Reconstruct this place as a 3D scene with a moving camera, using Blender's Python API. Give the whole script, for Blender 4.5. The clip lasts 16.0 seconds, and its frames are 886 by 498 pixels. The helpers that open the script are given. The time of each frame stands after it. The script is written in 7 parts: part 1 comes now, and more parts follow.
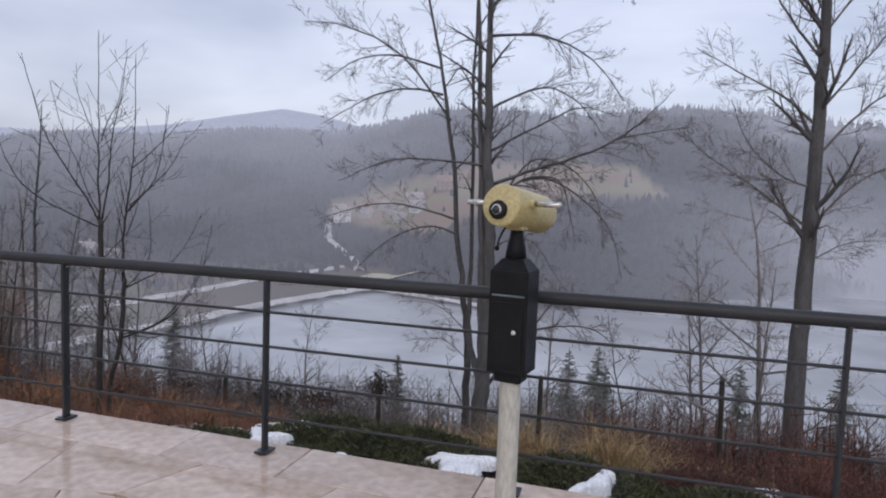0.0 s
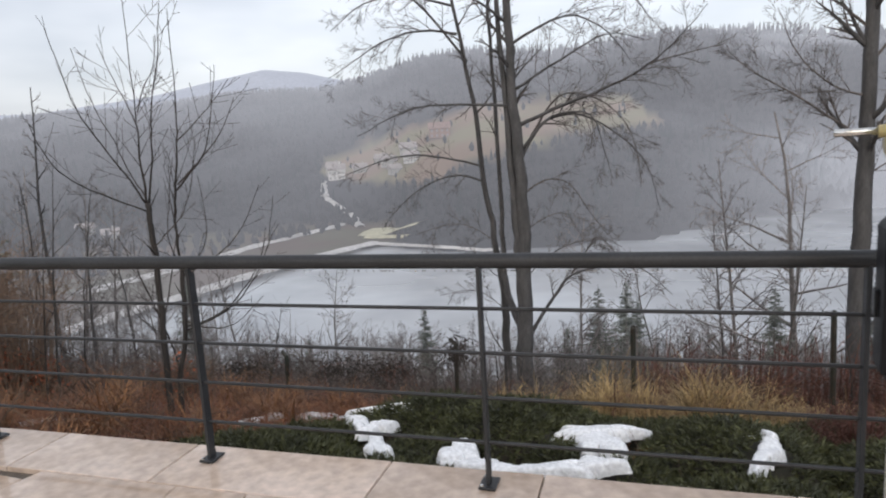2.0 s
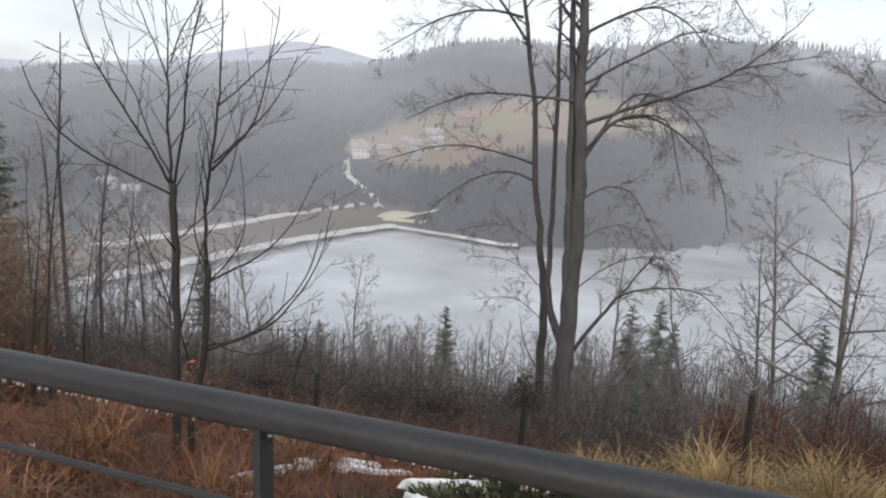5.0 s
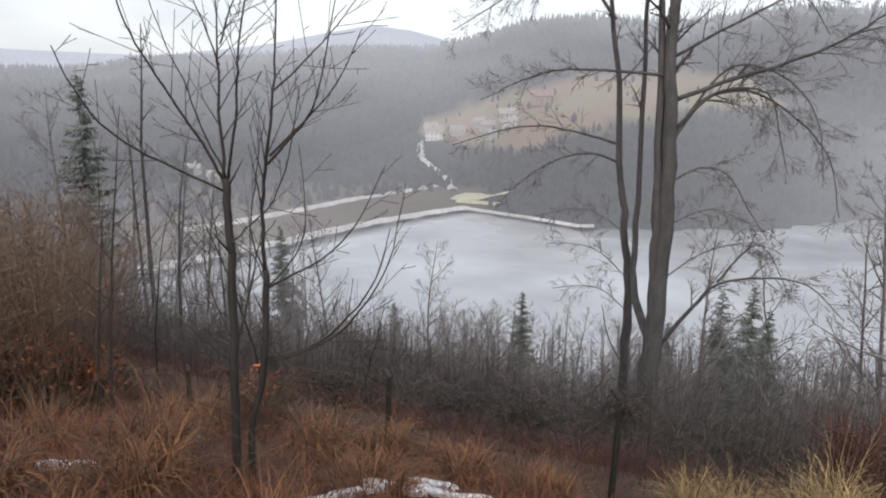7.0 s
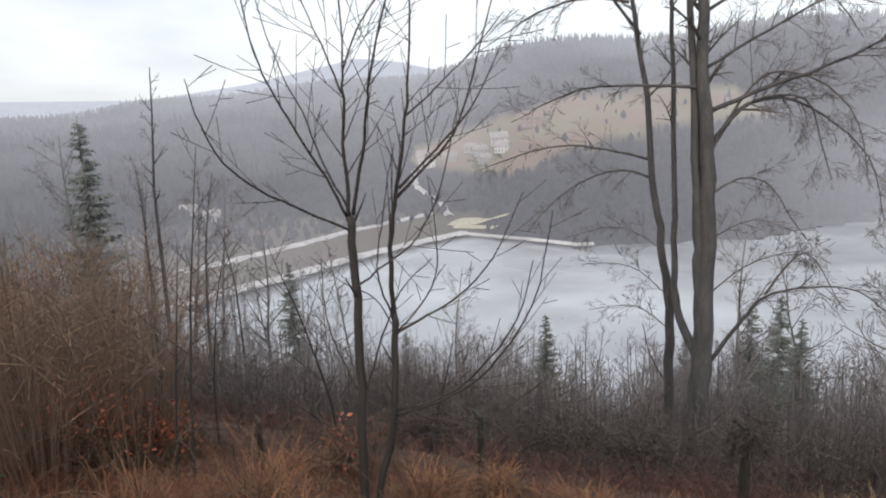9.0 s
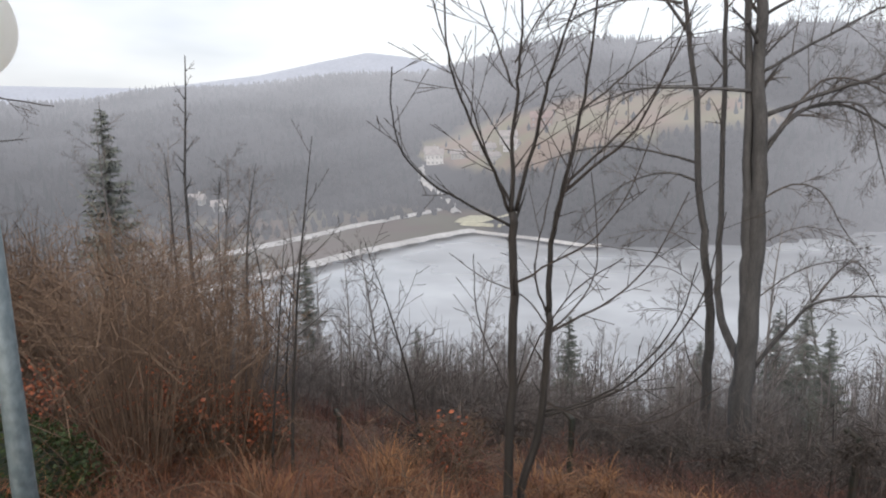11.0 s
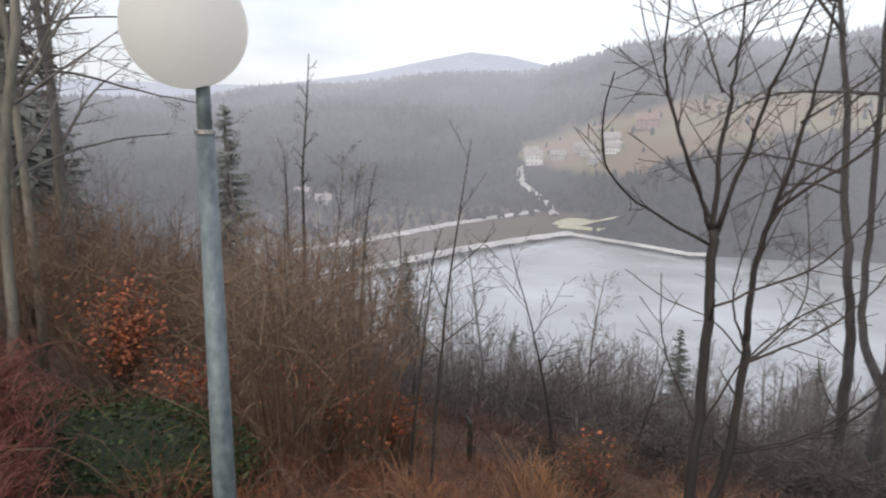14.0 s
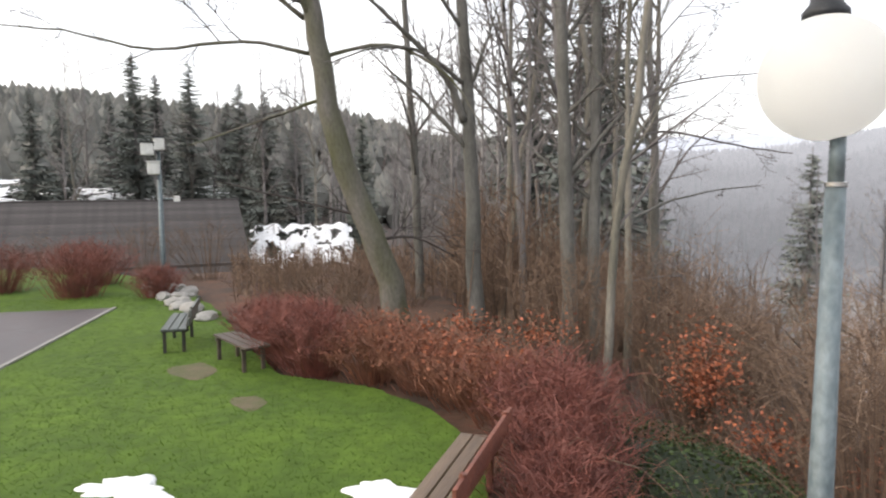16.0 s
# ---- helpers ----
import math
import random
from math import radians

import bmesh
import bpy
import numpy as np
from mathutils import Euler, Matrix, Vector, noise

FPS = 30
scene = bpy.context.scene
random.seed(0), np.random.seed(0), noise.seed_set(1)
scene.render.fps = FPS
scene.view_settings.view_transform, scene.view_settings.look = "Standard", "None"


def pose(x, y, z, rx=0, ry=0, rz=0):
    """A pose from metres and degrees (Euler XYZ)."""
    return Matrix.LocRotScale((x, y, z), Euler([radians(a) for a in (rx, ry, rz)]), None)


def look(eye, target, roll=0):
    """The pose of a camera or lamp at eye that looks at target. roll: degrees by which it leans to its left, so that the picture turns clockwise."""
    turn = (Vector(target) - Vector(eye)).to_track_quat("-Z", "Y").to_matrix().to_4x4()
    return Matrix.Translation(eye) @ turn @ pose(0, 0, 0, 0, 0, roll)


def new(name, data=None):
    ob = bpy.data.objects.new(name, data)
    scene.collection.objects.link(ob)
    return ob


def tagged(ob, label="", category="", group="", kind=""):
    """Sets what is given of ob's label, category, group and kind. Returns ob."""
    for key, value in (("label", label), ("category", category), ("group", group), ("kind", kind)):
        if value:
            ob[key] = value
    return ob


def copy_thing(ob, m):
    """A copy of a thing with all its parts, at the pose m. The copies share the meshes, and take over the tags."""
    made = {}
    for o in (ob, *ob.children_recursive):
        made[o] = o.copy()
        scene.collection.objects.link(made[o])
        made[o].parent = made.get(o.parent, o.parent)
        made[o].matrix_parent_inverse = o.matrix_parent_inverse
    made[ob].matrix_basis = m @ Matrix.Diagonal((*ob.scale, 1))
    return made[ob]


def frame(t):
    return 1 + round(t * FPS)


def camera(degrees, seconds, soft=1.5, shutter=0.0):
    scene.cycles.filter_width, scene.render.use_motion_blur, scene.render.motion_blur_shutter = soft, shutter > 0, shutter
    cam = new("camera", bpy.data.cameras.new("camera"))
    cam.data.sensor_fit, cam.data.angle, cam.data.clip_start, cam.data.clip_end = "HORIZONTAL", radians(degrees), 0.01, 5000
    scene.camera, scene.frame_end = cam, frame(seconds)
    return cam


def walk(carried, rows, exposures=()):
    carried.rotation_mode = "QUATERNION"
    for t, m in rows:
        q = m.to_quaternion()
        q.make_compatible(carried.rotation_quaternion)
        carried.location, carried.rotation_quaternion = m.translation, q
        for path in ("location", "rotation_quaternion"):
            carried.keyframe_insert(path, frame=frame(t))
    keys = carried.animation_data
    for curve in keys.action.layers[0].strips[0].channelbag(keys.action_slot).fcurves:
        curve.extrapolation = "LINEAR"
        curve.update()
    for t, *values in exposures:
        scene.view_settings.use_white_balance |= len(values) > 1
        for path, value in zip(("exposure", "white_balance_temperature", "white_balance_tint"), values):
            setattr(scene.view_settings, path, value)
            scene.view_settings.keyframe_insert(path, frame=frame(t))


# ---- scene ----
cam = camera(67.7, 16.0, soft=2.0, shutter=0.2)
PATH = [
    (0, (-0.336, 1.075, 1.557), (-0.454, 3.065, 1.397), 2.0),
    (0.5, (-0.642, 1.199, 1.575), (-0.725, 3.191, 1.412), 0.6),
    (1, (-0.934, 1.471, 1.557), (-1.124, 3.453, 1.367), -0.0),
    (1.5, (-1.237, 1.73, 1.562), (-1.374, 3.712, 1.337), -1.2),
    (2, (-1.564, 1.981, 1.577), (-1.679, 3.952, 1.261), -3.4),
    (2.5, (-1.826, 2.297, 1.577), (-2.158, 4.253, 1.322), -4.7),
    (3, (-2.08, 2.611, 1.559), (-2.224, 4.576, 1.22), -3.1),
    (3.5, (-2.309, 2.894, 1.585), (-2.327, 4.858, 1.206), -2.2),
    (4, (-2.434, 3.273, 1.57), (-2.611, 5.233, 1.211), 1.0),
    (4.2, (-2.47, 3.399, 1.59), (-2.607, 5.363, 1.24), 2.8),
    (6.3, (-2.709, 4.642, 1.664), (-2.936, 6.593, 1.285), 2.0),
    (6.5, (-2.729, 4.687, 1.66), (-2.967, 6.634, 1.266), 2.5),
    (7, (-2.77, 4.832, 1.658), (-3.145, 6.753, 1.246), 0.8),
    (7.5, (-2.978, 4.95, 1.631), (-3.18, 6.903, 1.253), 2.8),
    (8, (-3.304, 4.873, 1.679), (-3.507, 6.837, 1.36), -1.1),
    (8.5, (-3.667, 5.008, 1.635), (-3.952, 6.958, 1.295), -2.5),
    (9, (-4.025, 5.105, 1.636), (-4.392, 7.043, 1.302), -2.5),
    (9.2, (-4.182, 5.143, 1.629), (-4.53, 7.08, 1.27), -2.1),
    (11.3, (-5.37, 4.967, 1.666), (-5.765, 6.897, 1.322), -0.1),
    (11.5, (-5.453, 5.104, 1.683), (-5.858, 7.03, 1.327), 0.6),
    (12, (-5.66, 5.189, 1.67), (-6.166, 7.085, 1.281), -1.6),
    (12.5, (-5.82, 5.195, 1.691), (-6.342, 7.088, 1.313), 0.4),
    (13, (-5.888, 5.11, 1.709), (-6.426, 7.006, 1.365), 0.3),
    (13.5, (-5.924, 5.072, 1.714), (-6.473, 6.966, 1.38), 0.3),
    (14, (-5.947, 5.065, 1.708), (-6.598, 6.925, 1.364), 0.4),
    (14.5, (-5.986, 4.955, 1.703), (-7.101, 6.58, 1.365), -0.6),
    (15, (-6.027, 4.896, 1.715), (-7.509, 6.209, 1.435), -1.0),
    (15.5, (-6.037, 4.859, 1.71), (-7.719, 5.914, 1.466), -0.3),
    (16, (-6.044, 4.841, 1.716), (-7.866, 5.643, 1.525), -0.4),
]
walk(cam, [(t, look(eye, target, roll)) for t, eye, target, roll in PATH],
     [(0, -0.24, 5960, 17), (1.0, -0.10, 6360, 16), (2.0, 0.08, 6450, 11), (4.0, 0.26, 6550, 10), (12.5, 0.34, 6600, 11), (14.0, 0.34, 6600, 11), (14.6, 0.36, 6650, 11), (15.2, 0.68, 6700, 11), (16.0, 0.98, 6800, 11)])

# ---- sky and light ----
world = bpy.data.worlds.new("overcast_sky")
scene.world = world
world.use_nodes = True
wn, wl = world.node_tree.nodes, world.node_tree.links
wn.clear()
w_out = wn.new("ShaderNodeOutputWorld")
w_sky = wn.new("ShaderNodeTexSky")
w_sky.sky_type = "NISHITA"
w_sky.sun_disc = False
w_sky.sun_elevation, w_sky.sun_rotation = radians(28), radians(200)
w_sky.dust_density = 4.0
w_b1 = wn.new("ShaderNodeBackground")
w_b1.inputs["Strength"].default_value = 0.05
w_co = wn.new("ShaderNodeTexCoord")
w_map = wn.new("ShaderNodeMapping")
w_map.inputs["Scale"].default_value = (2.2, 2.2, 7.0)
w_no = wn.new("ShaderNodeTexNoise")
w_no.inputs["Scale"].default_value, w_no.inputs["Detail"].default_value, w_no.inputs["Roughness"].default_value = 1.0, 4.0, 0.5
w_ra = wn.new("ShaderNodeValToRGB")
w_ra.color_ramp.elements[0].position, w_ra.color_ramp.elements[0].color = 0.36, (0.53, 0.55, 0.59, 1)
w_ra.color_ramp.elements[1].position, w_ra.color_ramp.elements[1].color = 0.62, (0.765, 0.775, 0.795, 1)
w_b2 = wn.new("ShaderNodeBackground")
w_b2.inputs["Strength"].default_value = 1.0
w_add = wn.new("ShaderNodeAddShader")
wl.new(w_sky.outputs[0], w_b1.inputs["Color"])
wl.new(w_co.outputs["Generated"], w_map.inputs[0])
wl.new(w_map.outputs[0], w_no.inputs["Vector"])
wl.new(w_no.outputs[0], w_ra.inputs[0])
wl.new(w_ra.outputs[0], w_b2.inputs["Color"])
wl.new(w_b1.outputs[0], w_add.inputs[0])
wl.new(w_b2.outputs[0], w_add.inputs[1])
wl.new(w_add.outputs[0], w_out.inputs[0])
sun_data = bpy.data.lights.new("sun", "SUN")
sun_data.energy, sun_data.angle, sun_data.color = 0.7, radians(25), (1.0, 0.97, 0.93)
sun = new("sun", sun_data)
sun.matrix_world = look((60, -160, 110), (0, 0, 0))


# ---- materials ----
def material(name, base, second=None, rough=0.7, scale=6.0, metal=0.0, bump=0.3, fine=40.0, stretch=(1, 1, 1), spec=0.5,
             vary=0.0, island=False, glow=None, lo=0.35, hi=0.65, trans=0.0):
    """Two colours in coarse patches with fine grain and relief; vary: how far single pieces differ in value."""
    m = bpy.data.materials.new(name)
    m.use_nodes = True
    n, l = m.node_tree.nodes, m.node_tree.links
    b = n["Principled BSDF"]
    b.inputs["Metallic"].default_value = metal
    b.inputs["Specular IOR Level"].default_value = spec
    co = n.new("ShaderNodeTexCoord")
    mp = n.new("ShaderNodeMapping")
    mp.inputs["Scale"].default_value = stretch
    l.new(co.outputs["Object"], mp.inputs[0])
    coarse, grain = n.new("ShaderNodeTexNoise"), n.new("ShaderNodeTexNoise")
    for node, sc, de in ((coarse, scale, 4), (grain, fine, 3)):
        node.inputs["Scale"].default_value, node.inputs["Detail"].default_value = sc, de
        l.new(mp.outputs[0], node.inputs["Vector"])
    ramp = n.new("ShaderNodeValToRGB")
    second = second or tuple(c * 0.72 for c in base)
    ramp.color_ramp.elements[0].position, ramp.color_ramp.elements[0].color = lo, (*second, 1)
    ramp.color_ramp.elements[1].position, ramp.color_ramp.elements[1].color = hi, (*base, 1)
    l.new(coarse.outputs[0], ramp.inputs[0])
    mul = n.new("ShaderNodeMix")
    mul.data_type, mul.blend_type = "RGBA", "MULTIPLY"
    mul.inputs[0].default_value = 0.55
    l.new(ramp.outputs[0], mul.inputs[6])
    gr = n.new("ShaderNodeValToRGB")
    gr.color_ramp.elements[0].position, gr.color_ramp.elements[0].color = 0.3, (0.55, 0.55, 0.55, 1)
    gr.color_ramp.elements[1].position, gr.color_ramp.elements[1].color = 0.7, (1.2, 1.2, 1.2, 1)
    l.new(grain.outputs[0], gr.inputs[0])
    l.new(gr.outputs[0], mul.inputs[7])
    colour = mul.outputs[2]
    if vary:
        hs = n.new("ShaderNodeHueSaturation")
        mr = n.new("ShaderNodeMapRange")
        mr.inputs[3].default_value, mr.inputs[4].default_value = 1 - vary, 1 + vary
        if island:
            l.new(n.new("ShaderNodeNewGeometry").outputs["Random Per Island"], mr.inputs[0])
        else:
            l.new(n.new("ShaderNodeObjectInfo").outputs["Random"], mr.inputs[0])
        l.new(mr.outputs[0], hs.inputs["Value"])
        l.new(colour, hs.inputs["Color"])
        colour = hs.outputs[0]
    l.new(colour, b.inputs["Base Color"])
    rr = n.new("ShaderNodeMapRange")
    rr.inputs[3].default_value, rr.inputs[4].default_value = max(0.02, rough - 0.12), min(1, rough + 0.12)
    l.new(coarse.outputs[0], rr.inputs[0])
    l.new(rr.outputs[0], b.inputs["Roughness"])
    if bump:
        bu = n.new("ShaderNodeBump")
        bu.inputs["Strength"].default_value, bu.inputs["Distance"].default_value = bump, 0.02
        l.new(grain.outputs[0], bu.inputs["Height"])
        l.new(bu.outputs[0], b.inputs["Normal"])
    if glow:
        b.inputs["Emission Color"].default_value = (*glow, 1)
        b.inputs["Emission Strength"].default_value = 1.0
    if trans:
        b.inputs["Subsurface Weight"].default_value = trans
        b.inputs["Subsurface Radius"].default_value = (0.1, 0.1, 0.1)
    return m


STONE = material("wet_sandstone", (0.60, 0.49, 0.415), (0.45, 0.345, 0.265), 0.06, 1.3, 0, 0.012, 14, vary=0.10, lo=0.36, hi=0.60)
MORTAR = material("dark_joint", (0.12, 0.10, 0.08), None, 0.5, 8)
CONCRETE = material("concrete", (0.34, 0.33, 0.31), (0.25, 0.24, 0.22), 0.8, 3)
RAIL = material("grey_painted_steel", (0.036, 0.038, 0.042), (0.026, 0.028, 0.031), 0.42, 5, 0.0, 0.05, 90, spec=0.28)
BLACK = material("black_painted_steel", (0.007, 0.008, 0.010), (0.011, 0.012, 0.014), 0.45, 9, 0.0, 0.08, 120, spec=0.16)
CREAM = material("cream_enamel", (0.52, 0.45, 0.22), (0.44, 0.37, 0.17), 0.34, 7, 0, 0.04, 80)
PALE = material("pale_grey_paint", (0.52, 0.52, 0.46), (0.42, 0.41, 0.36), 0.4, 6, 0, 0.05, 60, (1, 1, 0.3))
CHROME = material("polished_steel", (0.75, 0.75, 0.73), (0.6, 0.6, 0.58), 0.22, 9, 0.9, 0.03)
GLASS = material("dark_lens", (0.015, 0.016, 0.02), None, 0.06, 9, 0, 0)
WHITE_DOT = material("white_sticker", (0.7, 0.7, 0.68), None, 0.5)
GALV = material("galvanised_steel", (0.18, 0.218, 0.232), (0.105, 0.138, 0.152), 0.5, 16, 0.25, 0.12, 30, (1, 1, 0.6))
GLOBE = material("opal_plastic", (0.90, 0.90, 0.87), (0.86, 0.86, 0.83), 0.4, 3, 0, 0, 0.6)
globe_n, globe_l = GLOBE.node_tree.nodes, GLOBE.node_tree.links
globe_t, globe_m = globe_n.new("ShaderNodeBsdfTranslucent"), globe_n.new("ShaderNodeMixShader")
globe_t.inputs[0].default_value, globe_m.inputs[0].default_value = (0.96, 0.96, 0.94, 1), 0.72
globe_l.new(globe_n["Principled BSDF"].outputs[0], globe_m.inputs[1])
globe_l.new(globe_t.outputs[0], globe_m.inputs[2])
globe_l.new(globe_m.outputs[0], globe_n["Material Output"].inputs[0])
SNOW = material("old_snow", (0.92, 0.93, 0.945), (0.84, 0.85, 0.87), 0.65, 7, 0, 0.5, 25, trans=0.15)
BARK = material("grey_bark", (0.102, 0.100, 0.101), (0.060, 0.059, 0.060), 0.85, 5, 0, 0.9, 30, (1, 1, 0.25))
# haze put into the base colour: paler than bark close by
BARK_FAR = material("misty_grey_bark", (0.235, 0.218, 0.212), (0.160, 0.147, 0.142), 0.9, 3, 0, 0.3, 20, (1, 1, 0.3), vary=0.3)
BARK_MOSS = material("mossy_bark", (0.165, 0.152, 0.134), (0.088, 0.090, 0.042), 0.9, 1.6, 0, 0.9, 26, (1, 1, 0.4))
BARK_GREY = material("dull_grey_bark", (0.155, 0.148, 0.136), (0.090, 0.088, 0.076), 0.88, 2.4, 0, 0.8, 24, (1, 1, 0.3))
BARK_PALE = material("pale_beech_bark", (0.24, 0.22, 0.19), (0.12, 0.115, 0.09), 0.85, 2.2, 0, 0.6, 24, (1, 1, 0.3))
BARK_DARK = material("wet_dark_bark", (0.040, 0.034, 0.031), (0.025, 0.022, 0.020), 0.75, 6, 0, 0.6, 40, (1, 1, 0.25))
TWIG = material("dark_twig", (0.060, 0.048, 0.042), (0.036, 0.029, 0.026), 0.8, 9, 0, 0)
TWIG_GREY = material("grey_twig", (0.165, 0.146, 0.138), (0.105, 0.093, 0.088), 0.85, 5, 0, 0, vary=0.3)
# twigs farther off, their base colour raised for the mist
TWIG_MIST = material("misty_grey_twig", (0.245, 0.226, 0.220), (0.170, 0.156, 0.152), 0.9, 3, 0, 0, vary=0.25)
TWIG_SCRUB = material("brown_grey_twig", (0.140, 0.119, 0.110), (0.086, 0.073, 0.067), 0.85, 5, 0, 0, vary=0.3, island=True)
TWIG_WEST = material("pale_brown_twig", (0.215, 0.142, 0.096), (0.118, 0.077, 0.053), 0.85, 4, 0, 0, vary=0.3, island=True)
TWIG_RUST = material("rust_brown_twig", (0.255, 0.108, 0.062), (0.140, 0.056, 0.035), 0.8, 3, 0, 0, vary=0.35, island=True)
TWIG_RED = material("red_brown_twig", (0.225, 0.074, 0.052), (0.115, 0.038, 0.031), 0.75, 4, 0, 0, vary=0.35, island=True)
TWIG_TAN = material("tan_twig", (0.165, 0.104, 0.064), (0.075, 0.050, 0.034), 0.8, 3, 0, 0, vary=0.35, island=True)
LEAF_RUST = material("dry_beech_leaf", (0.39, 0.118, 0.050), (0.21, 0.060, 0.030), 0.65, 5, 0, 0, vary=0.4, island=True)
LEAF_DARK = material("evergreen_leaf", (0.044, 0.066, 0.021), (0.023, 0.037, 0.013), 0.55, 5, 0, 0, spec=0.25, vary=0.45, island=True)
JUNIPER = material("juniper_needles", (0.084, 0.090, 0.033), (0.036, 0.040, 0.017), 0.65, 3, 0, 0, vary=0.5, island=True)
# near-black brown for the shaded wood inside the junipers
SHRUB_CORE = material("shaded_shrub_core", (0.035, 0.028, 0.018), (0.022, 0.022, 0.012), 0.9, 5)
# needles greyed and raised in colour for the mist in front
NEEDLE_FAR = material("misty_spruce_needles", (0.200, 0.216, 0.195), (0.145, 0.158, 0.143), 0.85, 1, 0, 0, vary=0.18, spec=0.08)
GOLD_GRASS = material("bleached_grass", (0.42, 0.30, 0.135), (0.24, 0.155, 0.065), 0.7, 3, 0, 0, vary=0.5, island=True)
TAN_GRASS = material("tan_dry_grass", (0.27, 0.128, 0.052), (0.13, 0.058, 0.026), 0.7, 2, 0, 0, vary=0.5, island=True)
RUST_GRASS = material("rusty_dry_grass", (0.250, 0.098, 0.042), (0.100, 0.038, 0.020), 0.75, 1.2, 0, 0, vary=0.6, island=True)
BRAMBLE = material("purple_brown_bramble", (0.145, 0.060, 0.042), (0.082, 0.036, 0.028), 0.8, 1, 0, 0, vary=0.45, island=True)
GRASS = material("lawn_grass", (0.092, 0.152, 0.024), (0.066, 0.116, 0.018), 0.7, 0.7, 0, 0, spec=0.15, vary=0.2, island=True)
LAWN = material("lawn_turf", (0.088, 0.146, 0.022), (0.062, 0.108, 0.018), 0.8, 1.1, 0, 0.15, 5, spec=0.15)
LITTER = material("leaf_litter", (0.108, 0.052, 0.030), (0.046, 0.028, 0.018), 0.9, 1.1, 0, 0.8, 9)
ASPHALT = material("damp_asphalt", (0.095, 0.078, 0.080), (0.065, 0.055, 0.057), 0.5, 2, 0, 0.3, 60)
WOOD = material("weathered_bench_wood", (0.20, 0.145, 0.10), (0.12, 0.085, 0.06), 0.5, 3, 0, 0.4, 30, (0.2, 3, 3), vary=0.15)
WOOD_OLD = material("dark_wet_bench_wood", (0.105, 0.080, 0.062), (0.062, 0.047, 0.038), 0.55, 3, 0, 0.4, 30, (0.2, 3, 3), vary=0.15)
WOOD_RED = material("red_brown_stained_wood", (0.23, 0.085, 0.055), (0.14, 0.05, 0.035), 0.5, 4, 0, 0.4, 30)
WOOD_GREEN = material("green_grey_painted_wood", (0.10, 0.115, 0.105), (0.06, 0.07, 0.065), 0.4, 5, 0, 0.2, vary=0.15)
ROOFING = material("dark_weathered_boards", (0.066, 0.058, 0.056), (0.04, 0.035, 0.034), 0.75, 3, 0, 0.4, 20, vary=0.25)
FENCE = material("dark_green_fence_paint", (0.018, 0.024, 0.018), (0.03, 0.022, 0.015), 0.6, 8)
# spruces behind the lawn: base colour lightened for haze
NEEDLE_MID = material("hazed_spruce_needles", (0.180, 0.196, 0.172), (0.130, 0.144, 0.125), 0.8, 1, 0, 0, vary=0.18, spec=0.08)
BOXGREY = material("pale_lamp_housing", (0.72, 0.72, 0.70), (0.62, 0.62, 0.60), 0.5, 6)
# glow on the FAR_ materials paints haze; nothing out there is lit
FAR_WHITE = material("hazed_render", (0.40, 0.40, 0.40), (0.34, 0.34, 0.34), 0.8, 0.3, 0, 0, glow=(0.18, 0.18, 0.19))
FAR_GREY = material("hazed_grey_render", (0.26, 0.255, 0.25), (0.21, 0.205, 0.20), 0.8, 0.3, 0, 0, glow=(0.17, 0.172, 0.18))
FAR_ROOF = material("hazed_roof", (0.26, 0.24, 0.24), None, 0.8, 0.3, 0, 0, glow=(0.15, 0.15, 0.158))
FAR_RED = material("hazed_red_roof", (0.20, 0.15, 0.14), None, 0.8, 0.3, 0, 0, glow=(0.15, 0.14, 0.148))
FAR_PANE = material("hazed_window", (0.20, 0.21, 0.22), None, 0.5, 0.3, 0, 0, glow=(0.14, 0.145, 0.155))
FAR_FIELD = material("hazed_field", (0.40, 0.385, 0.30), (0.33, 0.315, 0.25), 0.9, 0.05, 0, 0, 0.5, glow=(0.08, 0.08, 0.07))
FAR_ROAD = material("hazed_snowy_track", (0.42, 0.415, 0.41), (0.28, 0.275, 0.27), 0.9, 0.06, 0, 0, 0.6, glow=(0.12, 0.12, 0.128))
FAR_WOOD = material("hazed_bare_wood", (0.030, 0.028, 0.030), (0.022, 0.021, 0.024), 0.9, 0.02, 0, 0, 0.3, spec=0.0, vary=0.12, island=True, glow=(0.157, 0.164, 0.184))
FAR_PINE = material("hazed_spruce_wood", (0.018, 0.022, 0.023), (0.014, 0.017, 0.018), 0.9, 0.02, 0, 0, 0.3, spec=0.0, vary=0.12, island=True, glow=(0.140, 0.150, 0.170))
FAR_RIDGE = material("hazed_ridge_wood", (0.20, 0.21, 0.24), (0.17, 0.18, 0.21), 0.9, 0.01, 0, 0, 0.1, glow=(0.27, 0.29, 0.335))


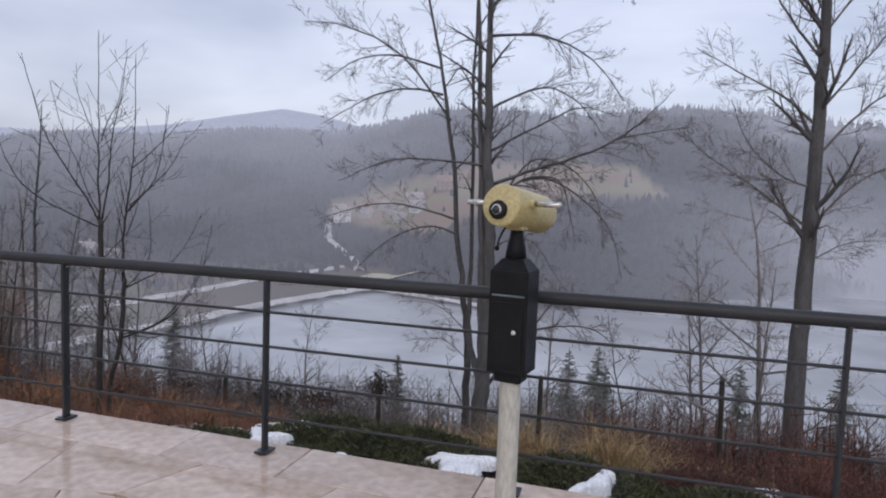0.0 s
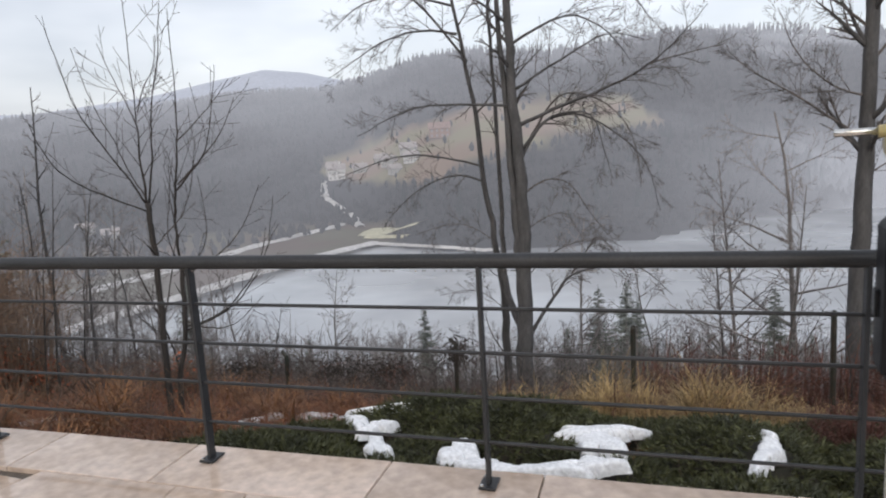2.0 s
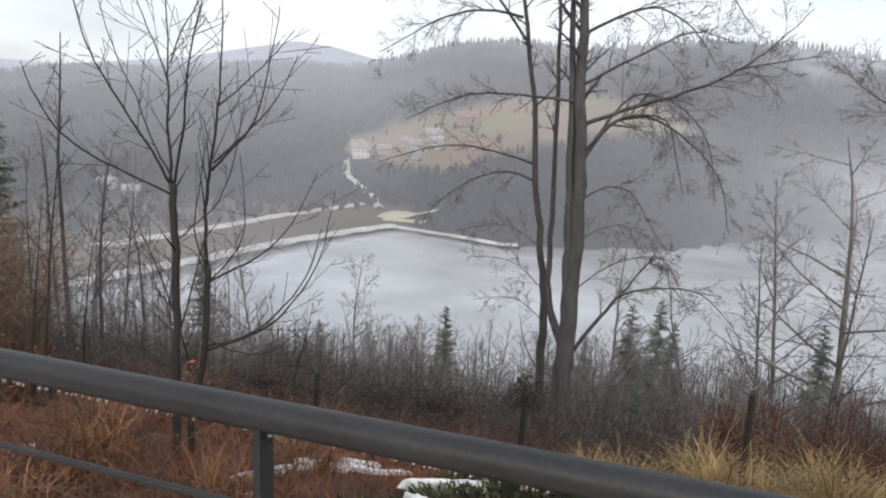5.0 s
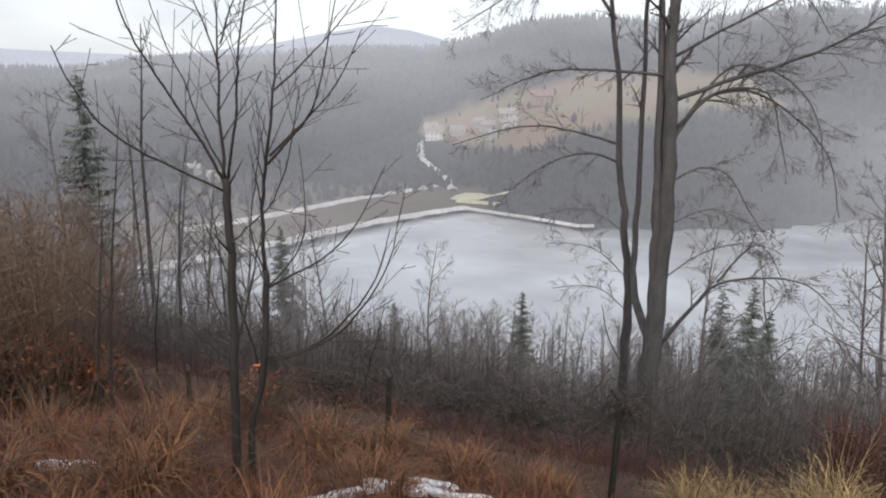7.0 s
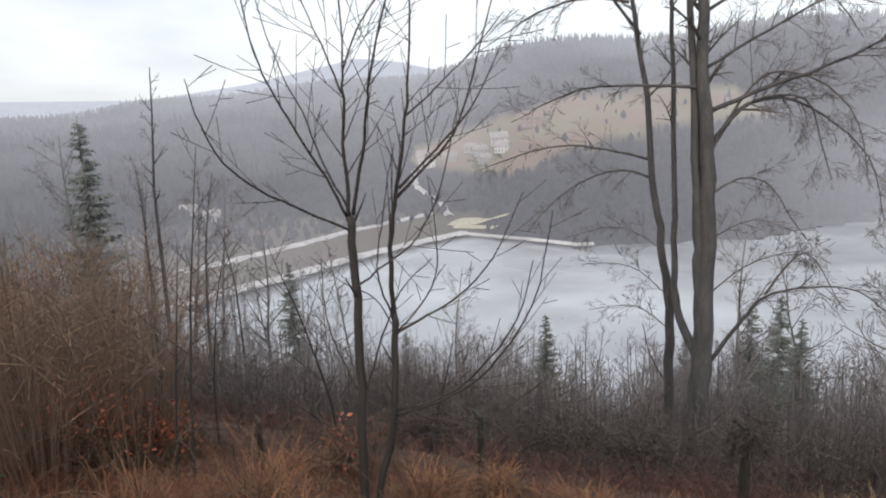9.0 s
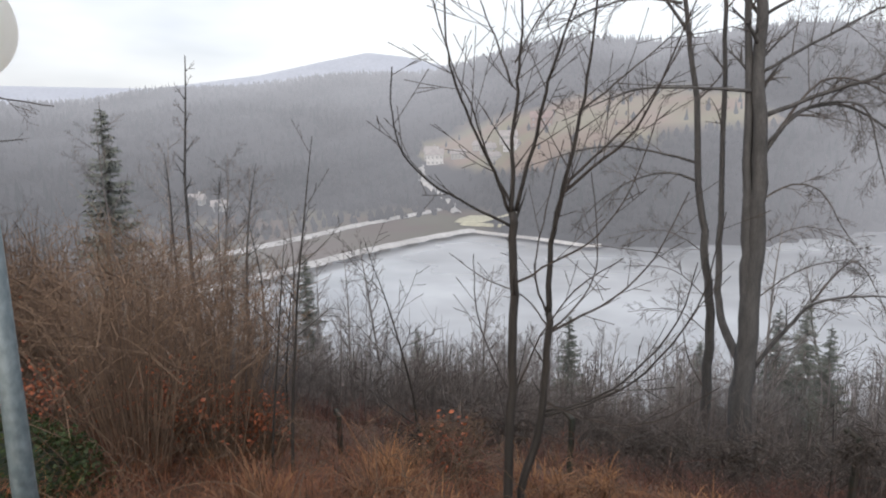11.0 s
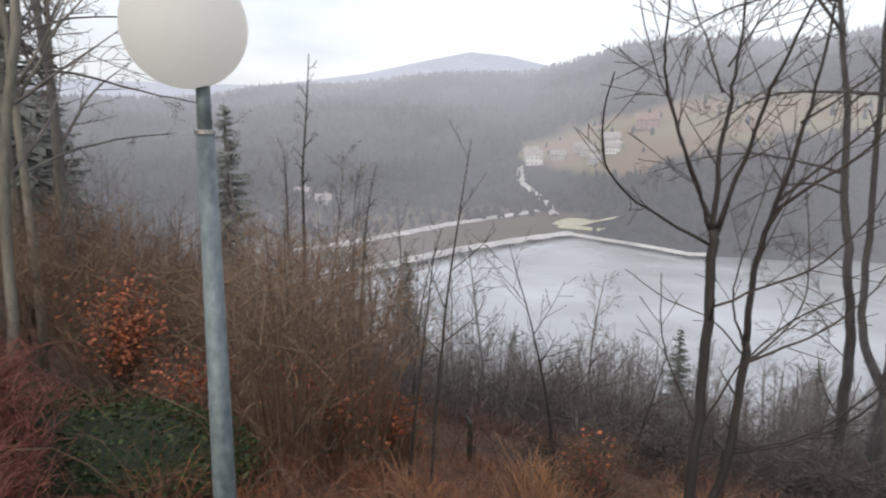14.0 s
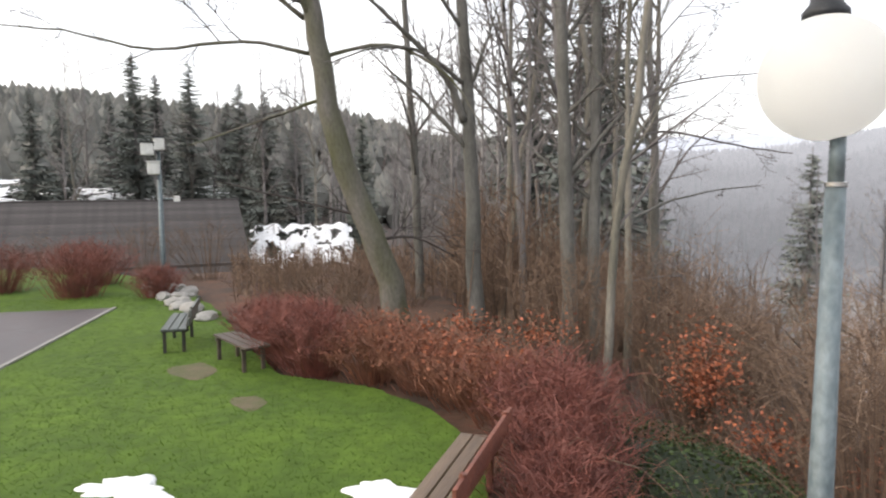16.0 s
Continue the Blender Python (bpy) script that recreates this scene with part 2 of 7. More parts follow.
def haze_glow(m):
    """Haze painted as glow on distant land: more with distance, most over the water to the east."""
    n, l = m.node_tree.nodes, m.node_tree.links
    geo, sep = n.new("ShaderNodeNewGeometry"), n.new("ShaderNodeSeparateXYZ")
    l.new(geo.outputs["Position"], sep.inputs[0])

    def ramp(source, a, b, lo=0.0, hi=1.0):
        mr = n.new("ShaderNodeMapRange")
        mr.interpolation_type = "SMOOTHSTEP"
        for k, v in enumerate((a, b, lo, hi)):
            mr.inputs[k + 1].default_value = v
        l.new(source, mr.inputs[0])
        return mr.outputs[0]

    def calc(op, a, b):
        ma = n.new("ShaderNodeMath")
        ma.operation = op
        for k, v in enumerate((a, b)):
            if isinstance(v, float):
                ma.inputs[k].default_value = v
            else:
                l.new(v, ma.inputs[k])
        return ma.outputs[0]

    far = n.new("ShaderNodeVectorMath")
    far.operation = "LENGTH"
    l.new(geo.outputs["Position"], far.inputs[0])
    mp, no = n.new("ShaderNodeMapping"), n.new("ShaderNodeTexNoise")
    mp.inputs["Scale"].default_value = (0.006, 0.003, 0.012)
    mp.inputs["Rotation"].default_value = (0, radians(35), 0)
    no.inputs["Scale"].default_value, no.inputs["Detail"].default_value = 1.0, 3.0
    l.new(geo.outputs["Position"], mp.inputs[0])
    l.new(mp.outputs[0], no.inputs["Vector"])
    # mist wisps and low mist over the water are only brighter glow
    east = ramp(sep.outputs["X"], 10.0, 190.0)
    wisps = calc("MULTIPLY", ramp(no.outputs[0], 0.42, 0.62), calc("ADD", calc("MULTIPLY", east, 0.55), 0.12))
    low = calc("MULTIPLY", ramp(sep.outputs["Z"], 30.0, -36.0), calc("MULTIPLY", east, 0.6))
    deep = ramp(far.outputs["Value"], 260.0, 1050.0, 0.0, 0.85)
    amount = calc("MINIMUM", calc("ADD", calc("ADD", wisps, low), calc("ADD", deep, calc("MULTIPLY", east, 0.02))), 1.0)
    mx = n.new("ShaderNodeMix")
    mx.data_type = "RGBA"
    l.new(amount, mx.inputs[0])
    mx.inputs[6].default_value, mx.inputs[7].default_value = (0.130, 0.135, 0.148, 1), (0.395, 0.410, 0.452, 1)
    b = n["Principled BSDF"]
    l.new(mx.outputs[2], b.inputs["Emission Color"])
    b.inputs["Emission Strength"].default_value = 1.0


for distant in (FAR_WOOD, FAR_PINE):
    haze_glow(distant)


def hill_material():
    """Wooded hillside with a strip of pale winter pasture where the land is cleared."""
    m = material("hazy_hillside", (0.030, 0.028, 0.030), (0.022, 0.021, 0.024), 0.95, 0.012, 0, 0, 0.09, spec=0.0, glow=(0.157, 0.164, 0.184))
    n, l = m.node_tree.nodes, m.node_tree.links
    b = n["Principled BSDF"]
    old = b.inputs["Base Color"].links[0].from_socket
    at = n.new("ShaderNodeAttribute")
    at.attribute_name = "cleared"
    no = n.new("ShaderNodeTexNoise")
    no.inputs["Scale"].default_value, no.inputs["Detail"].default_value = 0.03, 5
    co = n.new("ShaderNodeTexCoord")
    l.new(co.outputs["Object"], no.inputs["Vector"])
    ra = n.new("ShaderNodeValToRGB")
    ra.color_ramp.elements[0].position, ra.color_ramp.elements[0].color = 0.4, (0.15, 0.105, 0.075, 1)
    ra.color_ramp.elements[1].position, ra.color_ramp.elements[1].color = 0.6, (0.14, 0.125, 0.075, 1)
    l.new(no.outputs[0], ra.inputs[0])
    mx = n.new("ShaderNodeMix")
    mx.data_type = "RGBA"
    l.new(at.outputs["Fac"], mx.inputs[0])
    l.new(old, mx.inputs[6])
    l.new(ra.outputs[0], mx.inputs[7])
    l.new(mx.outputs[2], b.inputs["Base Color"])
    # haze in front of the hill goes into its emission
    haze_glow(m)
    return m


def water_material():
    """Half-frozen water: pale dull ice with a few smooth dark leads."""
    # pale base colour stands for thin ice and the mist painted over it
    m = material("still_misty_water", (0.44, 0.455, 0.475), (0.38, 0.395, 0.415), 0.3, 0.012, 0, 0, 0.04, spec=0.4)
    n, l = m.node_tree.nodes, m.node_tree.links
    b = n["Principled BSDF"]
    co, no, mr = n.new("ShaderNodeTexCoord"), n.new("ShaderNodeTexNoise"), n.new("ShaderNodeMapRange")
    no.inputs["Scale"].default_value, no.inputs["Detail"].default_value = 0.018, 3.0
    l.new(co.outputs["Object"], no.inputs["Vector"])
    mr.inputs[1].default_value, mr.inputs[2].default_value, mr.inputs[3].default_value, mr.inputs[4].default_value = 0.42, 0.62, 0.08, 0.34
    l.new(no.outputs[0], mr.inputs[0])
    l.new(mr.outputs[0], b.inputs["Roughness"])
    return m


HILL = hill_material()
WATER = water_material()
# base colour lightened for the haze before the western hillside
WEST_WOOD = material("grey_brown_wood", (0.165, 0.163, 0.146), (0.115, 0.113, 0.101), 0.95, 0.05, 0, 0, 0.6, vary=0.3, island=True)
# dark green that stands for the shade inside a bush
SHADE_CORE = material("shaded_leaf_mass", (0.022, 0.036, 0.016), (0.014, 0.022, 0.011), 0.9, 6)
WEST = material("winter_wood_floor", (0.075, 0.052, 0.043), (0.048, 0.036, 0.031), 0.95, 0.05, 0, 0, 0.6)


# ---- building helpers ----
class Geo:
    """Points and faces of one mesh."""

    def __init__(self):
        self.v, self.f = [], []

    def tube(self, pts, radii, sides=5, cap=True):
        pts = [Vector(p) for p in pts]
        base, n = len(self.v), len(pts)
        ref = Vector((0.31, 0.87, 0.37))
        for i, p in enumerate(pts):
            d = (pts[min(i + 1, n - 1)] - pts[max(i - 1, 0)]).normalized()
            a = d.cross(ref)
            if a.length < 0.05:
                a = d.cross(Vector((1, 0, 0)))
            a.normalize()
            c = d.cross(a)
            for k in range(sides):
                w = 2 * math.pi * k / sides
                self.v.append(p + radii[i] * (math.cos(w) * a + math.sin(w) * c))
        for i in range(n - 1):
            for k in range(sides):
                q, k2 = base + i * sides, (k + 1) % sides
                self.f.append((q + k, q + k2, q + sides + k2, q + sides + k))
        if cap:
            self.f.append(tuple(base + k for k in reversed(range(sides))))
            self.f.append(tuple(base + (n - 1) * sides + k for k in range(sides)))

    def poly(self, *pts):
        b = len(self.v)
        self.v.extend(Vector(p) for p in pts)
        self.f.append(tuple(range(b, b + len(pts))))

    def blade(self, p, d, side, length, width, bend):
        """A bent blade of three points a side that ends in a tip."""
        p, b = Vector(p), len(self.v)
        mid = p + d * length * 0.55
        tip = p + d * length + bend
        mid = mid + bend * 0.3
        self.v.extend((p - side * width, p + side * width, mid + side * width * 0.7, mid - side * width * 0.7, tip))
        self.f.extend(((b, b + 1, b + 2, b + 3), (b + 3, b + 2, b + 4)))

    def arching_blade(self, p, out, length, width, arch):
        """A long narrow blade that rises and bows over; out: the way that it bows."""
        b, n = len(self.v), 5
        side = Vector((-out.y, out.x, 0)) * width
        q, ang = Vector(p), 0.0
        for i in range(n):
            w = 1 - (i / n) ** 2
            self.v.extend((q - side * w, q + side * w))
            ang = arch * ((i + 1) / n) ** 1.4
            q = q + (Vector((0, 0, 1)) * math.cos(ang) + out * math.sin(ang)) * (length / n)
        self.v.append(q)
        for i in range(n - 1):
            k = b + 2 * i
            self.f.append((k, k + 1, k + 3, k + 2))
        self.f.append((b + 2 * n - 2, b + 2 * n - 1, b + 2 * n))

    def leaf(self, p, a, c):
        p = Vector(p)
        self.poly(p - a * 0.5, p + c * 0.32, p + a * 0.5, p - c * 0.32)

    def mesh(self, name):
        me = bpy.data.meshes.new(name)
        me.from_pydata([tuple(p) for p in self.v], [], self.f)
        me.update()
        return me


def part(name, data, mat, parent=None, label="", smooth=False):
    """Links a bmesh or a Geo as one mesh object under a thing or a part."""
    if isinstance(data, Geo):
        me = data.mesh(name)
    elif isinstance(data, bpy.types.Mesh):
        me = data
    else:
        me = bpy.data.meshes.new(name)
        data.to_mesh(me)
        data.free()
    if not me.materials:
        me.materials.append(mat)
    if smooth:
        me.shade_smooth()
    ob = new(name, me)
    if parent:
        ob.parent = parent
    if label:
        tagged(ob, label)
    return ob


def thing(name, label, category, at=(0, 0, 0), group="", turn=0.0):
    ob = new(name)
    ob.empty_display_size = 0.2
    ob.matrix_basis = pose(*at, 0, 0, turn)
    return tagged(ob, label, category, group)


def block(size, at=(0, 0, 0), bevel=0.0, turn=None, taper=None):
    """A box with bevelled edges as a bmesh; taper narrows its top."""
    bm = bmesh.new()
    bmesh.ops.create_cube(bm, size=1)
    for v in bm.verts:
        if taper and v.co.z > 0:
            v.co.x *= taper[0]
            v.co.y *= taper[1]
        v.co = Vector((v.co.x * size[0], v.co.y * size[1], v.co.z * size[2]))
    if bevel:
        bmesh.ops.bevel(bm, geom=bm.edges[:], offset=bevel, segments=2, affect="EDGES", profile=0.6)
    if turn is not None:
        bm.transform(turn)
    bm.transform(Matrix.Translation(at))
    return bm


def lathe(profile, sides=24, turn=None, at=(0, 0, 0)):
    """A turned body from (radius, height) pairs."""
    g = Geo()
    for r, z in profile:
        for k in range(sides):
            w = 2 * math.pi * k / sides
            g.v.append(Vector((r * math.cos(w), r * math.sin(w), z)))
    for i in range(len(profile) - 1):
        for k in range(sides):
            k2 = (k + 1) % sides
            g.f.append((i * sides + k, i * sides + k2, (i + 1) * sides + k2, (i + 1) * sides + k))
    g.f.append(tuple(reversed(range(sides))))
    g.f.append(tuple((len(profile) - 1) * sides + k for k in range(sides)))
    if turn is not None:
        g.v = [turn @ p for p in g.v]
    g.v = [p + Vector(at) for p in g.v]
    return g


def rod(a, b, r, sides=8):
    g = Geo()
    g.tube([a, b], [r, r], sides)
    return g


# ---- the lie of the land ----
EYE_X, EYE_Y = -3.0, 4.5
UX, UY = 0.972, -0.236          # along the straight railing, towards its right end
NX, NY = 0.236, 0.972           # out from it, towards the lake
POST_X, POST_Y = -1.58, 4.83    # one railing post
AZ_SHORE = (-180, -115, -100, -85, -70, -55, -45, -33.6, -24.8, -15, -9, -6, 0.8, 15, 27, 40, 90, 180)
SHORE = (60, 55, 55, 60, 80, 125, 148, 163, 183, 222, 249, 238, 216, 237, 321, 330, 200, 60)
AZ_RIDGE = (-180, -115, -100, -95, -84, -75, -70, -60, -49.6, -39, -35, -28, -21, -12.6, -9.7, -4.8, 0, 7, 11.5, 16, 22, 28, 36, 90, 180)
RIDGE_EL = (3, 5, 5.4, 5.4, 4.6, 4.2, 3.8, 2.9, 2.2, 2.75, 3.45, 4.0, 4.75, 5.0, 5.7, 6.9, 7.3, 6.7, 7.0, 7.3, 6.9, 6.0, 5.2, 4, 3)
RIDGE_R = (400, 260, 220, 220, 260, 330, 400, 600, 800, 900, 920, 950, 980, 960, 900, 820, 780, 740, 700, 680, 700, 740, 780, 600, 400)
AZ_FLOOR = (-180, -100, -85, -75, -60, -45, -38, 60, 110, 180)
FLOOR_Z = (-1.5, -4.8, -4.8, -5.6, -14.0, -30.0, -41.0, -41.0, -6.0, -1.5)
LAKE_Z = -36.0


def smooth(a, b, v):
    t = np.clip((v - a) / (b - a), 0, 1)
    return t * t * (3 - 2 * t)


def land(x, y):
    """Height of the ground at x, y (numbers or arrays)."""
    x, y = np.asarray(x, float), np.asarray(y, float)
    s = (x - POST_X) * NX + (y - POST_Y) * NY
    r = np.hypot(x - EYE_X, y - EYE_Y)
    az = np.degrees(np.arctan2(x - EYE_X, y - EYE_Y))
    east = np.interp(s, (-0.3, 0, 1, 2, 3.5, 5, 7.5, 9, 80), (-0.75, -0.75, -1.1, -1.42, -1.72, -2.05, -3.1, -3.7, -42.0))
    west = -1.32 - 0.37 * np.maximum(0, s - 2.2) - 0.15 * np.maximum(0, s - 10)
    west = west - 3.4 * smooth(-31.0, -38.0, x)
    w = smooth(-6.5, -9.0, x)
    near = east * (1 - w) + west * w
    near = near + 0.10 * np.sin(x * 1.3 + 0.7) * np.sin(y * 1.1) * smooth(0.5, 3, s)
    floor_z = np.interp(az, AZ_FLOOR, FLOOR_Z)
    near = np.maximum(near, floor_z)
    shore = np.interp(az, AZ_SHORE, SHORE)
    ridge_r = np.interp(az, AZ_RIDGE, RIDGE_R)
    top = 1.65 + ridge_r * np.tan(np.radians(np.interp(az, AZ_RIDGE, RIDGE_EL)))
    foot = np.maximum(floor_z, -35.0)
    shelf = shore + 55 * smooth(-40, -30, az) * smooth(-4, -9, az)
    p = np.clip((r - shelf) / (ridge_r - shelf), 0, 1)
    far = foot + (top - foot) * (0.35 * p + 0.65 * p * p * (3 - 2 * p))
    far = far + 5 * np.sin(x * 0.021 + 1) * np.sin(y * 0.017) * smooth(0.05, 0.3, p) * smooth(1.0, 0.8, p)
    back = top - 0.22 * np.maximum(0, r - ridge_r)
    ridge2 = 1.65 + 2600 * np.tan(np.radians(np.interp(az, (-34, -26, -21, -17.2, -14, -10.6, -5), (3.8, 4.9, 6.0, 6.75, 6.4, 5.6, 4)))) 
    back = np.maximum(back, np.where(r > 1900, ridge2 * smooth(1900, 2600, r), -400))
    far = np.where(r > ridge_r, back, far)
    return np.where(r < shore - 5, near, np.where(r > shore, far, near + (far - near) * np.clip((r - shore + 5) / 5, 0, 1)))


def land_z(x, y):
    return float(land(x, y))


def make_ground():
    az = np.radians(np.concatenate([np.arange(-112, 46, 0.5), np.arange(46, 248, 3.0)]))
    rad = np.concatenate([[0.4], 0.4 * 1.05 ** np.arange(1, 186)])
    a, r = np.meshgrid(az, rad)
    x, y = EYE_X + r * np.sin(a), EYE_Y + r * np.cos(a)
    z = land(x, y)
    na, nr = len(az), len(rad)
    verts = np.stack([x, y, z], -1).reshape(-1, 3)
    faces, slots = [], []
    deg = np.degrees(az)
    lim = np.interp(deg, (-112, -60, -45, 46, 60, 248), (50, 70, 105, 105, 50, 50))
    for i in range(nr - 1):
        for k in range(na):
            k2 = (k + 1) % na
            faces.append((i * na + k2, i * na + k, (i + 1) * na + k, (i + 1) * na + k2))
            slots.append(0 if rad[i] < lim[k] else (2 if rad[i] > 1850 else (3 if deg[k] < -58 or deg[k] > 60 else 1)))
    faces.append(tuple(range(na)))
    slots.append(0)
    me = bpy.data.meshes.new("ground")
    me.from_pydata(verts.tolist(), [], faces)
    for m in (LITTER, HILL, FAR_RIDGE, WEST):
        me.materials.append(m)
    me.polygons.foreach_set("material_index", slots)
    me.shade_smooth()
    d = np.degrees(a)
    el = np.degrees(np.arctan2(z - 1.65, r))
    upper = np.interp(d, (-14, -12.8, -9.9, -4.9, 2.3, 9, 12.9, 16, 17), (-3, -0.7, 0.3, 1.8, 3.3, 3.4, 2.9, 0.6, -3))
    lower = np.interp(d, (-14, -9, -4, 0, 6, 12, 17), (-2.2, -3.2, -3.6, -2.0, -0.6, 0.2, 0.6))
    clear = smooth(0, 0.25, upper - el) * smooth(0, 0.5, el - lower) * (r > 255)
    dam = smooth(-45, -36, d) * smooth(-6, -9, d) * (r > 150) * smooth(-6.2, -6.6, el)
    at = me.attributes.new("cleared", "FLOAT", "POINT")
    at.data.foreach_set("value", np.maximum(clear, 0.45 * dam).reshape(-1).astype(np.float32))
    ob = new("ground", me)
    return tagged(ob, "sloping ground with leaf litter, falling to a lake and rising to wooded hills", "ground", kind="structure")


make_ground()

water = Geo()
water.poly((-260, 40, LAKE_Z), (460, 40, LAKE_Z), (460, 430, LAKE_Z), (-260, 430, LAKE_Z))
tagged(part("water", water, WATER), "pale grey still reservoir water under thin mist", "lake", kind="structure")


def ribbon(name, pts, width, mat, lift, label, category):
    """A strip that lies on the land along a line of plan points."""
    g, fine = Geo(), []
    for (x0, y0), (x1, y1) in zip(pts, pts[1:]):
        n = max(2, int(math.hypot(x1 - x0, y1 - y0) / 4))
        fine += [(x0 + (x1 - x0) * i / n, y0 + (y1 - y0) * i / n) for i in range(n)]
    fine.append(pts[-1])
    for i, (x, y) in enumerate(fine):
        x2, y2 = fine[min(i + 1, len(fine) - 1)]
        x1, y1 = fine[max(i - 1, 0)]
        d = Vector((x2 - x1, y2 - y1, 0)).normalized()
        side = Vector((-d.y, d.x, 0)) * width * (0.5 + 0.12 * math.sin(i * 1.7))
        z = max(land_z(x, y), LAKE_Z + 0.2) + lift
        for k in (1, 0.5, -0.5, -1):
            g.v.append(Vector((x, y, z - (0.8 if abs(k) == 1 else 0))) + side * k)
        if i:
            b = len(g.v) - 8
            for k in range(3):
                g.f.append((b + k, b + k + 1, b + 5 + k, b + 4 + k))
    return tagged(part(name, g, mat, smooth=True), label, category, kind="structure")


def polar(az, r):
    return EYE_X + r * math.sin(radians(az)), EYE_Y + r * math.cos(radians(az))


def shore_at(az):
    return polar(az, float(np.interp(az, AZ_SHORE, SHORE)) + 1.0)


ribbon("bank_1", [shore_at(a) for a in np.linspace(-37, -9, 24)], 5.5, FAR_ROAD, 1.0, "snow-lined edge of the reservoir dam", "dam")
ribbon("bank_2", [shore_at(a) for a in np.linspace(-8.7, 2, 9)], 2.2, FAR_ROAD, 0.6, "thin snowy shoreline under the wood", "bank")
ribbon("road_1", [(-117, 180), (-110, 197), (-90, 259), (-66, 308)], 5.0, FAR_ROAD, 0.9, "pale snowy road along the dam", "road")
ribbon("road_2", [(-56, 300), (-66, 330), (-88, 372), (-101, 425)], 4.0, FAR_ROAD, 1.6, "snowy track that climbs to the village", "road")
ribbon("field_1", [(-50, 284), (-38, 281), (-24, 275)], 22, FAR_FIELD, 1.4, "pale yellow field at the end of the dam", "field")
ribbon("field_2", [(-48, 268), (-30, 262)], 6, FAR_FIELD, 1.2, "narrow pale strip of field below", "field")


# ---- far woods and village ----
def far_wood(name, mat, count, seed, conifer, az0, az1, p0, p1, h0, h1, label, edge=False):
    rng = random.Random(seed)
    g = Geo()
    made = 0
    while made < count:
        az = rng.uniform(az0, az1)
        ridge = float(np.interp(az, AZ_RIDGE, RIDGE_R))
        sh = float(np.interp(az, AZ_SHORE, SHORE)) + (62 if -38 < az < -7 else 4)
        q = rng.uniform(p0, p1)
        r = sh + (ridge - sh) * q
        x, y = polar(az, r)
        z = land_z(x, y)
        el = math.degrees(math.atan2(z - 1.65, r))
        up = np.interp(az, (-14, -12.8, -9.9, -4.9, 2.3, 9, 12.9, 16, 17), (-3, -0.7, 0.3, 1.8, 3.3, 3.4, 2.9, 0.6, -3))
        lo = np.interp(az, (-14, -9, -4, 0, 6, 12, 17), (-2.2, -3.2, -3.6, -2.0, -0.6, 0.2, 0.6))
        if lo < el < up and -14 < az < 17 and rng.random() < 0.93:
            made += 0.2
            continue
        made += 1
        if abs(az + 10.5) < 2.6 and -4.8 < el < -1.8 and rng.random() < 0.97:
            continue
        h = rng.uniform(h0, h1)
        w = h * (rng.uniform(0.14, 0.2) if conifer else rng.uniform(0.22, 0.34))
        b, n, t0 = len(g.v), 5, rng.uniform(0, 6)
        rings = ((0.12, 1.0), (0.55, 0.55)) if conifer else ((0.25, 0.6), (0.65, 1.0))
        for hz, wr in rings:
            for k in range(n):
                a = t0 + 2 * math.pi * k / n
                ww = w * wr * rng.uniform(0.7, 1.25)
                g.v.append(Vector((x + ww * math.cos(a), y + ww * math.sin(a), z - 1 + h * hz * rng.uniform(0.9, 1.1))))
        g.v.append(Vector((x + rng.uniform(-0.3, 0.3), y, z + h)))
        g.v.append(Vector((x, y, z - 1)))
        for k in range(n):
            k2 = (k + 1) % n
            g.f.append((b + k, b + k2, b + n + k2, b + n + k))
            g.f.append((b + n + k, b + n + k2, b + 2 * n))
            g.f.append((b + k2, b + k, b + 2 * n + 1))
    return tagged(part(name, g, mat), label, "forest", kind="stuff")


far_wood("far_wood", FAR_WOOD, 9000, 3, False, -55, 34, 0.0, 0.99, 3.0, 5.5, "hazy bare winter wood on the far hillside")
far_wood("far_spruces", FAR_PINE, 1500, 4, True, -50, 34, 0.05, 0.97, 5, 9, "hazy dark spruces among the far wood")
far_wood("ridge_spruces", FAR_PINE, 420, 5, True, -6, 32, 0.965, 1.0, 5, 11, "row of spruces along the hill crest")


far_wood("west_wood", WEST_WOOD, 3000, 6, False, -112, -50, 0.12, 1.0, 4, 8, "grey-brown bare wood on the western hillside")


def house(at, size, turn, wall, roof, label, floors=2, windows=4):
    ob = thing("house", label, "house", at, "village houses", turn)
    w, d, h = size
    part("wall", block((w, d, h), (0, 0, h / 2), 0.05), wall, ob)
    g = Geo()
    e, k = 0.7, d * 0.42
    a = [(-w / 2 - e, -d / 2 - e, h - 0.3), (w / 2 + e, -d / 2 - e, h - 0.3), (w / 2 + e, 0, h + k), (-w / 2 - e, 0, h + k),
         (-w / 2 - e, d / 2 + e, h - 0.3), (w / 2 + e, d / 2 + e, h - 0.3)]
    g.v = [Vector(p) for p in a]
    g.f = [(0, 1, 2, 3), (3, 2, 5, 4), (0, 3, 4), (1, 5, 2), (0, 4, 5, 1)]
    part("roof", g, roof, ob)
    part("chimney", block((0.8, 0.8, 1.8), (w * 0.2, 0, h + k)), wall, ob)
    pane = block((1.1, 0.12, 1.4))
    me = bpy.data.meshes.new("window")
    pane.to_mesh(me)
    pane.free()
    me.materials.append(FAR_PANE)
    for f in range(floors):
        for i in range(windows):
            o = part("window", me, FAR_PANE, ob)
            o.location = (-w / 2 + w * (i + 0.5) / windows, -d / 2 - 0.03, 1.5 + f * h / floors)
    return ob


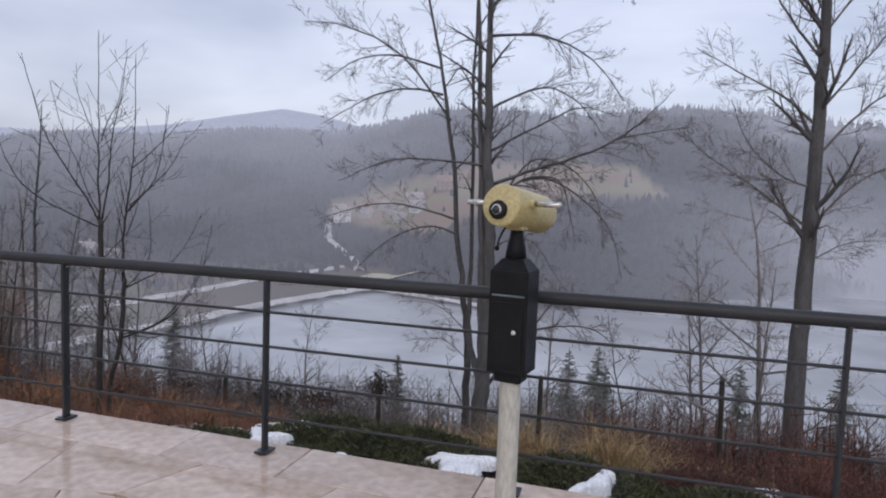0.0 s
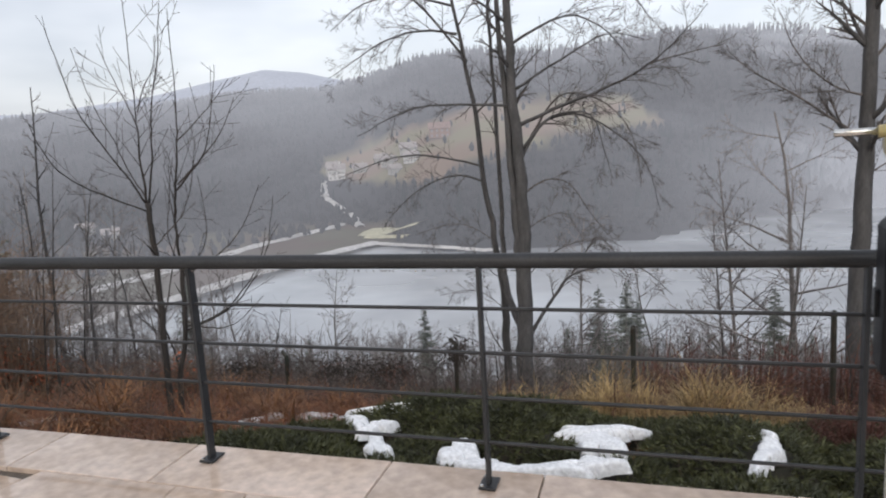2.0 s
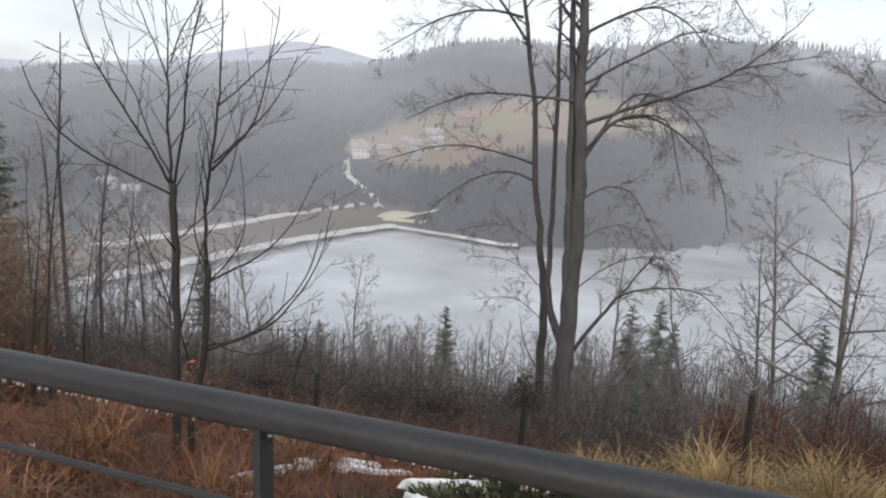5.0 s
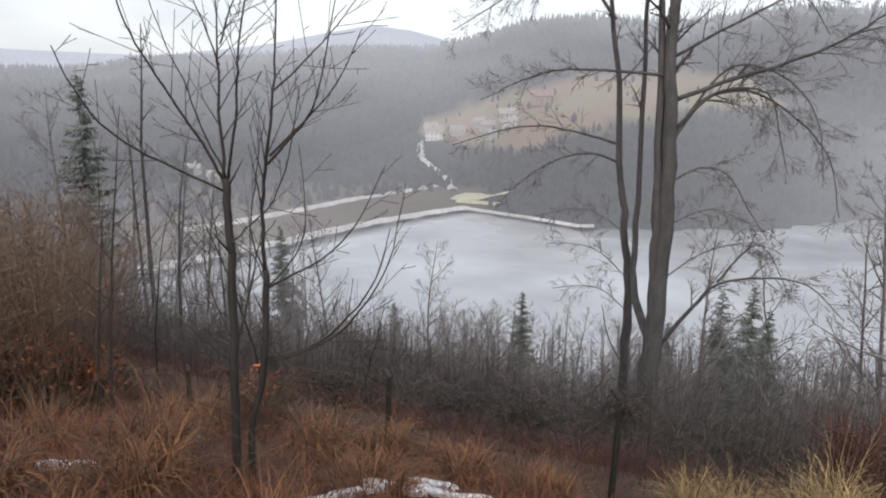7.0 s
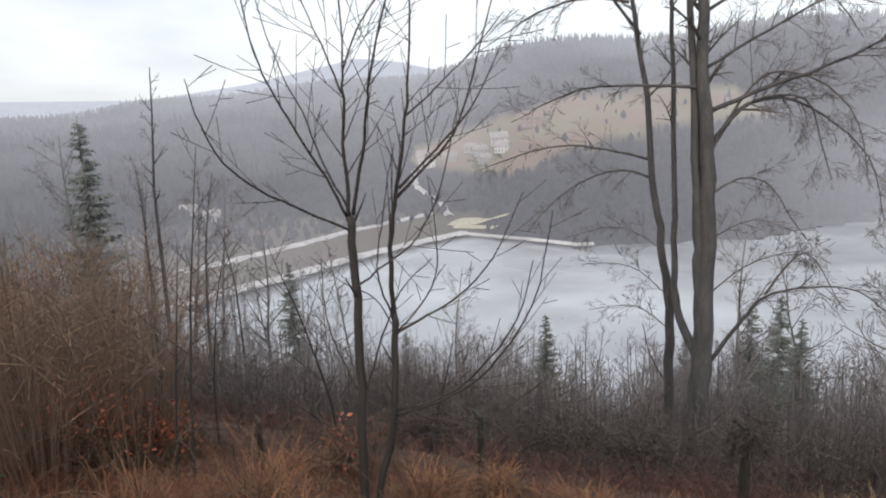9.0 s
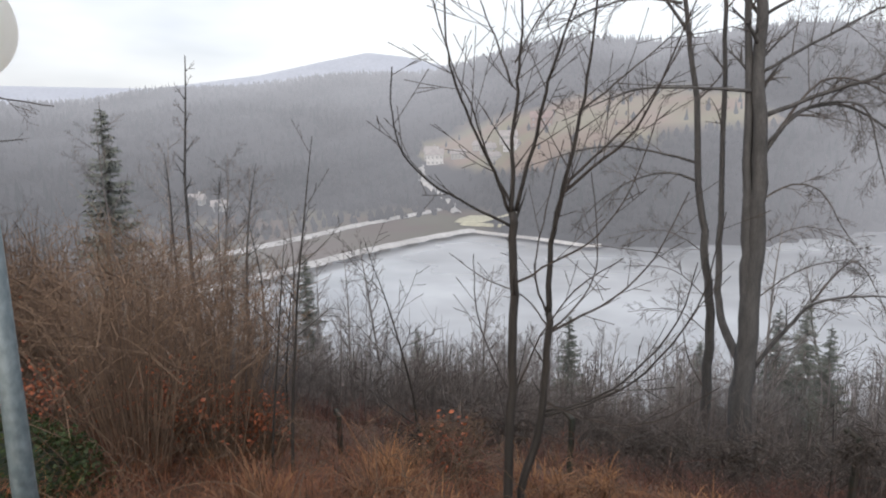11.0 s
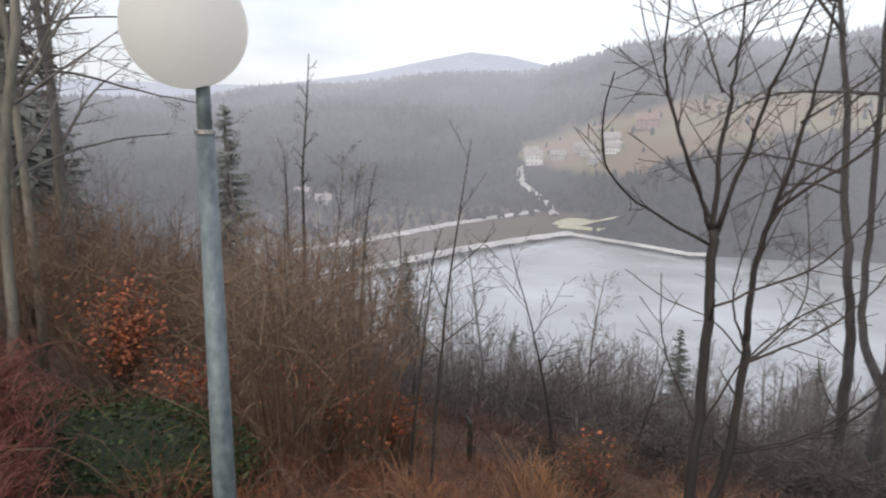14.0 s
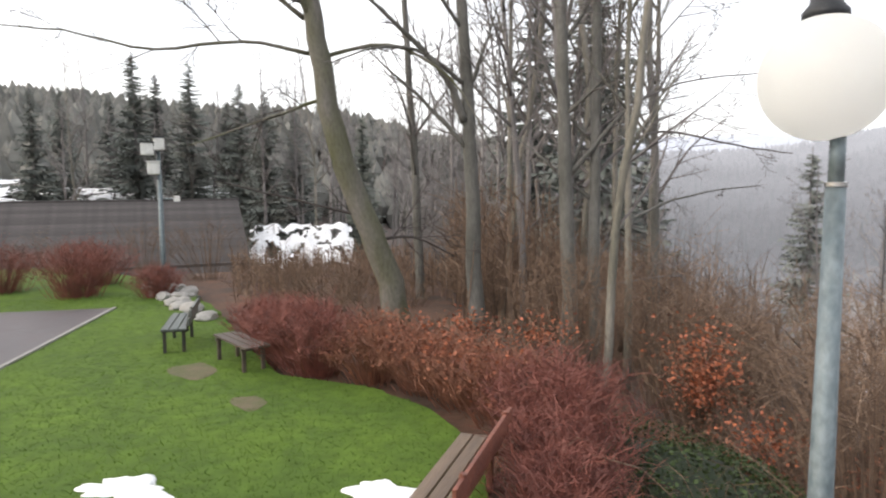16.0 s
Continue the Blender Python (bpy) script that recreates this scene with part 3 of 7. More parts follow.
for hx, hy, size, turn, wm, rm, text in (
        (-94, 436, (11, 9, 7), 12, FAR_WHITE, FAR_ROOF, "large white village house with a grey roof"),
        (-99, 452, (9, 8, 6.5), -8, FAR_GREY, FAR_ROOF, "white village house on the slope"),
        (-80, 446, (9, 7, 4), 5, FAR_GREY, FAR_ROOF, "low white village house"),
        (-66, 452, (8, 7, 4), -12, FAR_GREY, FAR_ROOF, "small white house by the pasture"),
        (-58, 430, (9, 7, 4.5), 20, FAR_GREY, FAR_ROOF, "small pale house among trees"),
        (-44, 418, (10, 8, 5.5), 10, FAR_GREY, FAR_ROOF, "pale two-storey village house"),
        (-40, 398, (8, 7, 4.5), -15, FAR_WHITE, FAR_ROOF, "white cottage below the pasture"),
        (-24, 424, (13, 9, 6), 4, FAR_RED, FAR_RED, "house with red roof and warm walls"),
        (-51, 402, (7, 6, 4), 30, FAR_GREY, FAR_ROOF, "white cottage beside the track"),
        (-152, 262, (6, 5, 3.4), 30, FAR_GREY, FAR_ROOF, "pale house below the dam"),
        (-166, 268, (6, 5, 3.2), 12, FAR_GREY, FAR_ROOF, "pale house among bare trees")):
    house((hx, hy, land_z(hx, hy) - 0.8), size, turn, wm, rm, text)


# ---- terrace ----
ARC_R = 2.6
D_X, D_Y = POST_X - 2 * 1.497 * UX, POST_Y - 2 * 1.497 * UY      # where the railing begins to bend
C_X, C_Y = D_X - NX * ARC_R, D_Y - NY * ARC_R                     # centre of the bend


def rail_point(d, out=0.0):
    """A plan point d metres along the railing from its first post; beyond the fourth metre to the left it bends back."""
    if d >= -2.994:
        return POST_X + UX * d + NX * out, POST_Y + UY * d + NY * out
    a = (-d - 2.994) / ARC_R
    if a > 1.9:
        x, y = rail_point(-2.994 - 1.9 * ARC_R, out)
        ex = a * ARC_R - 1.9 * ARC_R
        t = math.atan2(NX, NY) - 1.9
        return x - math.cos(t) * ex, y + math.sin(t) * ex
    w = math.atan2(NX, NY) - a
    return C_X + (ARC_R + out) * math.sin(w), C_Y + (ARC_R + out) * math.cos(w)


def make_terrace():
    ring = [rail_point(d, 0.15) for d in np.linspace(-13, 9, 90)]
    ring += [(7.5, -9.0), (-6.0, -9.0)]
    bm = bmesh.new()
    top = bm.faces.new([bm.verts.new((x, y, -0.03)) for x, y in reversed(ring)])
    if top.normal.z < 0:
        top.normal_flip()
    ext = bmesh.ops.extrude_face_region(bm, geom=[top])
    bmesh.ops.translate(bm, verts=[v for v in ext["geom"] if isinstance(v, bmesh.types.BMVert)], vec=(0, 0, -1.9))
    bmesh.ops.recalc_face_normals(bm, faces=bm.faces[:])
    ob = part("terrace_floor", bm, MORTAR)
    return tagged(ob, "terrace paved with wet beige sandstone slabs", "floor", kind="structure")


terrace = make_terrace()


# ---- railing ----
def make_railing():
    ob = thing("railing", "dark grey steel railing with a round handrail and four rods", "railing", (POST_X, POST_Y, 0))
    ds = list(np.linspace(-11.5, 8.9, 110))
    loc = [Vector((rail_point(d)[0] - POST_X, rail_point(d)[1] - POST_Y, 0)) for d in ds]
    g = Geo()
    g.tube([p + Vector((0, 0, 1.060)) for p in loc], [0.034] * len(loc), 14)
    part("handrail", g, RAIL, ob, "round handrail beaded with rain", smooth=True)
    for z in (0.845, 0.64, 0.43, 0.215):
        g = Geo()
        g.tube([p + Vector((0, 0, z)) for p in loc], [0.0085] * len(loc), 8)
        part("rod", g, RAIL, ob, smooth=True)
    bm = block((0.05, 0.018, 1.03), (0, 0, 0.522), 0.003)
    post = bpy.data.meshes.new("post")
    bm.to_mesh(post)
    bm.free()
    plate = bpy.data.meshes.new("foot_plate")
    bm = block((0.11, 0.08, 0.012), (0, 0, 0.012), 0.003)
    bm.to_mesh(plate)
    bm.free()
    bolt = lathe([(0.009, 0.016), (0.009, 0.026), (0.005, 0.029)], 6).mesh("bolt")
    for k in range(-7, 7):
        d = k * 1.497
        if d < -11.2 or d > 8.9:
            continue
        x, y = rail_point(d)
        x2, y2 = rail_point(d + 0.05)
        turn = math.degrees(math.atan2(y2 - y, x2 - x))
        p = part("post", post, RAIL, ob)
        p.matrix_basis = pose(x - POST_X, y - POST_Y, 0, 0, 0, turn + 90)
        f = part("foot_plate", plate, RAIL, p)
        for bx in (-0.042, 0.042):
            o = part("bolt", bolt, CHROME, p)
            o.location = (bx, 0.026, 0)
    rng = random.Random(8)
    g = Geo()
    for i in range(420):
        d = rng.uniform(-5.5, 3.5)
        x, y = rail_point(d)
        r = rng.uniform(0.002, 0.0045)
        c = Vector((x - POST_X, y - POST_Y, 1.0165))
        top = [c + Vector((r * math.cos(a), r * math.sin(a), 0.002)) for a in (0, 1.57, 3.14, 4.71)]
        b = len(g.v)
        g.v.extend(top + [c - Vector((0, 0, r * 1.7))])
        g.f.extend([(b + k, b + (k + 1) % 4, b + 4) for k in range(4)])
    tagged(part("raindrops", g, CHROME, ob, "rain drops under the handrail"), kind="stuff")
    return ob


make_railing()


# ---- telescope ----
def make_telescope():
    tx, ty = -0.178, 4.14
    ob = thing("coin_telescope", "cream coin-operated viewing telescope on a black box and pale pole", "telescope", (tx, ty, 0), turn=-22)
    part("base_plate", block((0.36, 0.36, 0.02), (0, 0, 0.01), 0.004), GALV, ob, "wet steel base plate")
    for bx in (-0.14, 0.14):
        for by in (-0.14, 0.14):
            part("bolt", lathe([(0.014, 0.02), (0.014, 0.034), (0.008, 0.04)], 6, None, (bx, by, 0)), CHROME, ob)
    part("pole", lathe([(0.052, 0.02), (0.052, 0.03), (0.050, 0.05), (0.050, 0.715), (0.046, 0.735)], 24), PALE, ob, "pale painted pole", True)
    body = part("coin_box", block((0.184, 0.170, 0.475), (0, 0, 0.990), 0.006), BLACK, ob, "black steel coin box")
    part("bottom_cap", block((0.13, 0.12, 0.05), (0, 0, 0.7285), 0.012), BLACK, body)
    part("top_cap", block((0.184, 0.170, 0.055), (0, 0, 1.2545), 0.004, None, (0.55, 0.55)), BLACK, body)
    part("slot_edge", block((0.155, 0.008, 0.008), (0, -0.087, 1.115), 0.002), GALV, body, "worn bright edge above the coin slot")
    part("door_panel", block((0.15, 0.006, 0.30), (0, -0.0875, 0.935), 0.002), BLACK, body)
    part("lock", lathe([(0.010, 0), (0.010, 0.006), (0.007, 0.009)], 12, Euler((radians(90), 0, 0)).to_matrix(), (0.035, -0.089, 0.95)), WHITE_DOT, body, "small pale lock")
    part("side_latch", block((0.012, 0.05, 0.09), (-0.097, 0.02, 0.97), 0.003), BLACK, body)
    part("neck", lathe([(0.052, 1.27), (0.044, 1.33), (0.032, 1.385), (0.028, 1.425)], 20), BLACK, ob, "black tapered neck", True)
    yoke = part("yoke", block((0.09, 0.09, 0.035), (0, 0, 1.430), 0.008), CREAM, ob)
    turn = Euler((0, 0, radians(-7))).to_matrix() @ Euler((radians(-6), 0, 0)).to_matrix()
    head_at = Vector((0, 0, 1.508))
    prof = [(0.080, -0.175), (0.090, -0.171), (0.094, -0.162), (0.094, 0.225), (0.090, 0.245), (0.078, 0.258), (0.055, 0.26)]
    head = part("head", lathe(prof, 36, turn @ Euler((radians(-90), 0, 0)).to_matrix(), head_at), CREAM, ob, "cream enamelled telescope drum", True)
    eye_at = head_at + turn @ Vector((-0.006, -0.172, -0.022))
    back = turn @ Euler((radians(90), 0, 0)).to_matrix()
    part("eyepiece", lathe([(0.041, 0), (0.043, 0.014), (0.040, 0.022), (0.028, 0.024)], 24, back, eye_at), BLACK, head, "black rubber eyepiece", True)
    part("eyepiece_ring", lathe([(0.023, 0.020), (0.023, 0.030), (0.017, 0.031)], 24, back, eye_at), CHROME, head, "bright metal ring")
    part("lens", lathe([(0.021, 0.026), (0.018, 0.034), (0.008, 0.037)], 16, back, eye_at), GLASS, head)
    for sgn in (-1, 1):
        a = head_at + turn @ Vector((sgn * 0.10, -0.06, 0.02))
        b = head_at + turn @ Vector((sgn * 0.235, -0.06, 0.02))
        g = Geo()
        g.tube([a, a.lerp(b, 0.97), b], [0.0125, 0.0125, 0.009], 14)
        part("handle", g, CHROME, ob, "bare metal handle", True)
        part("handle_boss", rod(head_at + turn @ Vector((sgn * 0.09, -0.06, 0.02)), a + (b - a) * 0.1, 0.02, 14), CREAM, head)
    g = Geo()
    g.tube([(-0.035, -0.04, 1.43), (-0.045, -0.06, 1.41), (-0.062, -0.065, 1.37), (-0.07, -0.065, 1.335)], [0.005] * 4, 8)
    part("cord", g, BLACK, ob, "short black cord")
    part("cord_end", lathe([(0.004, 0), (0.011, 0.006), (0.012, 0.016), (0.006, 0.024)], 10, None, (-0.071, -0.065, 1.315)), BLACK, ob)
    return ob


make_telescope()


# ---- fence below the terrace ----
def make_fence():
    tops = ((-15.0, 14.6, -3.2), (-11.8, 13.9, -2.75), (-8.48, 13.55, -2.38), (-5.17, 13.3, -2.06), (-2.06, 12.55, -1.73), (0.745, 12.12, -1.46), (3.6, 11.75, -1.25), (6.5, 11.3, -1.15), (9.4, 10.9, -1.1))
    ob = thing("wire_fence", "old wire mesh fence on dark posts with bent tops", "fence", tops[4])
    o = Vector(tops[4])
    rng = random.Random(4)
    feet = []
    for i, t in enumerate(tops):
        p = Vector(t) - o
        lean = Vector((rng.uniform(-0.05, 0.05), 0, 0))
        foot = Vector((p.x, p.y, land_z(t[0], t[1]) - o.z - 0.25)) + lean
        feet.append((foot, p))
        g = Geo()
        bend = p + Vector((-0.10, 0.12, 0.05)) if i not in (5, 6) else p + Vector((0.02, 0.02, 0.03))
        g.tube([foot, p.lerp(foot, 0.12), p, bend], [0.042, 0.042, 0.041, 0.036], 8)
        part("post", g, FENCE, ob)
    mesh = Geo()
    for (f0, t0), (f1, t1) in zip(feet, feet[1:]):
        f0, f1 = f0 + Vector((0, 0, 0.25)), f1 + Vector((0, 0, 0.25))
        t0, t1 = t0.lerp(f0, 0.1), t1.lerp(f1, 0.1)
        for v in (0.0, 0.5, 1.0):
            a, b = f0.lerp(t0, v), f1.lerp(t1, v)
            pts = [a.lerp(b, u / 6) - Vector((0, 0, 0.05 * math.sin(math.pi * u / 6))) for u in range(7)]
            w = Geo()
            w.tube(pts, [0.003] * 7, 4, False)
            part("strand", w, FENCE, ob)
        n = int((t1 - t0).length / 0.09)
        for k in range(-12, n):
            for sgn in (1, -1):
                u0, u1 = (k, k + 12) if sgn > 0 else (k + 12, k)
                v0, v1 = 0.0, 1.0
                pts = []
                for q in range(5):
                    u = (u0 + (u1 - u0) * q / 4) / n
                    if 0 <= u <= 1:
                        pts.append(f0.lerp(f1, u).lerp(t0.lerp(t1, u), q / 4))
                if len(pts) > 1:
                    mesh.tube(pts, [0.0016] * len(pts), 3, False)
    part("wire_mesh", mesh, FENCE, ob, "sagging diamond wire mesh")
    return ob


make_fence()


# ---- plants: makers ----
def sides_for(r):
    return 8 if r > 0.09 else 6 if r > 0.03 else 4 if r > 0.012 else 3


def grow(geos, rng, p, d, length, r, level, spec):
    """One limb and its side limbs, into geos[0] (thick) or geos[1] (thin)."""
    n = max(3, min(9, int(length / spec["seg"])))
    pts, radii, dirs = [Vector(p)], [r], []
    d = Vector(d).normalized()
    step = length / n
    for i in range(n):
        jit = Vector((rng.gauss(0, 1), rng.gauss(0, 1), rng.gauss(0, 1))) * spec["wob"]
        d = (d + jit + Vector((0, 0, spec["lift"][min(level, len(spec["lift"]) - 1)])) * step).normalized()
        dirs.append(d)
        pts.append(pts[-1] + d * step)
        radii.append(max(spec["tip"], r * (1 - (i + 1) / n * (0.82 if level else spec.get("trunk_taper", 0.85)))))
    geos[0 if r > spec["split"] else 1].tube(pts, radii, sides_for(r), r > 0.03)
    if level >= len(spec["kids"]):
        return
    kids = spec["kids"][level]
    lo = spec["bare"][level]
    for k in range(kids):
        f = lo + (0.97 - lo) * (k + rng.uniform(0.1, 0.9)) / kids
        i = min(n - 1, int(f * n))
        base = pts[i].lerp(pts[i + 1], f * n - i)
        rad = radii[i]
        axis = dirs[i]
        side = axis.cross(Vector((rng.gauss(0, 1), rng.gauss(0, 1), rng.gauss(0, 1))))
        if side.length < 0.01:
            continue
        side.normalize()
        ang = radians(rng.gauss(spec["ang"][level], 9))
        nd = axis * math.cos(ang) + side * math.sin(ang)
        ln = length * spec["ratio"][level] * (1.15 - 0.75 * f) * rng.uniform(0.7, 1.25)
        if ln < 0.12:
            continue
        grow(geos, rng, base, nd, ln, max(spec["tip"], rad * rng.uniform(0.42, 0.62)), level + 1, spec)


def tree_of(name, label, at, geos, bark, twig, group="", category="tree", names=("trunk", "crown")):
    ob = thing(name, label, category, at, group)
    part(names[0], geos[0], bark, ob, smooth=True)
    if geos[1].v:
        part(names[1], geos[1], twig, ob)
    return ob


SLENDER = dict(seg=0.9, wob=0.045, lift=(0.03, 0.10, 0.05, 0.0), tip=0.006, split=0.035, kids=(15, 6, 3), bare=(0.35, 0.2, 0.2), ang=(48, 42, 40), ratio=(0.30, 0.42, 0.45))
BROAD = dict(seg=0.8, wob=0.07, lift=(0.02, 0.05, -0.06, -0.10), tip=0.006, split=0.05, kids=(13, 8, 5), bare=(0.3, 0.25, 0.15), ang=(62, 48, 42), ratio=(0.42, 0.45, 0.45))
SMALL = dict(seg=0.4, wob=0.05, lift=(0.05, 0.25, 0.1), tip=0.0035, split=0.012, kids=(11, 5, 2), bare=(0.2, 0.15, 0.2), ang=(45, 45, 40), ratio=(0.36, 0.45, 0.4))


def spruce_geos(rng, h, spread, droop=0.25):
    trunk, needles = Geo(), Geo()
    trunk.tube([(0, 0, -0.5), (0, 0, h * 0.5), (0, 0, h)], [h * 0.013, h * 0.008, 0.01], 6)
    total = int(h * 26)
    for i in range(total):
        f = ((i + rng.random()) / total) ** 0.85
        z = h * (0.08 + 0.90 * f)
        reach = spread * (1 - f) ** 0.8 * rng.uniform(0.75, 1.1) + 0.12
        for a in (rng.uniform(0, 6.28),):
            out = Vector((math.cos(a), math.sin(a), 0))
            side = Vector((-out.y, out.x, 0))
            ln = reach * rng.uniform(0.65, 1.15)
            n = 4
            prev = Vector((0, 0, z))
            for q in range(1, n + 1):
                u = q / n
                p = Vector((0, 0, z)) + out * ln * u + Vector((0, 0, -droop * ln * u + 0.22 * ln * u * u))
                w = ln * 0.24 * (1.2 - u) + 0.10
                for sgn in (-1, 1):
                    tip = p + side * sgn * w * rng.uniform(0.7, 1.3) + out * w * 0.5 - Vector((0, 0, w * rng.uniform(0.3, 0.9)))
                    needles.poly(prev, p, tip)
                needles.poly(prev + side * 0.02, p, p - Vector((0, 0, w * 0.6)))
                prev = p
    return trunk, needles


def leaf_cloud(g, rng, count, centre, radii, size, inner=0.5):
    for _ in range(count):
        v = Vector((rng.gauss(0, 1), rng.gauss(0, 1), rng.gauss(0, 1))).normalized()
        s = rng.uniform(inner, 1.0) * (1 + 0.18 * math.sin(v.x * 5 + v.z * 7 + centre[0]))
        p = Vector(centre) + Vector((v.x * radii[0], v.y * radii[1], v.z * radii[2])) * s
        a = Vector((rng.gauss(0, 1), rng.gauss(0, 1), rng.gauss(0, 0.6))).normalized()
        c = a.cross(Vector((rng.gauss(0, 1), rng.gauss(0, 1), rng.gauss(0, 1)))).normalized()
        k = size * rng.uniform(0.6, 1.3)
        g.leaf(p, a * k, c * k)


def twig_bush(g, rng, count, radius, height, thick, spread=0.7, droop=0.0):
    """Many thin stems that rise and spread from one root."""
    for _ in range(count):
        a, q = rng.uniform(0, 6.28), rng.random() ** 0.6
        out = Vector((math.cos(a), math.sin(a), 0))
        p0 = out * radius * 0.55 * q * rng.uniform(0.3, 1)
        h = height * rng.uniform(0.55, 1.1) * (1 - 0.3 * q)
        p2 = p0 + out * radius * spread * q + Vector((rng.gauss(0, 0.1), rng.gauss(0, 0.1), h - droop * q * h))
        p1 = p0.lerp(p2, 0.5) + Vector((0, 0, h * 0.14))
        g.tube([p0 - Vector((0, 0, 0.1)), p1, p2], [thick, thick * 0.7, thick * 0.3], 3, False)
        for _ in range(3):
            u = rng.uniform(0.35, 0.9)
            b = p1.lerp(p2, u)
            e = b + Vector((rng.gauss(0, 0.14), rng.gauss(0, 0.14), rng.uniform(0.02, 0.22))) * height
            g.tube([b, b.lerp(e, 0.5) + Vector((0, 0, 0.03)), e], [thick * 0.6, thick * 0.45, thick * 0.25], 3, False)


# ---- junipers and snow below the railing ----
MOUNDS = ((-3.8, 7.6, 1.2, 1.0, 0.42), (-2.3, 9.5, 1.15, 0.8, 0.46), (-2.5, 7.2, 0.95, 0.75, 0.40), (-1.45, 8.9, 0.85, 0.75, 0.50), (-1.1, 6.5, 1.0, 0.65, 0.32),
          (0.78, 8.25, 0.85, 1.0, 0.52), (0.3, 6.4, 1.05, 0.85, 0.38), (2.45, 7.6, 1.0, 1.05, 0.48), (-0.9, 10.1, 1.2, 0.7, 0.40), (2.0, 5.8, 1.1, 0.8, 0.40),
          (-3.0, 6.2, 0.8, 0.55, 0.32), (-4.7, 6.6, 0.9, 0.65, 0.36), (3.7, 6.9, 1.0, 1.0, 0.42), (0.9, 10.0, 1.2, 0.75, 0.36), (-3.5, 8.75, 0.9, 0.55, 0.34), (2.6, 9.4, 0.9, 0.7, 0.36),
          (-0.15, 9.3, 0.8, 0.5, 0.34), (-0.5, 7.6, 0.6, 0.45, 0.28), (-2.25, 8.2, 0.5, 0.5, 0.34), (-0.75, 8.15, 0.45, 0.4, 0.32), (1.5, 8.6, 0.5, 0.9, 0.36))


# plan, half length, half width and turn of the snow left between the shrubs
SNOW_BEDS = ((-0.38, 8.72, 0.54, 0.20, 7), (-0.47, 8.2, 0.2, 0.42, -5), (-1.87, 8.0, 0.19, 0.29, 8), (-1.6, 7.6, 0.3, 0.14, -20), (-1.1, 7.48, 0.5, 0.12, -5), (-0.62, 7.5, 0.22, 0.15, 0),
             (1.15, 8.95, 0.08, 0.33, 12), (1.16, 8.3, 0.09, 0.38, -11), (0.85, 7.55, 0.12, 0.5, -29), (-3.06, 9.0, 0.09, 0.44, 25), (-2.8, 8.72, 0.22, 0.12, 50), (-2.67, 8.0, 0.13, 0.32, 4),
             (-4.83, 10.2, 0.46, 0.08, 54), (-4.8, 9.48, 0.2, 0.09, 18), (-4.05, 11.15, 0.3, 0.10, 6), (-2.9, 9.63, 0.38, 0.08, -21), (-7.3, 9.65, 0.32, 0.08, 5), (-4.2, 10.8, 0.6, 0.17, 10), (3.0, 8.6, 0.25, 0.09, 30))


def snow_bed(x, y):
    """Height of what the snow lies on: bent juniper, or the ground west of the shrubs."""
    return land_z(x, y) + max(0.72 * mound(x, y), 0.27 * max(0.0, min(1.0, (x + 3.9) / 0.5)) * max(0.0, min(1.0, (10.2 - y) / 0.4)))


def snowed(x, y, grow_by=0.05):
    for sx, sy, rx, ry, turn in SNOW_BEDS:
        dx, dy = x - sx, y - sy
        ca, sa = math.cos(radians(turn)), math.sin(radians(turn))
        if ((dx * ca + dy * sa) / (rx + grow_by)) ** 2 + ((dy * ca - dx * sa) / (ry + grow_by)) ** 2 < 1:
            return True
    return False


def mound(x, y):
    h = 0.0
    for mx, my, rx, ry, mh in MOUNDS:
        q = 1 - ((x - mx) / rx) ** 2 - ((y - my) / ry) ** 2
        if q > 0:
            h = max(h, mh * q ** 0.6)
    return h


def make_juniper(mx, my, rx, ry, mh, seed):
    rng = random.Random(seed)
    z0 = land_z(mx, my)
    ob = thing("juniper_shrub", "low spreading dark green juniper shrub", "shrub", (mx, my, z0), "junipers below the terrace")
    # mound under the sprays, coloured dark for the shade and wood inside
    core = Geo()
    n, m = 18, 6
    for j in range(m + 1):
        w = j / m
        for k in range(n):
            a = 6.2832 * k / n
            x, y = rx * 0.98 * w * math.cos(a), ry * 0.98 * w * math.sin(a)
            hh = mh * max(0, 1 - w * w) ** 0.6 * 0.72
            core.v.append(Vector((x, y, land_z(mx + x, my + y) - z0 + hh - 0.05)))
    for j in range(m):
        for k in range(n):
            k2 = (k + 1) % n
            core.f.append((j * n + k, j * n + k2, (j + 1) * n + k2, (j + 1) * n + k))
    part("shaded_core", core, SHRUB_CORE, ob, smooth=True)
    g = Geo()
    for _ in range(int(4600 * rx * ry)):
        a, w = rng.uniform(0, 6.28), math.sqrt(rng.random()) * 1.04
        x, y = rx * w * math.cos(a), ry * w * math.sin(a)
        if snowed(mx + x, my + y):
            continue
        hh = mh * max(0, 1 - w * w) ** 0.6 * rng.uniform(0.75, 1.06)
        p = Vector((x, y, land_z(mx + x, my + y) - z0 + hh * 0.93 - 0.03))
        d = Vector((x / rx * 0.8 + rng.gauss(0, 0.4), y / ry * 0.8 + rng.gauss(0, 0.4), rng.uniform(0.15, 0.8))).normalized()
        ln = rng.uniform(0.04, 0.10)
        for _ in range(5):
            side = d.cross(Vector((rng.gauss(0, 1), rng.gauss(0, 1), rng.gauss(0, 1)))).normalized()
            q = p + d * ln * rng.uniform(0, 0.9)
            e = q + (d * 0.9 + side * 0.55).normalized() * ln * 0.75
            w2 = d.cross(side) * ln * 0.11
            g.poly(q - w2, q + w2, e)
    part("foliage", g, JUNIPER, ob, "feathery dark green sprays")
    return ob


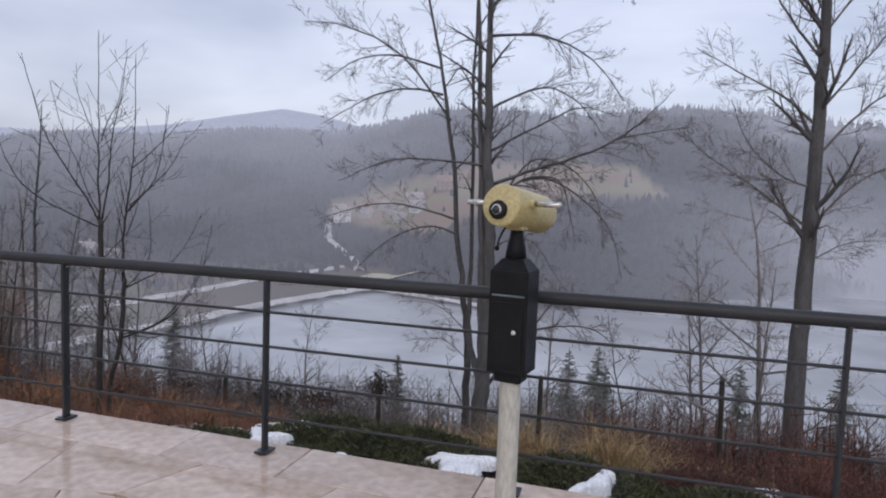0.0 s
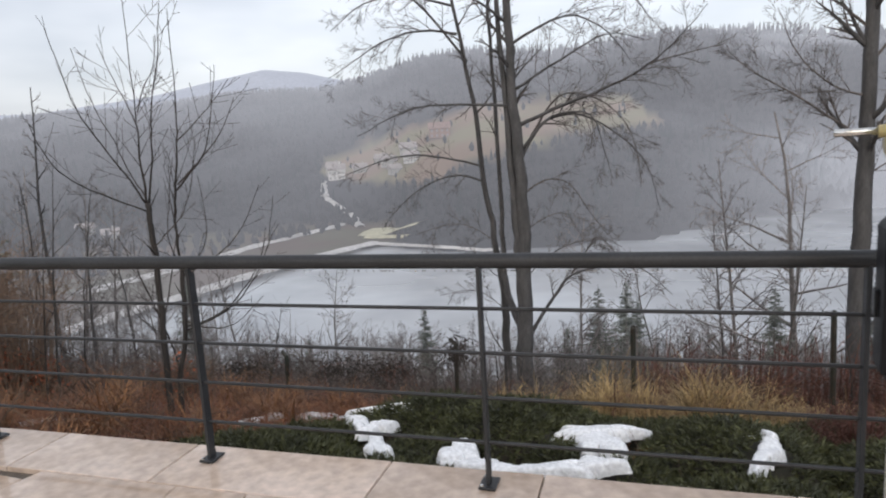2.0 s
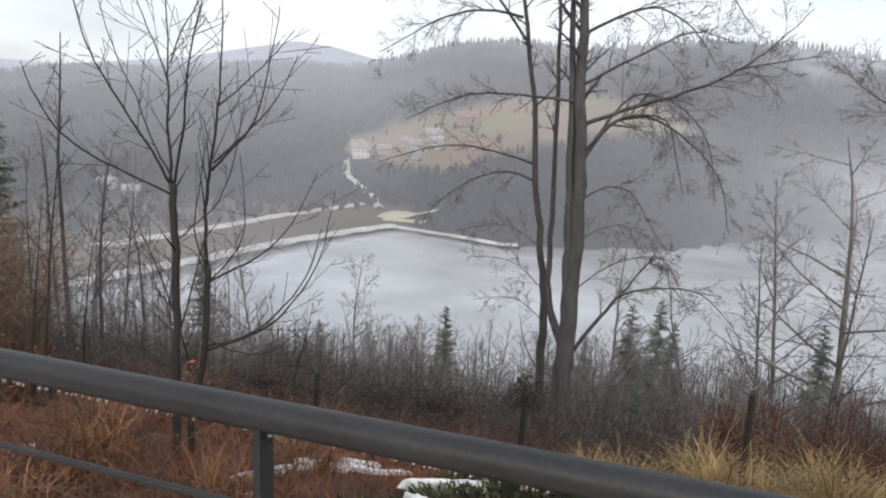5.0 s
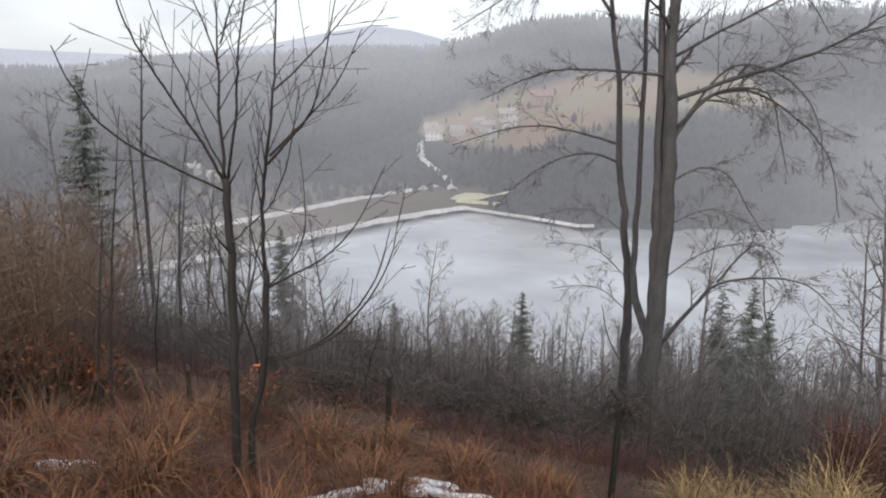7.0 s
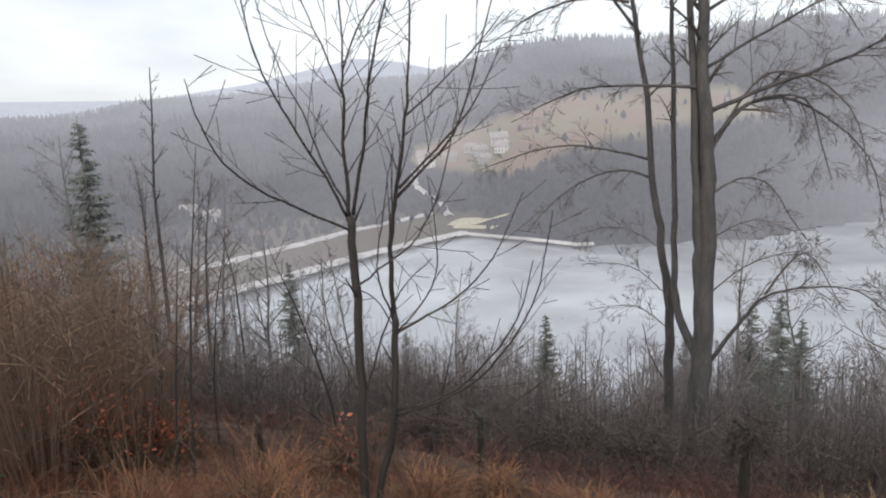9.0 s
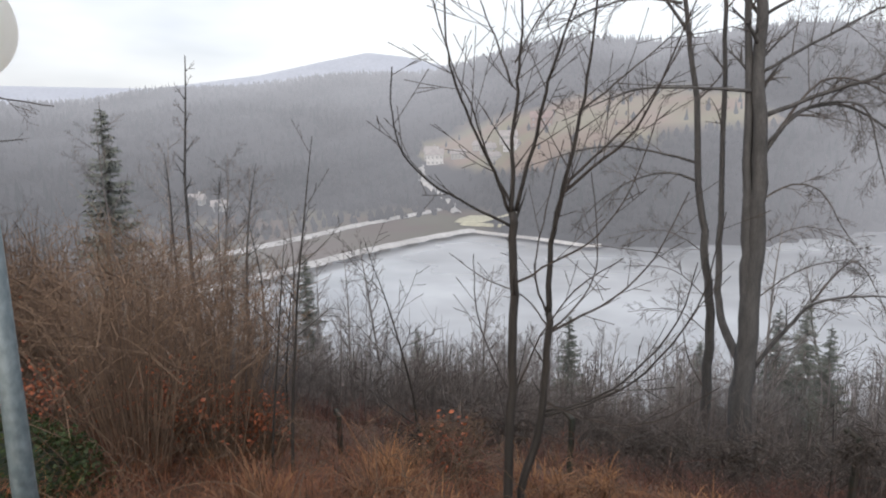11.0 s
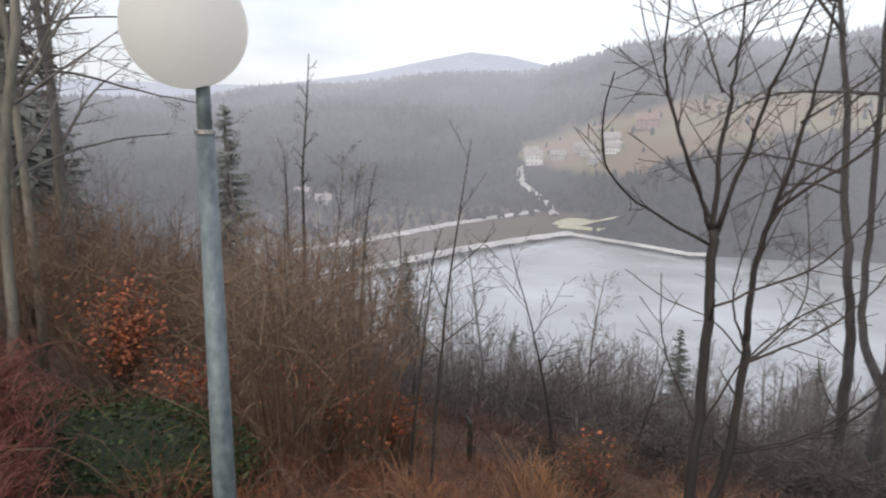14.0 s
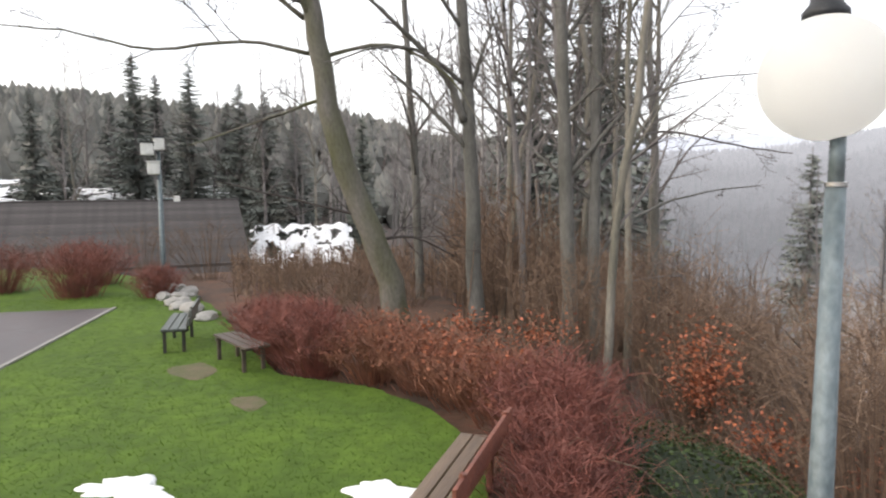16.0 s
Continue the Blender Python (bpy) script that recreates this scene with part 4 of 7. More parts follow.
for i, q in enumerate(MOUNDS):
    make_juniper(*q, 40 + i)


def snow_patch(x, y, rx, ry, turn, seed, lift=0.09, height=None, group="snow remains", label="melting patch of old white snow"):
    rng = random.Random(seed)
    ph = [rng.uniform(0, 6.28) for _ in range(4)]
    ca, sa = math.cos(radians(turn)), math.sin(radians(turn))
    z0 = snow_bed(x, y) if height is None else height
    g = Geo()
    n, m = 56, 8
    for j in range(m + 1):
        w = j / m
        for k in range(n):
            a = 6.2832 * k / n
            rr = w * (1 + 0.22 * math.sin(2 * a + ph[0]) + 0.20 * math.sin(3 * a + ph[1]) + 0.13 * math.sin(7 * a + ph[2]) + 0.09 * math.sin(13 * a + ph[3]))
            dx, dy = rx * rr * math.cos(a), ry * rr * math.sin(a)
            px, py = dx * ca - dy * sa, dx * sa + dy * ca
            zz = (snow_bed(x + px, y + py) - z0) if height is None else 0
            zz += lift + 0.03 * max(0, 1 - w ** 4) + 0.02 * math.sin(9 * px + ph[0]) * math.sin(8 * py) - (0.10 if j == m else 0.015 if j == m - 1 else 0)
            g.v.append(Vector((px, py, zz)))
    for j in range(m):
        for k in range(n):
            k2 = (k + 1) % n
            g.f.append((j * n + k, j * n + k2, (j + 1) * n + k2, (j + 1) * n + k))
    ob = part("snow_patch", g, SNOW, smooth=True)
    ob.location = (x, y, z0)
    return tagged(ob, label, "snow", group)


for i, q in enumerate(SNOW_BEDS):
    snow_patch(*q, 70 + i, 0.035)


# ---- grasses and undergrowth ----
def grass_clump(at, seed, mat, count, radius, height, name="grass_clump", label="clump of tall bleached dry grass", group="dry grass clumps"):
    rng = random.Random(seed)
    g = Geo()
    tufts = [(rng.uniform(0, 6.28), math.sqrt(rng.random()), rng.uniform(0.6, 1.15)) for _ in range(9)]
    for _ in range(count):
        a, q, tall = tufts[rng.randrange(9)]
        p = Vector((math.cos(a), math.sin(a), 0)) * radius * 0.75 * q + Vector((rng.gauss(0, 0.06), rng.gauss(0, 0.06), -0.08))
        b = a + rng.gauss(0, 1.3)
        ln = height * tall * rng.uniform(0.5, 1.25)
        g.arching_blade(p, Vector((math.cos(b), math.sin(b), 0)), ln, rng.uniform(0.003, 0.008), rng.uniform(0.8, 3.4))
    x, y = at
    ob = part(name, g, mat)
    ob.location = (x, y, land_z(x, y))
    return tagged(ob, label, "grass", group)


for i, (x, y, r, h) in enumerate(((0.05, 11.6, 0.45, 1.0), (0.65, 11.6, 0.5, 1.05), (0.35, 12.2, 0.5, 1.15), (1.75, 11.9, 0.55, 1.3), (2.35, 12.0, 0.5, 1.15), (2.0, 12.5, 0.5, 1.35), (2.95, 11.6, 0.5, 0.8),
                                   (3.6, 11.5, 0.5, 0.75), (-1.25, 12.0, 0.25, 0.8), (-0.75, 12.1, 0.3, 0.75), (4.6, 11.2, 0.5, 0.7), (5.6, 10.8, 0.5, 0.8))):
    grass_clump((x, y), 200 + i, GOLD_GRASS, 760, r, h * 1.05)


for i, (x, y, r, h) in enumerate(((-6.3, 9.4, 0.5, 0.8), (-5.0, 9.0, 0.5, 0.75), (-6.9, 10.6, 0.5, 0.8), (-4.6, 10.6, 0.5, 0.7), (-5.6, 11.4, 0.5, 0.75), (-7.6, 9.0, 0.5, 0.7), (-3.9, 11.6, 0.4, 0.65), (-8.0, 10.3, 0.5, 0.75),
                                   (-6.2, 8.2, 0.5, 0.65), (-4.9, 12.2, 0.4, 0.6), (-7.2, 11.8, 0.4, 0.6), (-2.9, 11.4, 0.4, 0.6))):
    grass_clump((x, y), 240 + i, TAN_GRASS, 420, r, h, label="clump of long tan-orange dry grass", group="tan grass clumps")


def undergrowth(name, seed, mat, count, region, h0, h1, thick, label, lean=0.5, curl=0.5, density=None, clump=0.0):
    """Loose stalks over a stretch of the slope; region: x0, x1 and metres out from the railing."""
    rng = random.Random(seed)
    g = Geo()
    made = tries = 0
    while made < count and tries < count * 9:
        tries += 1
        x, s = rng.uniform(region[0], region[1]), rng.uniform(region[2], region[3])
        y = POST_Y + (s - (x - POST_X) * NX) / NY
        if density and rng.random() > density(x, y, s):
            continue
        if mound(x, y) > 0.05:
            continue
        if clump and noise.noise((x * 3.1, y * 3.1, seed + 5)) < rng.uniform(-0.25, clump):
            continue
        if noise.noise((x * 0.9, y * 0.9, seed)) < rng.uniform(-0.6, 0.15):
            continue
        made += 1
        z = land_z(x, y)
        sway = noise.noise_vector((x * 1.9, y * 1.9, seed + 2.0)) * (1.3 if clump else 0.4)
        d = Vector((rng.gauss(0, lean) + sway.x, rng.gauss(0, lean) + sway.y, 1)).normalized()
        ln = rng.uniform(h0, h1) * (1 - 0.45 * max(0.0, min(1.0, (s - 3.5) / 2.5)) if s < 9 else 1)
        a = rng.uniform(0, 6.28)
        g.blade((x, y, z - 0.06), d, Vector((math.cos(a), math.sin(a), 0)), ln, thick * rng.uniform(0.6, 1.3), Vector((rng.gauss(0, curl), rng.gauss(0, curl), -curl * 0.6)) * ln)
    return tagged(part(name, g, mat), label, "undergrowth", kind="stuff")


def bramble_canes(seed, count, region, mat, label):
    """Long canes that arch over and root again."""
    rng = random.Random(seed)
    g = Geo()
    made = 0
    while made < count:
        x, s = rng.uniform(region[0], region[1]), rng.uniform(region[2], region[3])
        y = POST_Y + (s - (x - POST_X) * NX) / NY
        if mound(x, y) > 0.05:
            made += 0.02
            continue
        made += 1
        a, span, rise = rng.uniform(0, 6.28), rng.uniform(0.5, 1.7), rng.uniform(0.25, 0.75)
        pts = []
        for k in range(8):
            u = k / 7
            px, py = x + span * u * math.cos(a + 0.3 * u), y + span * u * math.sin(a + 0.3 * u)
            pts.append(Vector((px, py, land_z(px, py) - 0.05 + rise * 4 * u * (1 - u) ** 0.8 + rng.gauss(0, 0.012))))
        r = rng.uniform(0.003, 0.0065)
        g.tube(pts, [r * (1 - 0.08 * k) for k in range(8)], 4, False)
        for _ in range(rng.randrange(2, 6)):
            q = pts[rng.randrange(2, 7)]
            d = Vector((rng.gauss(0, 0.14), rng.gauss(0, 0.14), rng.uniform(0, 0.2)))
            g.tube([q, q + d], [r * 0.6, 0.0015], 3, False)
    return tagged(part("bramble_canes", g, mat), label, "bramble", kind="stuff")


bramble_canes(301, 260, (-12.5, -3.0, 0.8, 8.5), TWIG_TAN, "arching pale tan bramble canes over the grass")
bramble_canes(302, 200, (-8, 9.5, 4.8, 9.5), BRAMBLE, "arching red-brown bramble canes by the fence")

undergrowth("rusty_grass", 11, RUST_GRASS, 24000, (-12.5, -2.8, 0.3, 7.5), 0.25, 0.75, 0.004, "matted rusty dry grass on the slope", 0.5, 0.45,
            lambda x, y, s: (1.0 if x < -4 or s > 4.5 else 0.25) * (0.15 if x < -8.5 and s < 1.8 else 1), 0.3)
undergrowth("bramble_stalks", 12, BRAMBLE, 8000, (-16, 11, 5.0, 7.7), 0.15, 0.42, 0.005, "tangled purple-brown bramble stalks by the fence", 0.6, 0.5)
undergrowth("tall_bramble", 22, BRAMBLE, 15000, (-16, 11, 7.4, 15), 0.4, 1.05, 0.005, "high tangle of purple-brown brambles", 0.45, 0.4)
undergrowth("dark_weeds", 24, BRAMBLE, 9000, (-12.5, -2.8, 0.4, 6), 0.2, 0.6, 0.006, "dead red-brown weeds in the grass", 0.7, 0.6, None, 0.2)
undergrowth("dark_stubble", 23, TWIG_TAN, 7000, (-12.5, -2.8, 0.4, 8), 0.12, 0.4, 0.005, "broken brown stalks between the grass", 0.9, 0.6)
undergrowth("fence_weeds", 25, RUST_GRASS, 11000, (-11, 0.5, 3.6, 7.8), 0.22, 0.62, 0.0045, "rust-red weeds and grass along the fence", 0.6, 0.5, None, 0.1)
undergrowth("pale_stalks", 26, TWIG_WEST, 900, (-12, 1, 2.5, 7.8), 0.3, 0.9, 0.003, "single pale dead stalks in the weeds", 0.5, 0.3)
undergrowth("pale_grass", 13, GOLD_GRASS, 1600, (-4, 7, 4.0, 9.0), 0.2, 0.6, 0.0035, "thin pale grass between the shrubs", 0.45, 0.4, lambda x, y, s: 1.0 if x > -1 else 0.3)
undergrowth("slope_scrub", 14, TWIG_SCRUB, 15000, (-45, 25, 14, 40), 0.6, 1.8, 0.009, "dense grey-brown scrub down the slope", 0.35, 0.3)


def thicket(name, seed, mat, count, az0, az1, d0, d1, h0, h1, label):
    """Close-set thin stems with a few side twigs over a wooded slope."""
    rng = random.Random(seed)
    g = Geo()
    for _ in range(count):
        x, y = polar(rng.uniform(az0, az1), d0 + (d1 - d0) * rng.random() ** 0.8)
        z = land_z(x, y)
        if z < LAKE_Z + 0.3:
            continue
        h, r = rng.uniform(h0, h1), rng.uniform(0.012, 0.03)
        top = Vector((x + rng.gauss(0, 0.06) * h, y + rng.gauss(0, 0.06) * h, z + h))
        foot = Vector((x, y, z - 0.2))
        g.tube([foot, foot.lerp(top, 0.5) + Vector((rng.gauss(0, 0.08), 0, 0)), top], [r, r * 0.7, 0.006], 3, False)
        for _ in range(6):
            a = foot.lerp(top, rng.uniform(0.25, 0.9))
            b = a + Vector((rng.gauss(0, 0.16), rng.gauss(0, 0.16), rng.uniform(0.05, 0.25))) * h
            g.tube([a, b], [r * 0.5, 0.005], 3, False)
    return tagged(part(name, g, mat), label, "thicket", kind="stuff")


thicket("slope_thicket", 16, TWIG_SCRUB, 4600, -46, 43, 15, 34, 0.8, 2.2, "close grey-brown thicket below the fence")
thicket("misty_thicket", 28, TWIG_MIST, 1700, -70, -45, 25, 50, 2.0, 6.0, "hazy grey brushwood deep in the wood")
thicket("west_thicket", 18, TWIG_WEST, 1200, -68, -45, 17, 26, 1.2, 3.6, "grey-brown brushwood between the trunks")
thicket("floor_scrub", 30, TWIG_WEST, 1300, -84, -62, 20, 36, 0.4, 1.1, "low brown scrub on the wood floor")
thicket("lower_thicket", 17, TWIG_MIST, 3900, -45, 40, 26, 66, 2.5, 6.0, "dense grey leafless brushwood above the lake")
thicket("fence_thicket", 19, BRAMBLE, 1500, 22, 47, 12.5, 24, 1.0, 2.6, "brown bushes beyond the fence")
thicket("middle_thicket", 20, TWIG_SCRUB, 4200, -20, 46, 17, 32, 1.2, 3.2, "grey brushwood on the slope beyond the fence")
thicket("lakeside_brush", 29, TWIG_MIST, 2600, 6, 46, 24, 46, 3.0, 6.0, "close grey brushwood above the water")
undergrowth("dead_leaves", 15, LEAF_RUST, 15000, (-14, 1, 0.8, 9), 0.06, 0.2, 0.016, "fallen rust-brown leaves on the slope", 0.9, 0.5, lambda x, y, s: 0.3 if x > -4 else 1)


# ---- single trees ----
def bend_line(pts, n=4):
    """A smooth line through plan-and-height points."""
    p = [Vector(q) for q in pts]
    out = []
    for i in range(len(p) - 1):
        a, b, c, d = p[max(i - 1, 0)], p[i], p[i + 1], p[min(i + 2, len(p) - 1)]
        for k in range(n):
            t = k / n
            out.append(0.5 * (2 * b + (c - a) * t + (2 * a - 5 * b + 4 * c - d) * t * t + (3 * b - a - 3 * c + d) * t ** 3))
    out.append(p[-1])
    return out


def limb(geos, rng, pts, r0, r1, twigs, spec, twig_len, from_=0.25, up=0.5):
    line = bend_line(pts)
    n = len(line)
    wob = (line[0] - line[-1]).length * (0.0012 if r0 > 0.12 else 0.0022)
    line = [q + Vector((rng.gauss(0, wob), rng.gauss(0, wob), rng.gauss(0, wob))) if 0 < i < n - 1 else q for i, q in enumerate(line)]
    radii = [r0 + (r1 - r0) * (i / (n - 1)) ** 0.8 for i in range(n)]
    geos[0 if r0 > spec["split"] else 1].tube(line, radii, sides_for(r0))
    for k in range(twigs):
        f = from_ + (0.98 - from_) * (k + rng.random()) / twigs
        i = min(n - 2, int(f * (n - 1)))
        d = (line[i + 1] - line[i]).normalized()
        side = d.cross(Vector((rng.gauss(0, 1), rng.gauss(0, 1), rng.gauss(0, 1)))).normalized()
        nd = d * rng.uniform(0.5, 0.9) + side * rng.uniform(0.5, 0.9) + Vector((0, 0, up * rng.uniform(0, 0.6)))
        grow(geos, rng, line[i], nd, twig_len * rng.uniform(0.5, 1.2) * (1.1 - 0.5 * f), max(spec["tip"], radii[i] * 0.45), 1, spec)


ASH = dict(seg=0.16, wob=0.016, lift=(0.1, 0.2, 0.15), tip=0.003, split=0.014, kids=(0, 2, 0), bare=(0, 0.3, 0.2), ang=(40, 36, 40), ratio=(0.4, 0.5, 0.5))
DROOP = dict(seg=0.35, wob=0.075, lift=(0, -0.12, -0.22, -0.2), tip=0.005, split=0.045, kids=(0, 7, 4), bare=(0, 0.15, 0.15), ang=(40, 42, 40), ratio=(0.4, 0.5, 0.5))


def stem(g, rng, spec, base, r0, r1, twigs, twig_len, depth, *xz, up=0.5, from_=0.25, back=0.0, swing=1.3):
    """A limb of a tree through points of x and height; depth: how far it swings towards or from the terrace."""
    pts, n = [], len(xz)
    for i, (x, z) in enumerate(xz):
        pts.append(Vector((x, base.y + back + depth * (i / (n - 1)) ** swing, z)) - base)
    limb(g, rng, pts, r0, r1, twigs, spec, twig_len, from_, up)


def make_young_ash():
    rng = random.Random(21)
    base = Vector((-5.69, 10.05, land_z(-5.69, 10.05)))
    g = [Geo(), Geo()]

    def s(r0, r1, twigs, ln, *pts, from_=0.22):
        limb(g, rng, [Vector(p) - base for p in pts], r0 * (0.9 if r0 > 0.03 else 0.82), r1, int(twigs * 1.2), ASH, ln * 1.15, from_, 0.3)

    low = base.z - 0.4
    # first stem and its crown
    s(0.050, 0.034, 2, 0.4, (-5.72, 10.0, low), (-5.70, 10.0, -1.0), (-5.67, 10.0, -0.16), (-5.67, 10.0, 0.57), (-5.68, 10.0, 1.06), from_=0.6)
    s(0.019, 0.004, 6, 0.5, (-5.69, 10.0, 0.95), (-5.99, 9.84, 1.13), (-6.23, 9.63, 1.31), (-6.37, 9.40, 1.53), (-6.38, 9.16, 1.78), (-6.30, 8.90, 2.05))
    s(0.021, 0.005, 8, 0.6, (-5.70, 10.0, 1.06), (-5.80, 9.87, 1.37), (-5.95, 9.70, 1.73), (-6.04, 9.51, 2.05), (-6.05, 9.31, 2.34), (-6.0, 8.95, 3.0))
    s(0.014, 0.004, 6, 0.5, (-5.70, 10.0, 1.14), (-5.87, 9.98, 1.50), (-5.99, 9.96, 1.88), (-6.17, 9.93, 2.28), (-6.32, 9.9, 2.95))
    s(0.028, 0.005, 12, 0.7, (-5.68, 10.0, 1.04), (-5.68, 9.96, 1.50), (-5.64, 9.91, 1.94), (-5.60, 9.86, 2.36), (-5.56, 9.8, 3.6))
    s(0.022, 0.005, 10, 0.6, (-5.65, 10.0, 1.07), (-5.52, 9.93, 1.54), (-5.43, 9.83, 1.93), (-5.34, 9.73, 2.21), (-5.16, 9.62, 2.7), (-5.0, 9.5, 3.3))
    s(0.013, 0.004, 5, 0.5, (-5.68, 10.0, 1.99), (-5.79, 10.0, 2.30), (-5.90, 10.0, 2.56), (-6.05, 10.0, 3.0))
    s(0.012, 0.004, 5, 0.5, (-5.66, 10.0, 2.16), (-5.50, 9.9, 2.43), (-5.30, 9.8, 2.65), (-5.18, 9.7, 3.0))
    s(0.014, 0.004, 4, 0.45, (-5.63, 10.0, -0.36), (-5.45, 9.9, 0.1), (-5.20, 9.6, 0.55), (-4.90, 9.3, 0.85))
    s(0.011, 0.004, 3, 0.35, (-5.71, 10.0, -0.36), (-5.90, 10.05, 0.02), (-5.98, 10.1, 0.31), (-6.0, 10.15, 0.7))
    s(0.014, 0.004, 5, 0.45, (-5.66, 10.0, 0.5), (-5.35, 9.8, 0.72), (-5.05, 9.6, 0.95), (-4.85, 9.45, 1.3), (-4.70, 9.35, 1.8))
    # second stem and its crown
    s(0.042, 0.030, 2, 0.35, (-5.62, 10.1, low), (-5.60, 10.1, -1.3), (-5.46, 10.1, -0.75), (-5.41, 10.1, -0.2), (-5.40, 10.1, 0.26), from_=0.6)
    s(0.031, 0.005, 12, 0.6, (-5.40, 10.1, 0.22), (-5.38, 10.06, 0.80), (-5.29, 10.0, 1.27), (-5.19, 9.94, 1.78), (-5.11, 9.87, 2.30), (-5.05, 9.8, 3.3))
    s(0.016, 0.004, 6, 0.45, (-5.38, 10.1, 0.09), (-5.13, 10.14, 0.23), (-4.86, 10.19, 0.39), (-4.60, 10.24, 0.67), (-4.35, 10.3, 1.19))
    s(0.017, 0.004, 7, 0.5, (-5.31, 10.05, 1.19), (-5.08, 9.99, 1.40), (-4.81, 9.84, 1.66), (-4.61, 9.68, 2.11), (-4.45, 9.5, 2.6))
    s(0.015, 0.004, 6, 0.45, (-5.29, 10.05, 1.26), (-4.99, 10.1, 1.55), (-4.70, 10.1, 1.86), (-4.48, 10.1, 2.28))
    s(0.014, 0.004, 6, 0.5, (-5.20, 9.98, 1.79), (-4.94, 9.95, 1.99), (-4.68, 9.88, 2.21), (-4.42, 9.8, 2.46))
    s(0.014, 0.004, 4, 0.45, (-5.40, 10.1, 0.22), (-5.49, 10.09, 0.46), (-5.50, 10.07, 0.70), (-5.42, 10.05, 1.08), (-5.30, 10.02, 1.6))
    s(0.018, 0.004, 7, 0.5, (-5.42, 10.1, -0.58), (-5.06, 10.12, -0.47), (-4.74, 10.14, -0.24), (-4.41, 10.17, 0.20), (-4.28, 10.2, 0.66))
    s(0.018, 0.004, 7, 0.5, (-5.42, 10.1, -0.62), (-4.95, 10.1, -0.43), (-4.65, 10.1, -0.20), (-4.29, 10.1, 0.32), (-4.12, 10.1, 1.06))
    s(0.013, 0.004, 4, 0.4, (-5.40, 10.1, 0.08), (-5.17, 10.12, 0.32), (-5.04, 10.14, 0.59), (-5.04, 10.17, 0.92), (-5.09, 10.2, 1.35))
    s(0.012, 0.004, 4, 0.4, (-5.41, 10.1, -0.50), (-5.0, 9.9, -0.55), (-4.6, 9.75, -0.45), (-4.2, 9.6, -0.1))
    s(0.011, 0.004, 3, 0.3, (-5.41, 10.1, 0.15), (-5.62, 10.3, 0.33), (-5.95, 10.5, 0.42), (-6.3, 10.7, 0.6))
    return tree_of("young_tree", "young bare tree with several dark upright stems", base, g, BARK_DARK, TWIG)


make_young_ash()


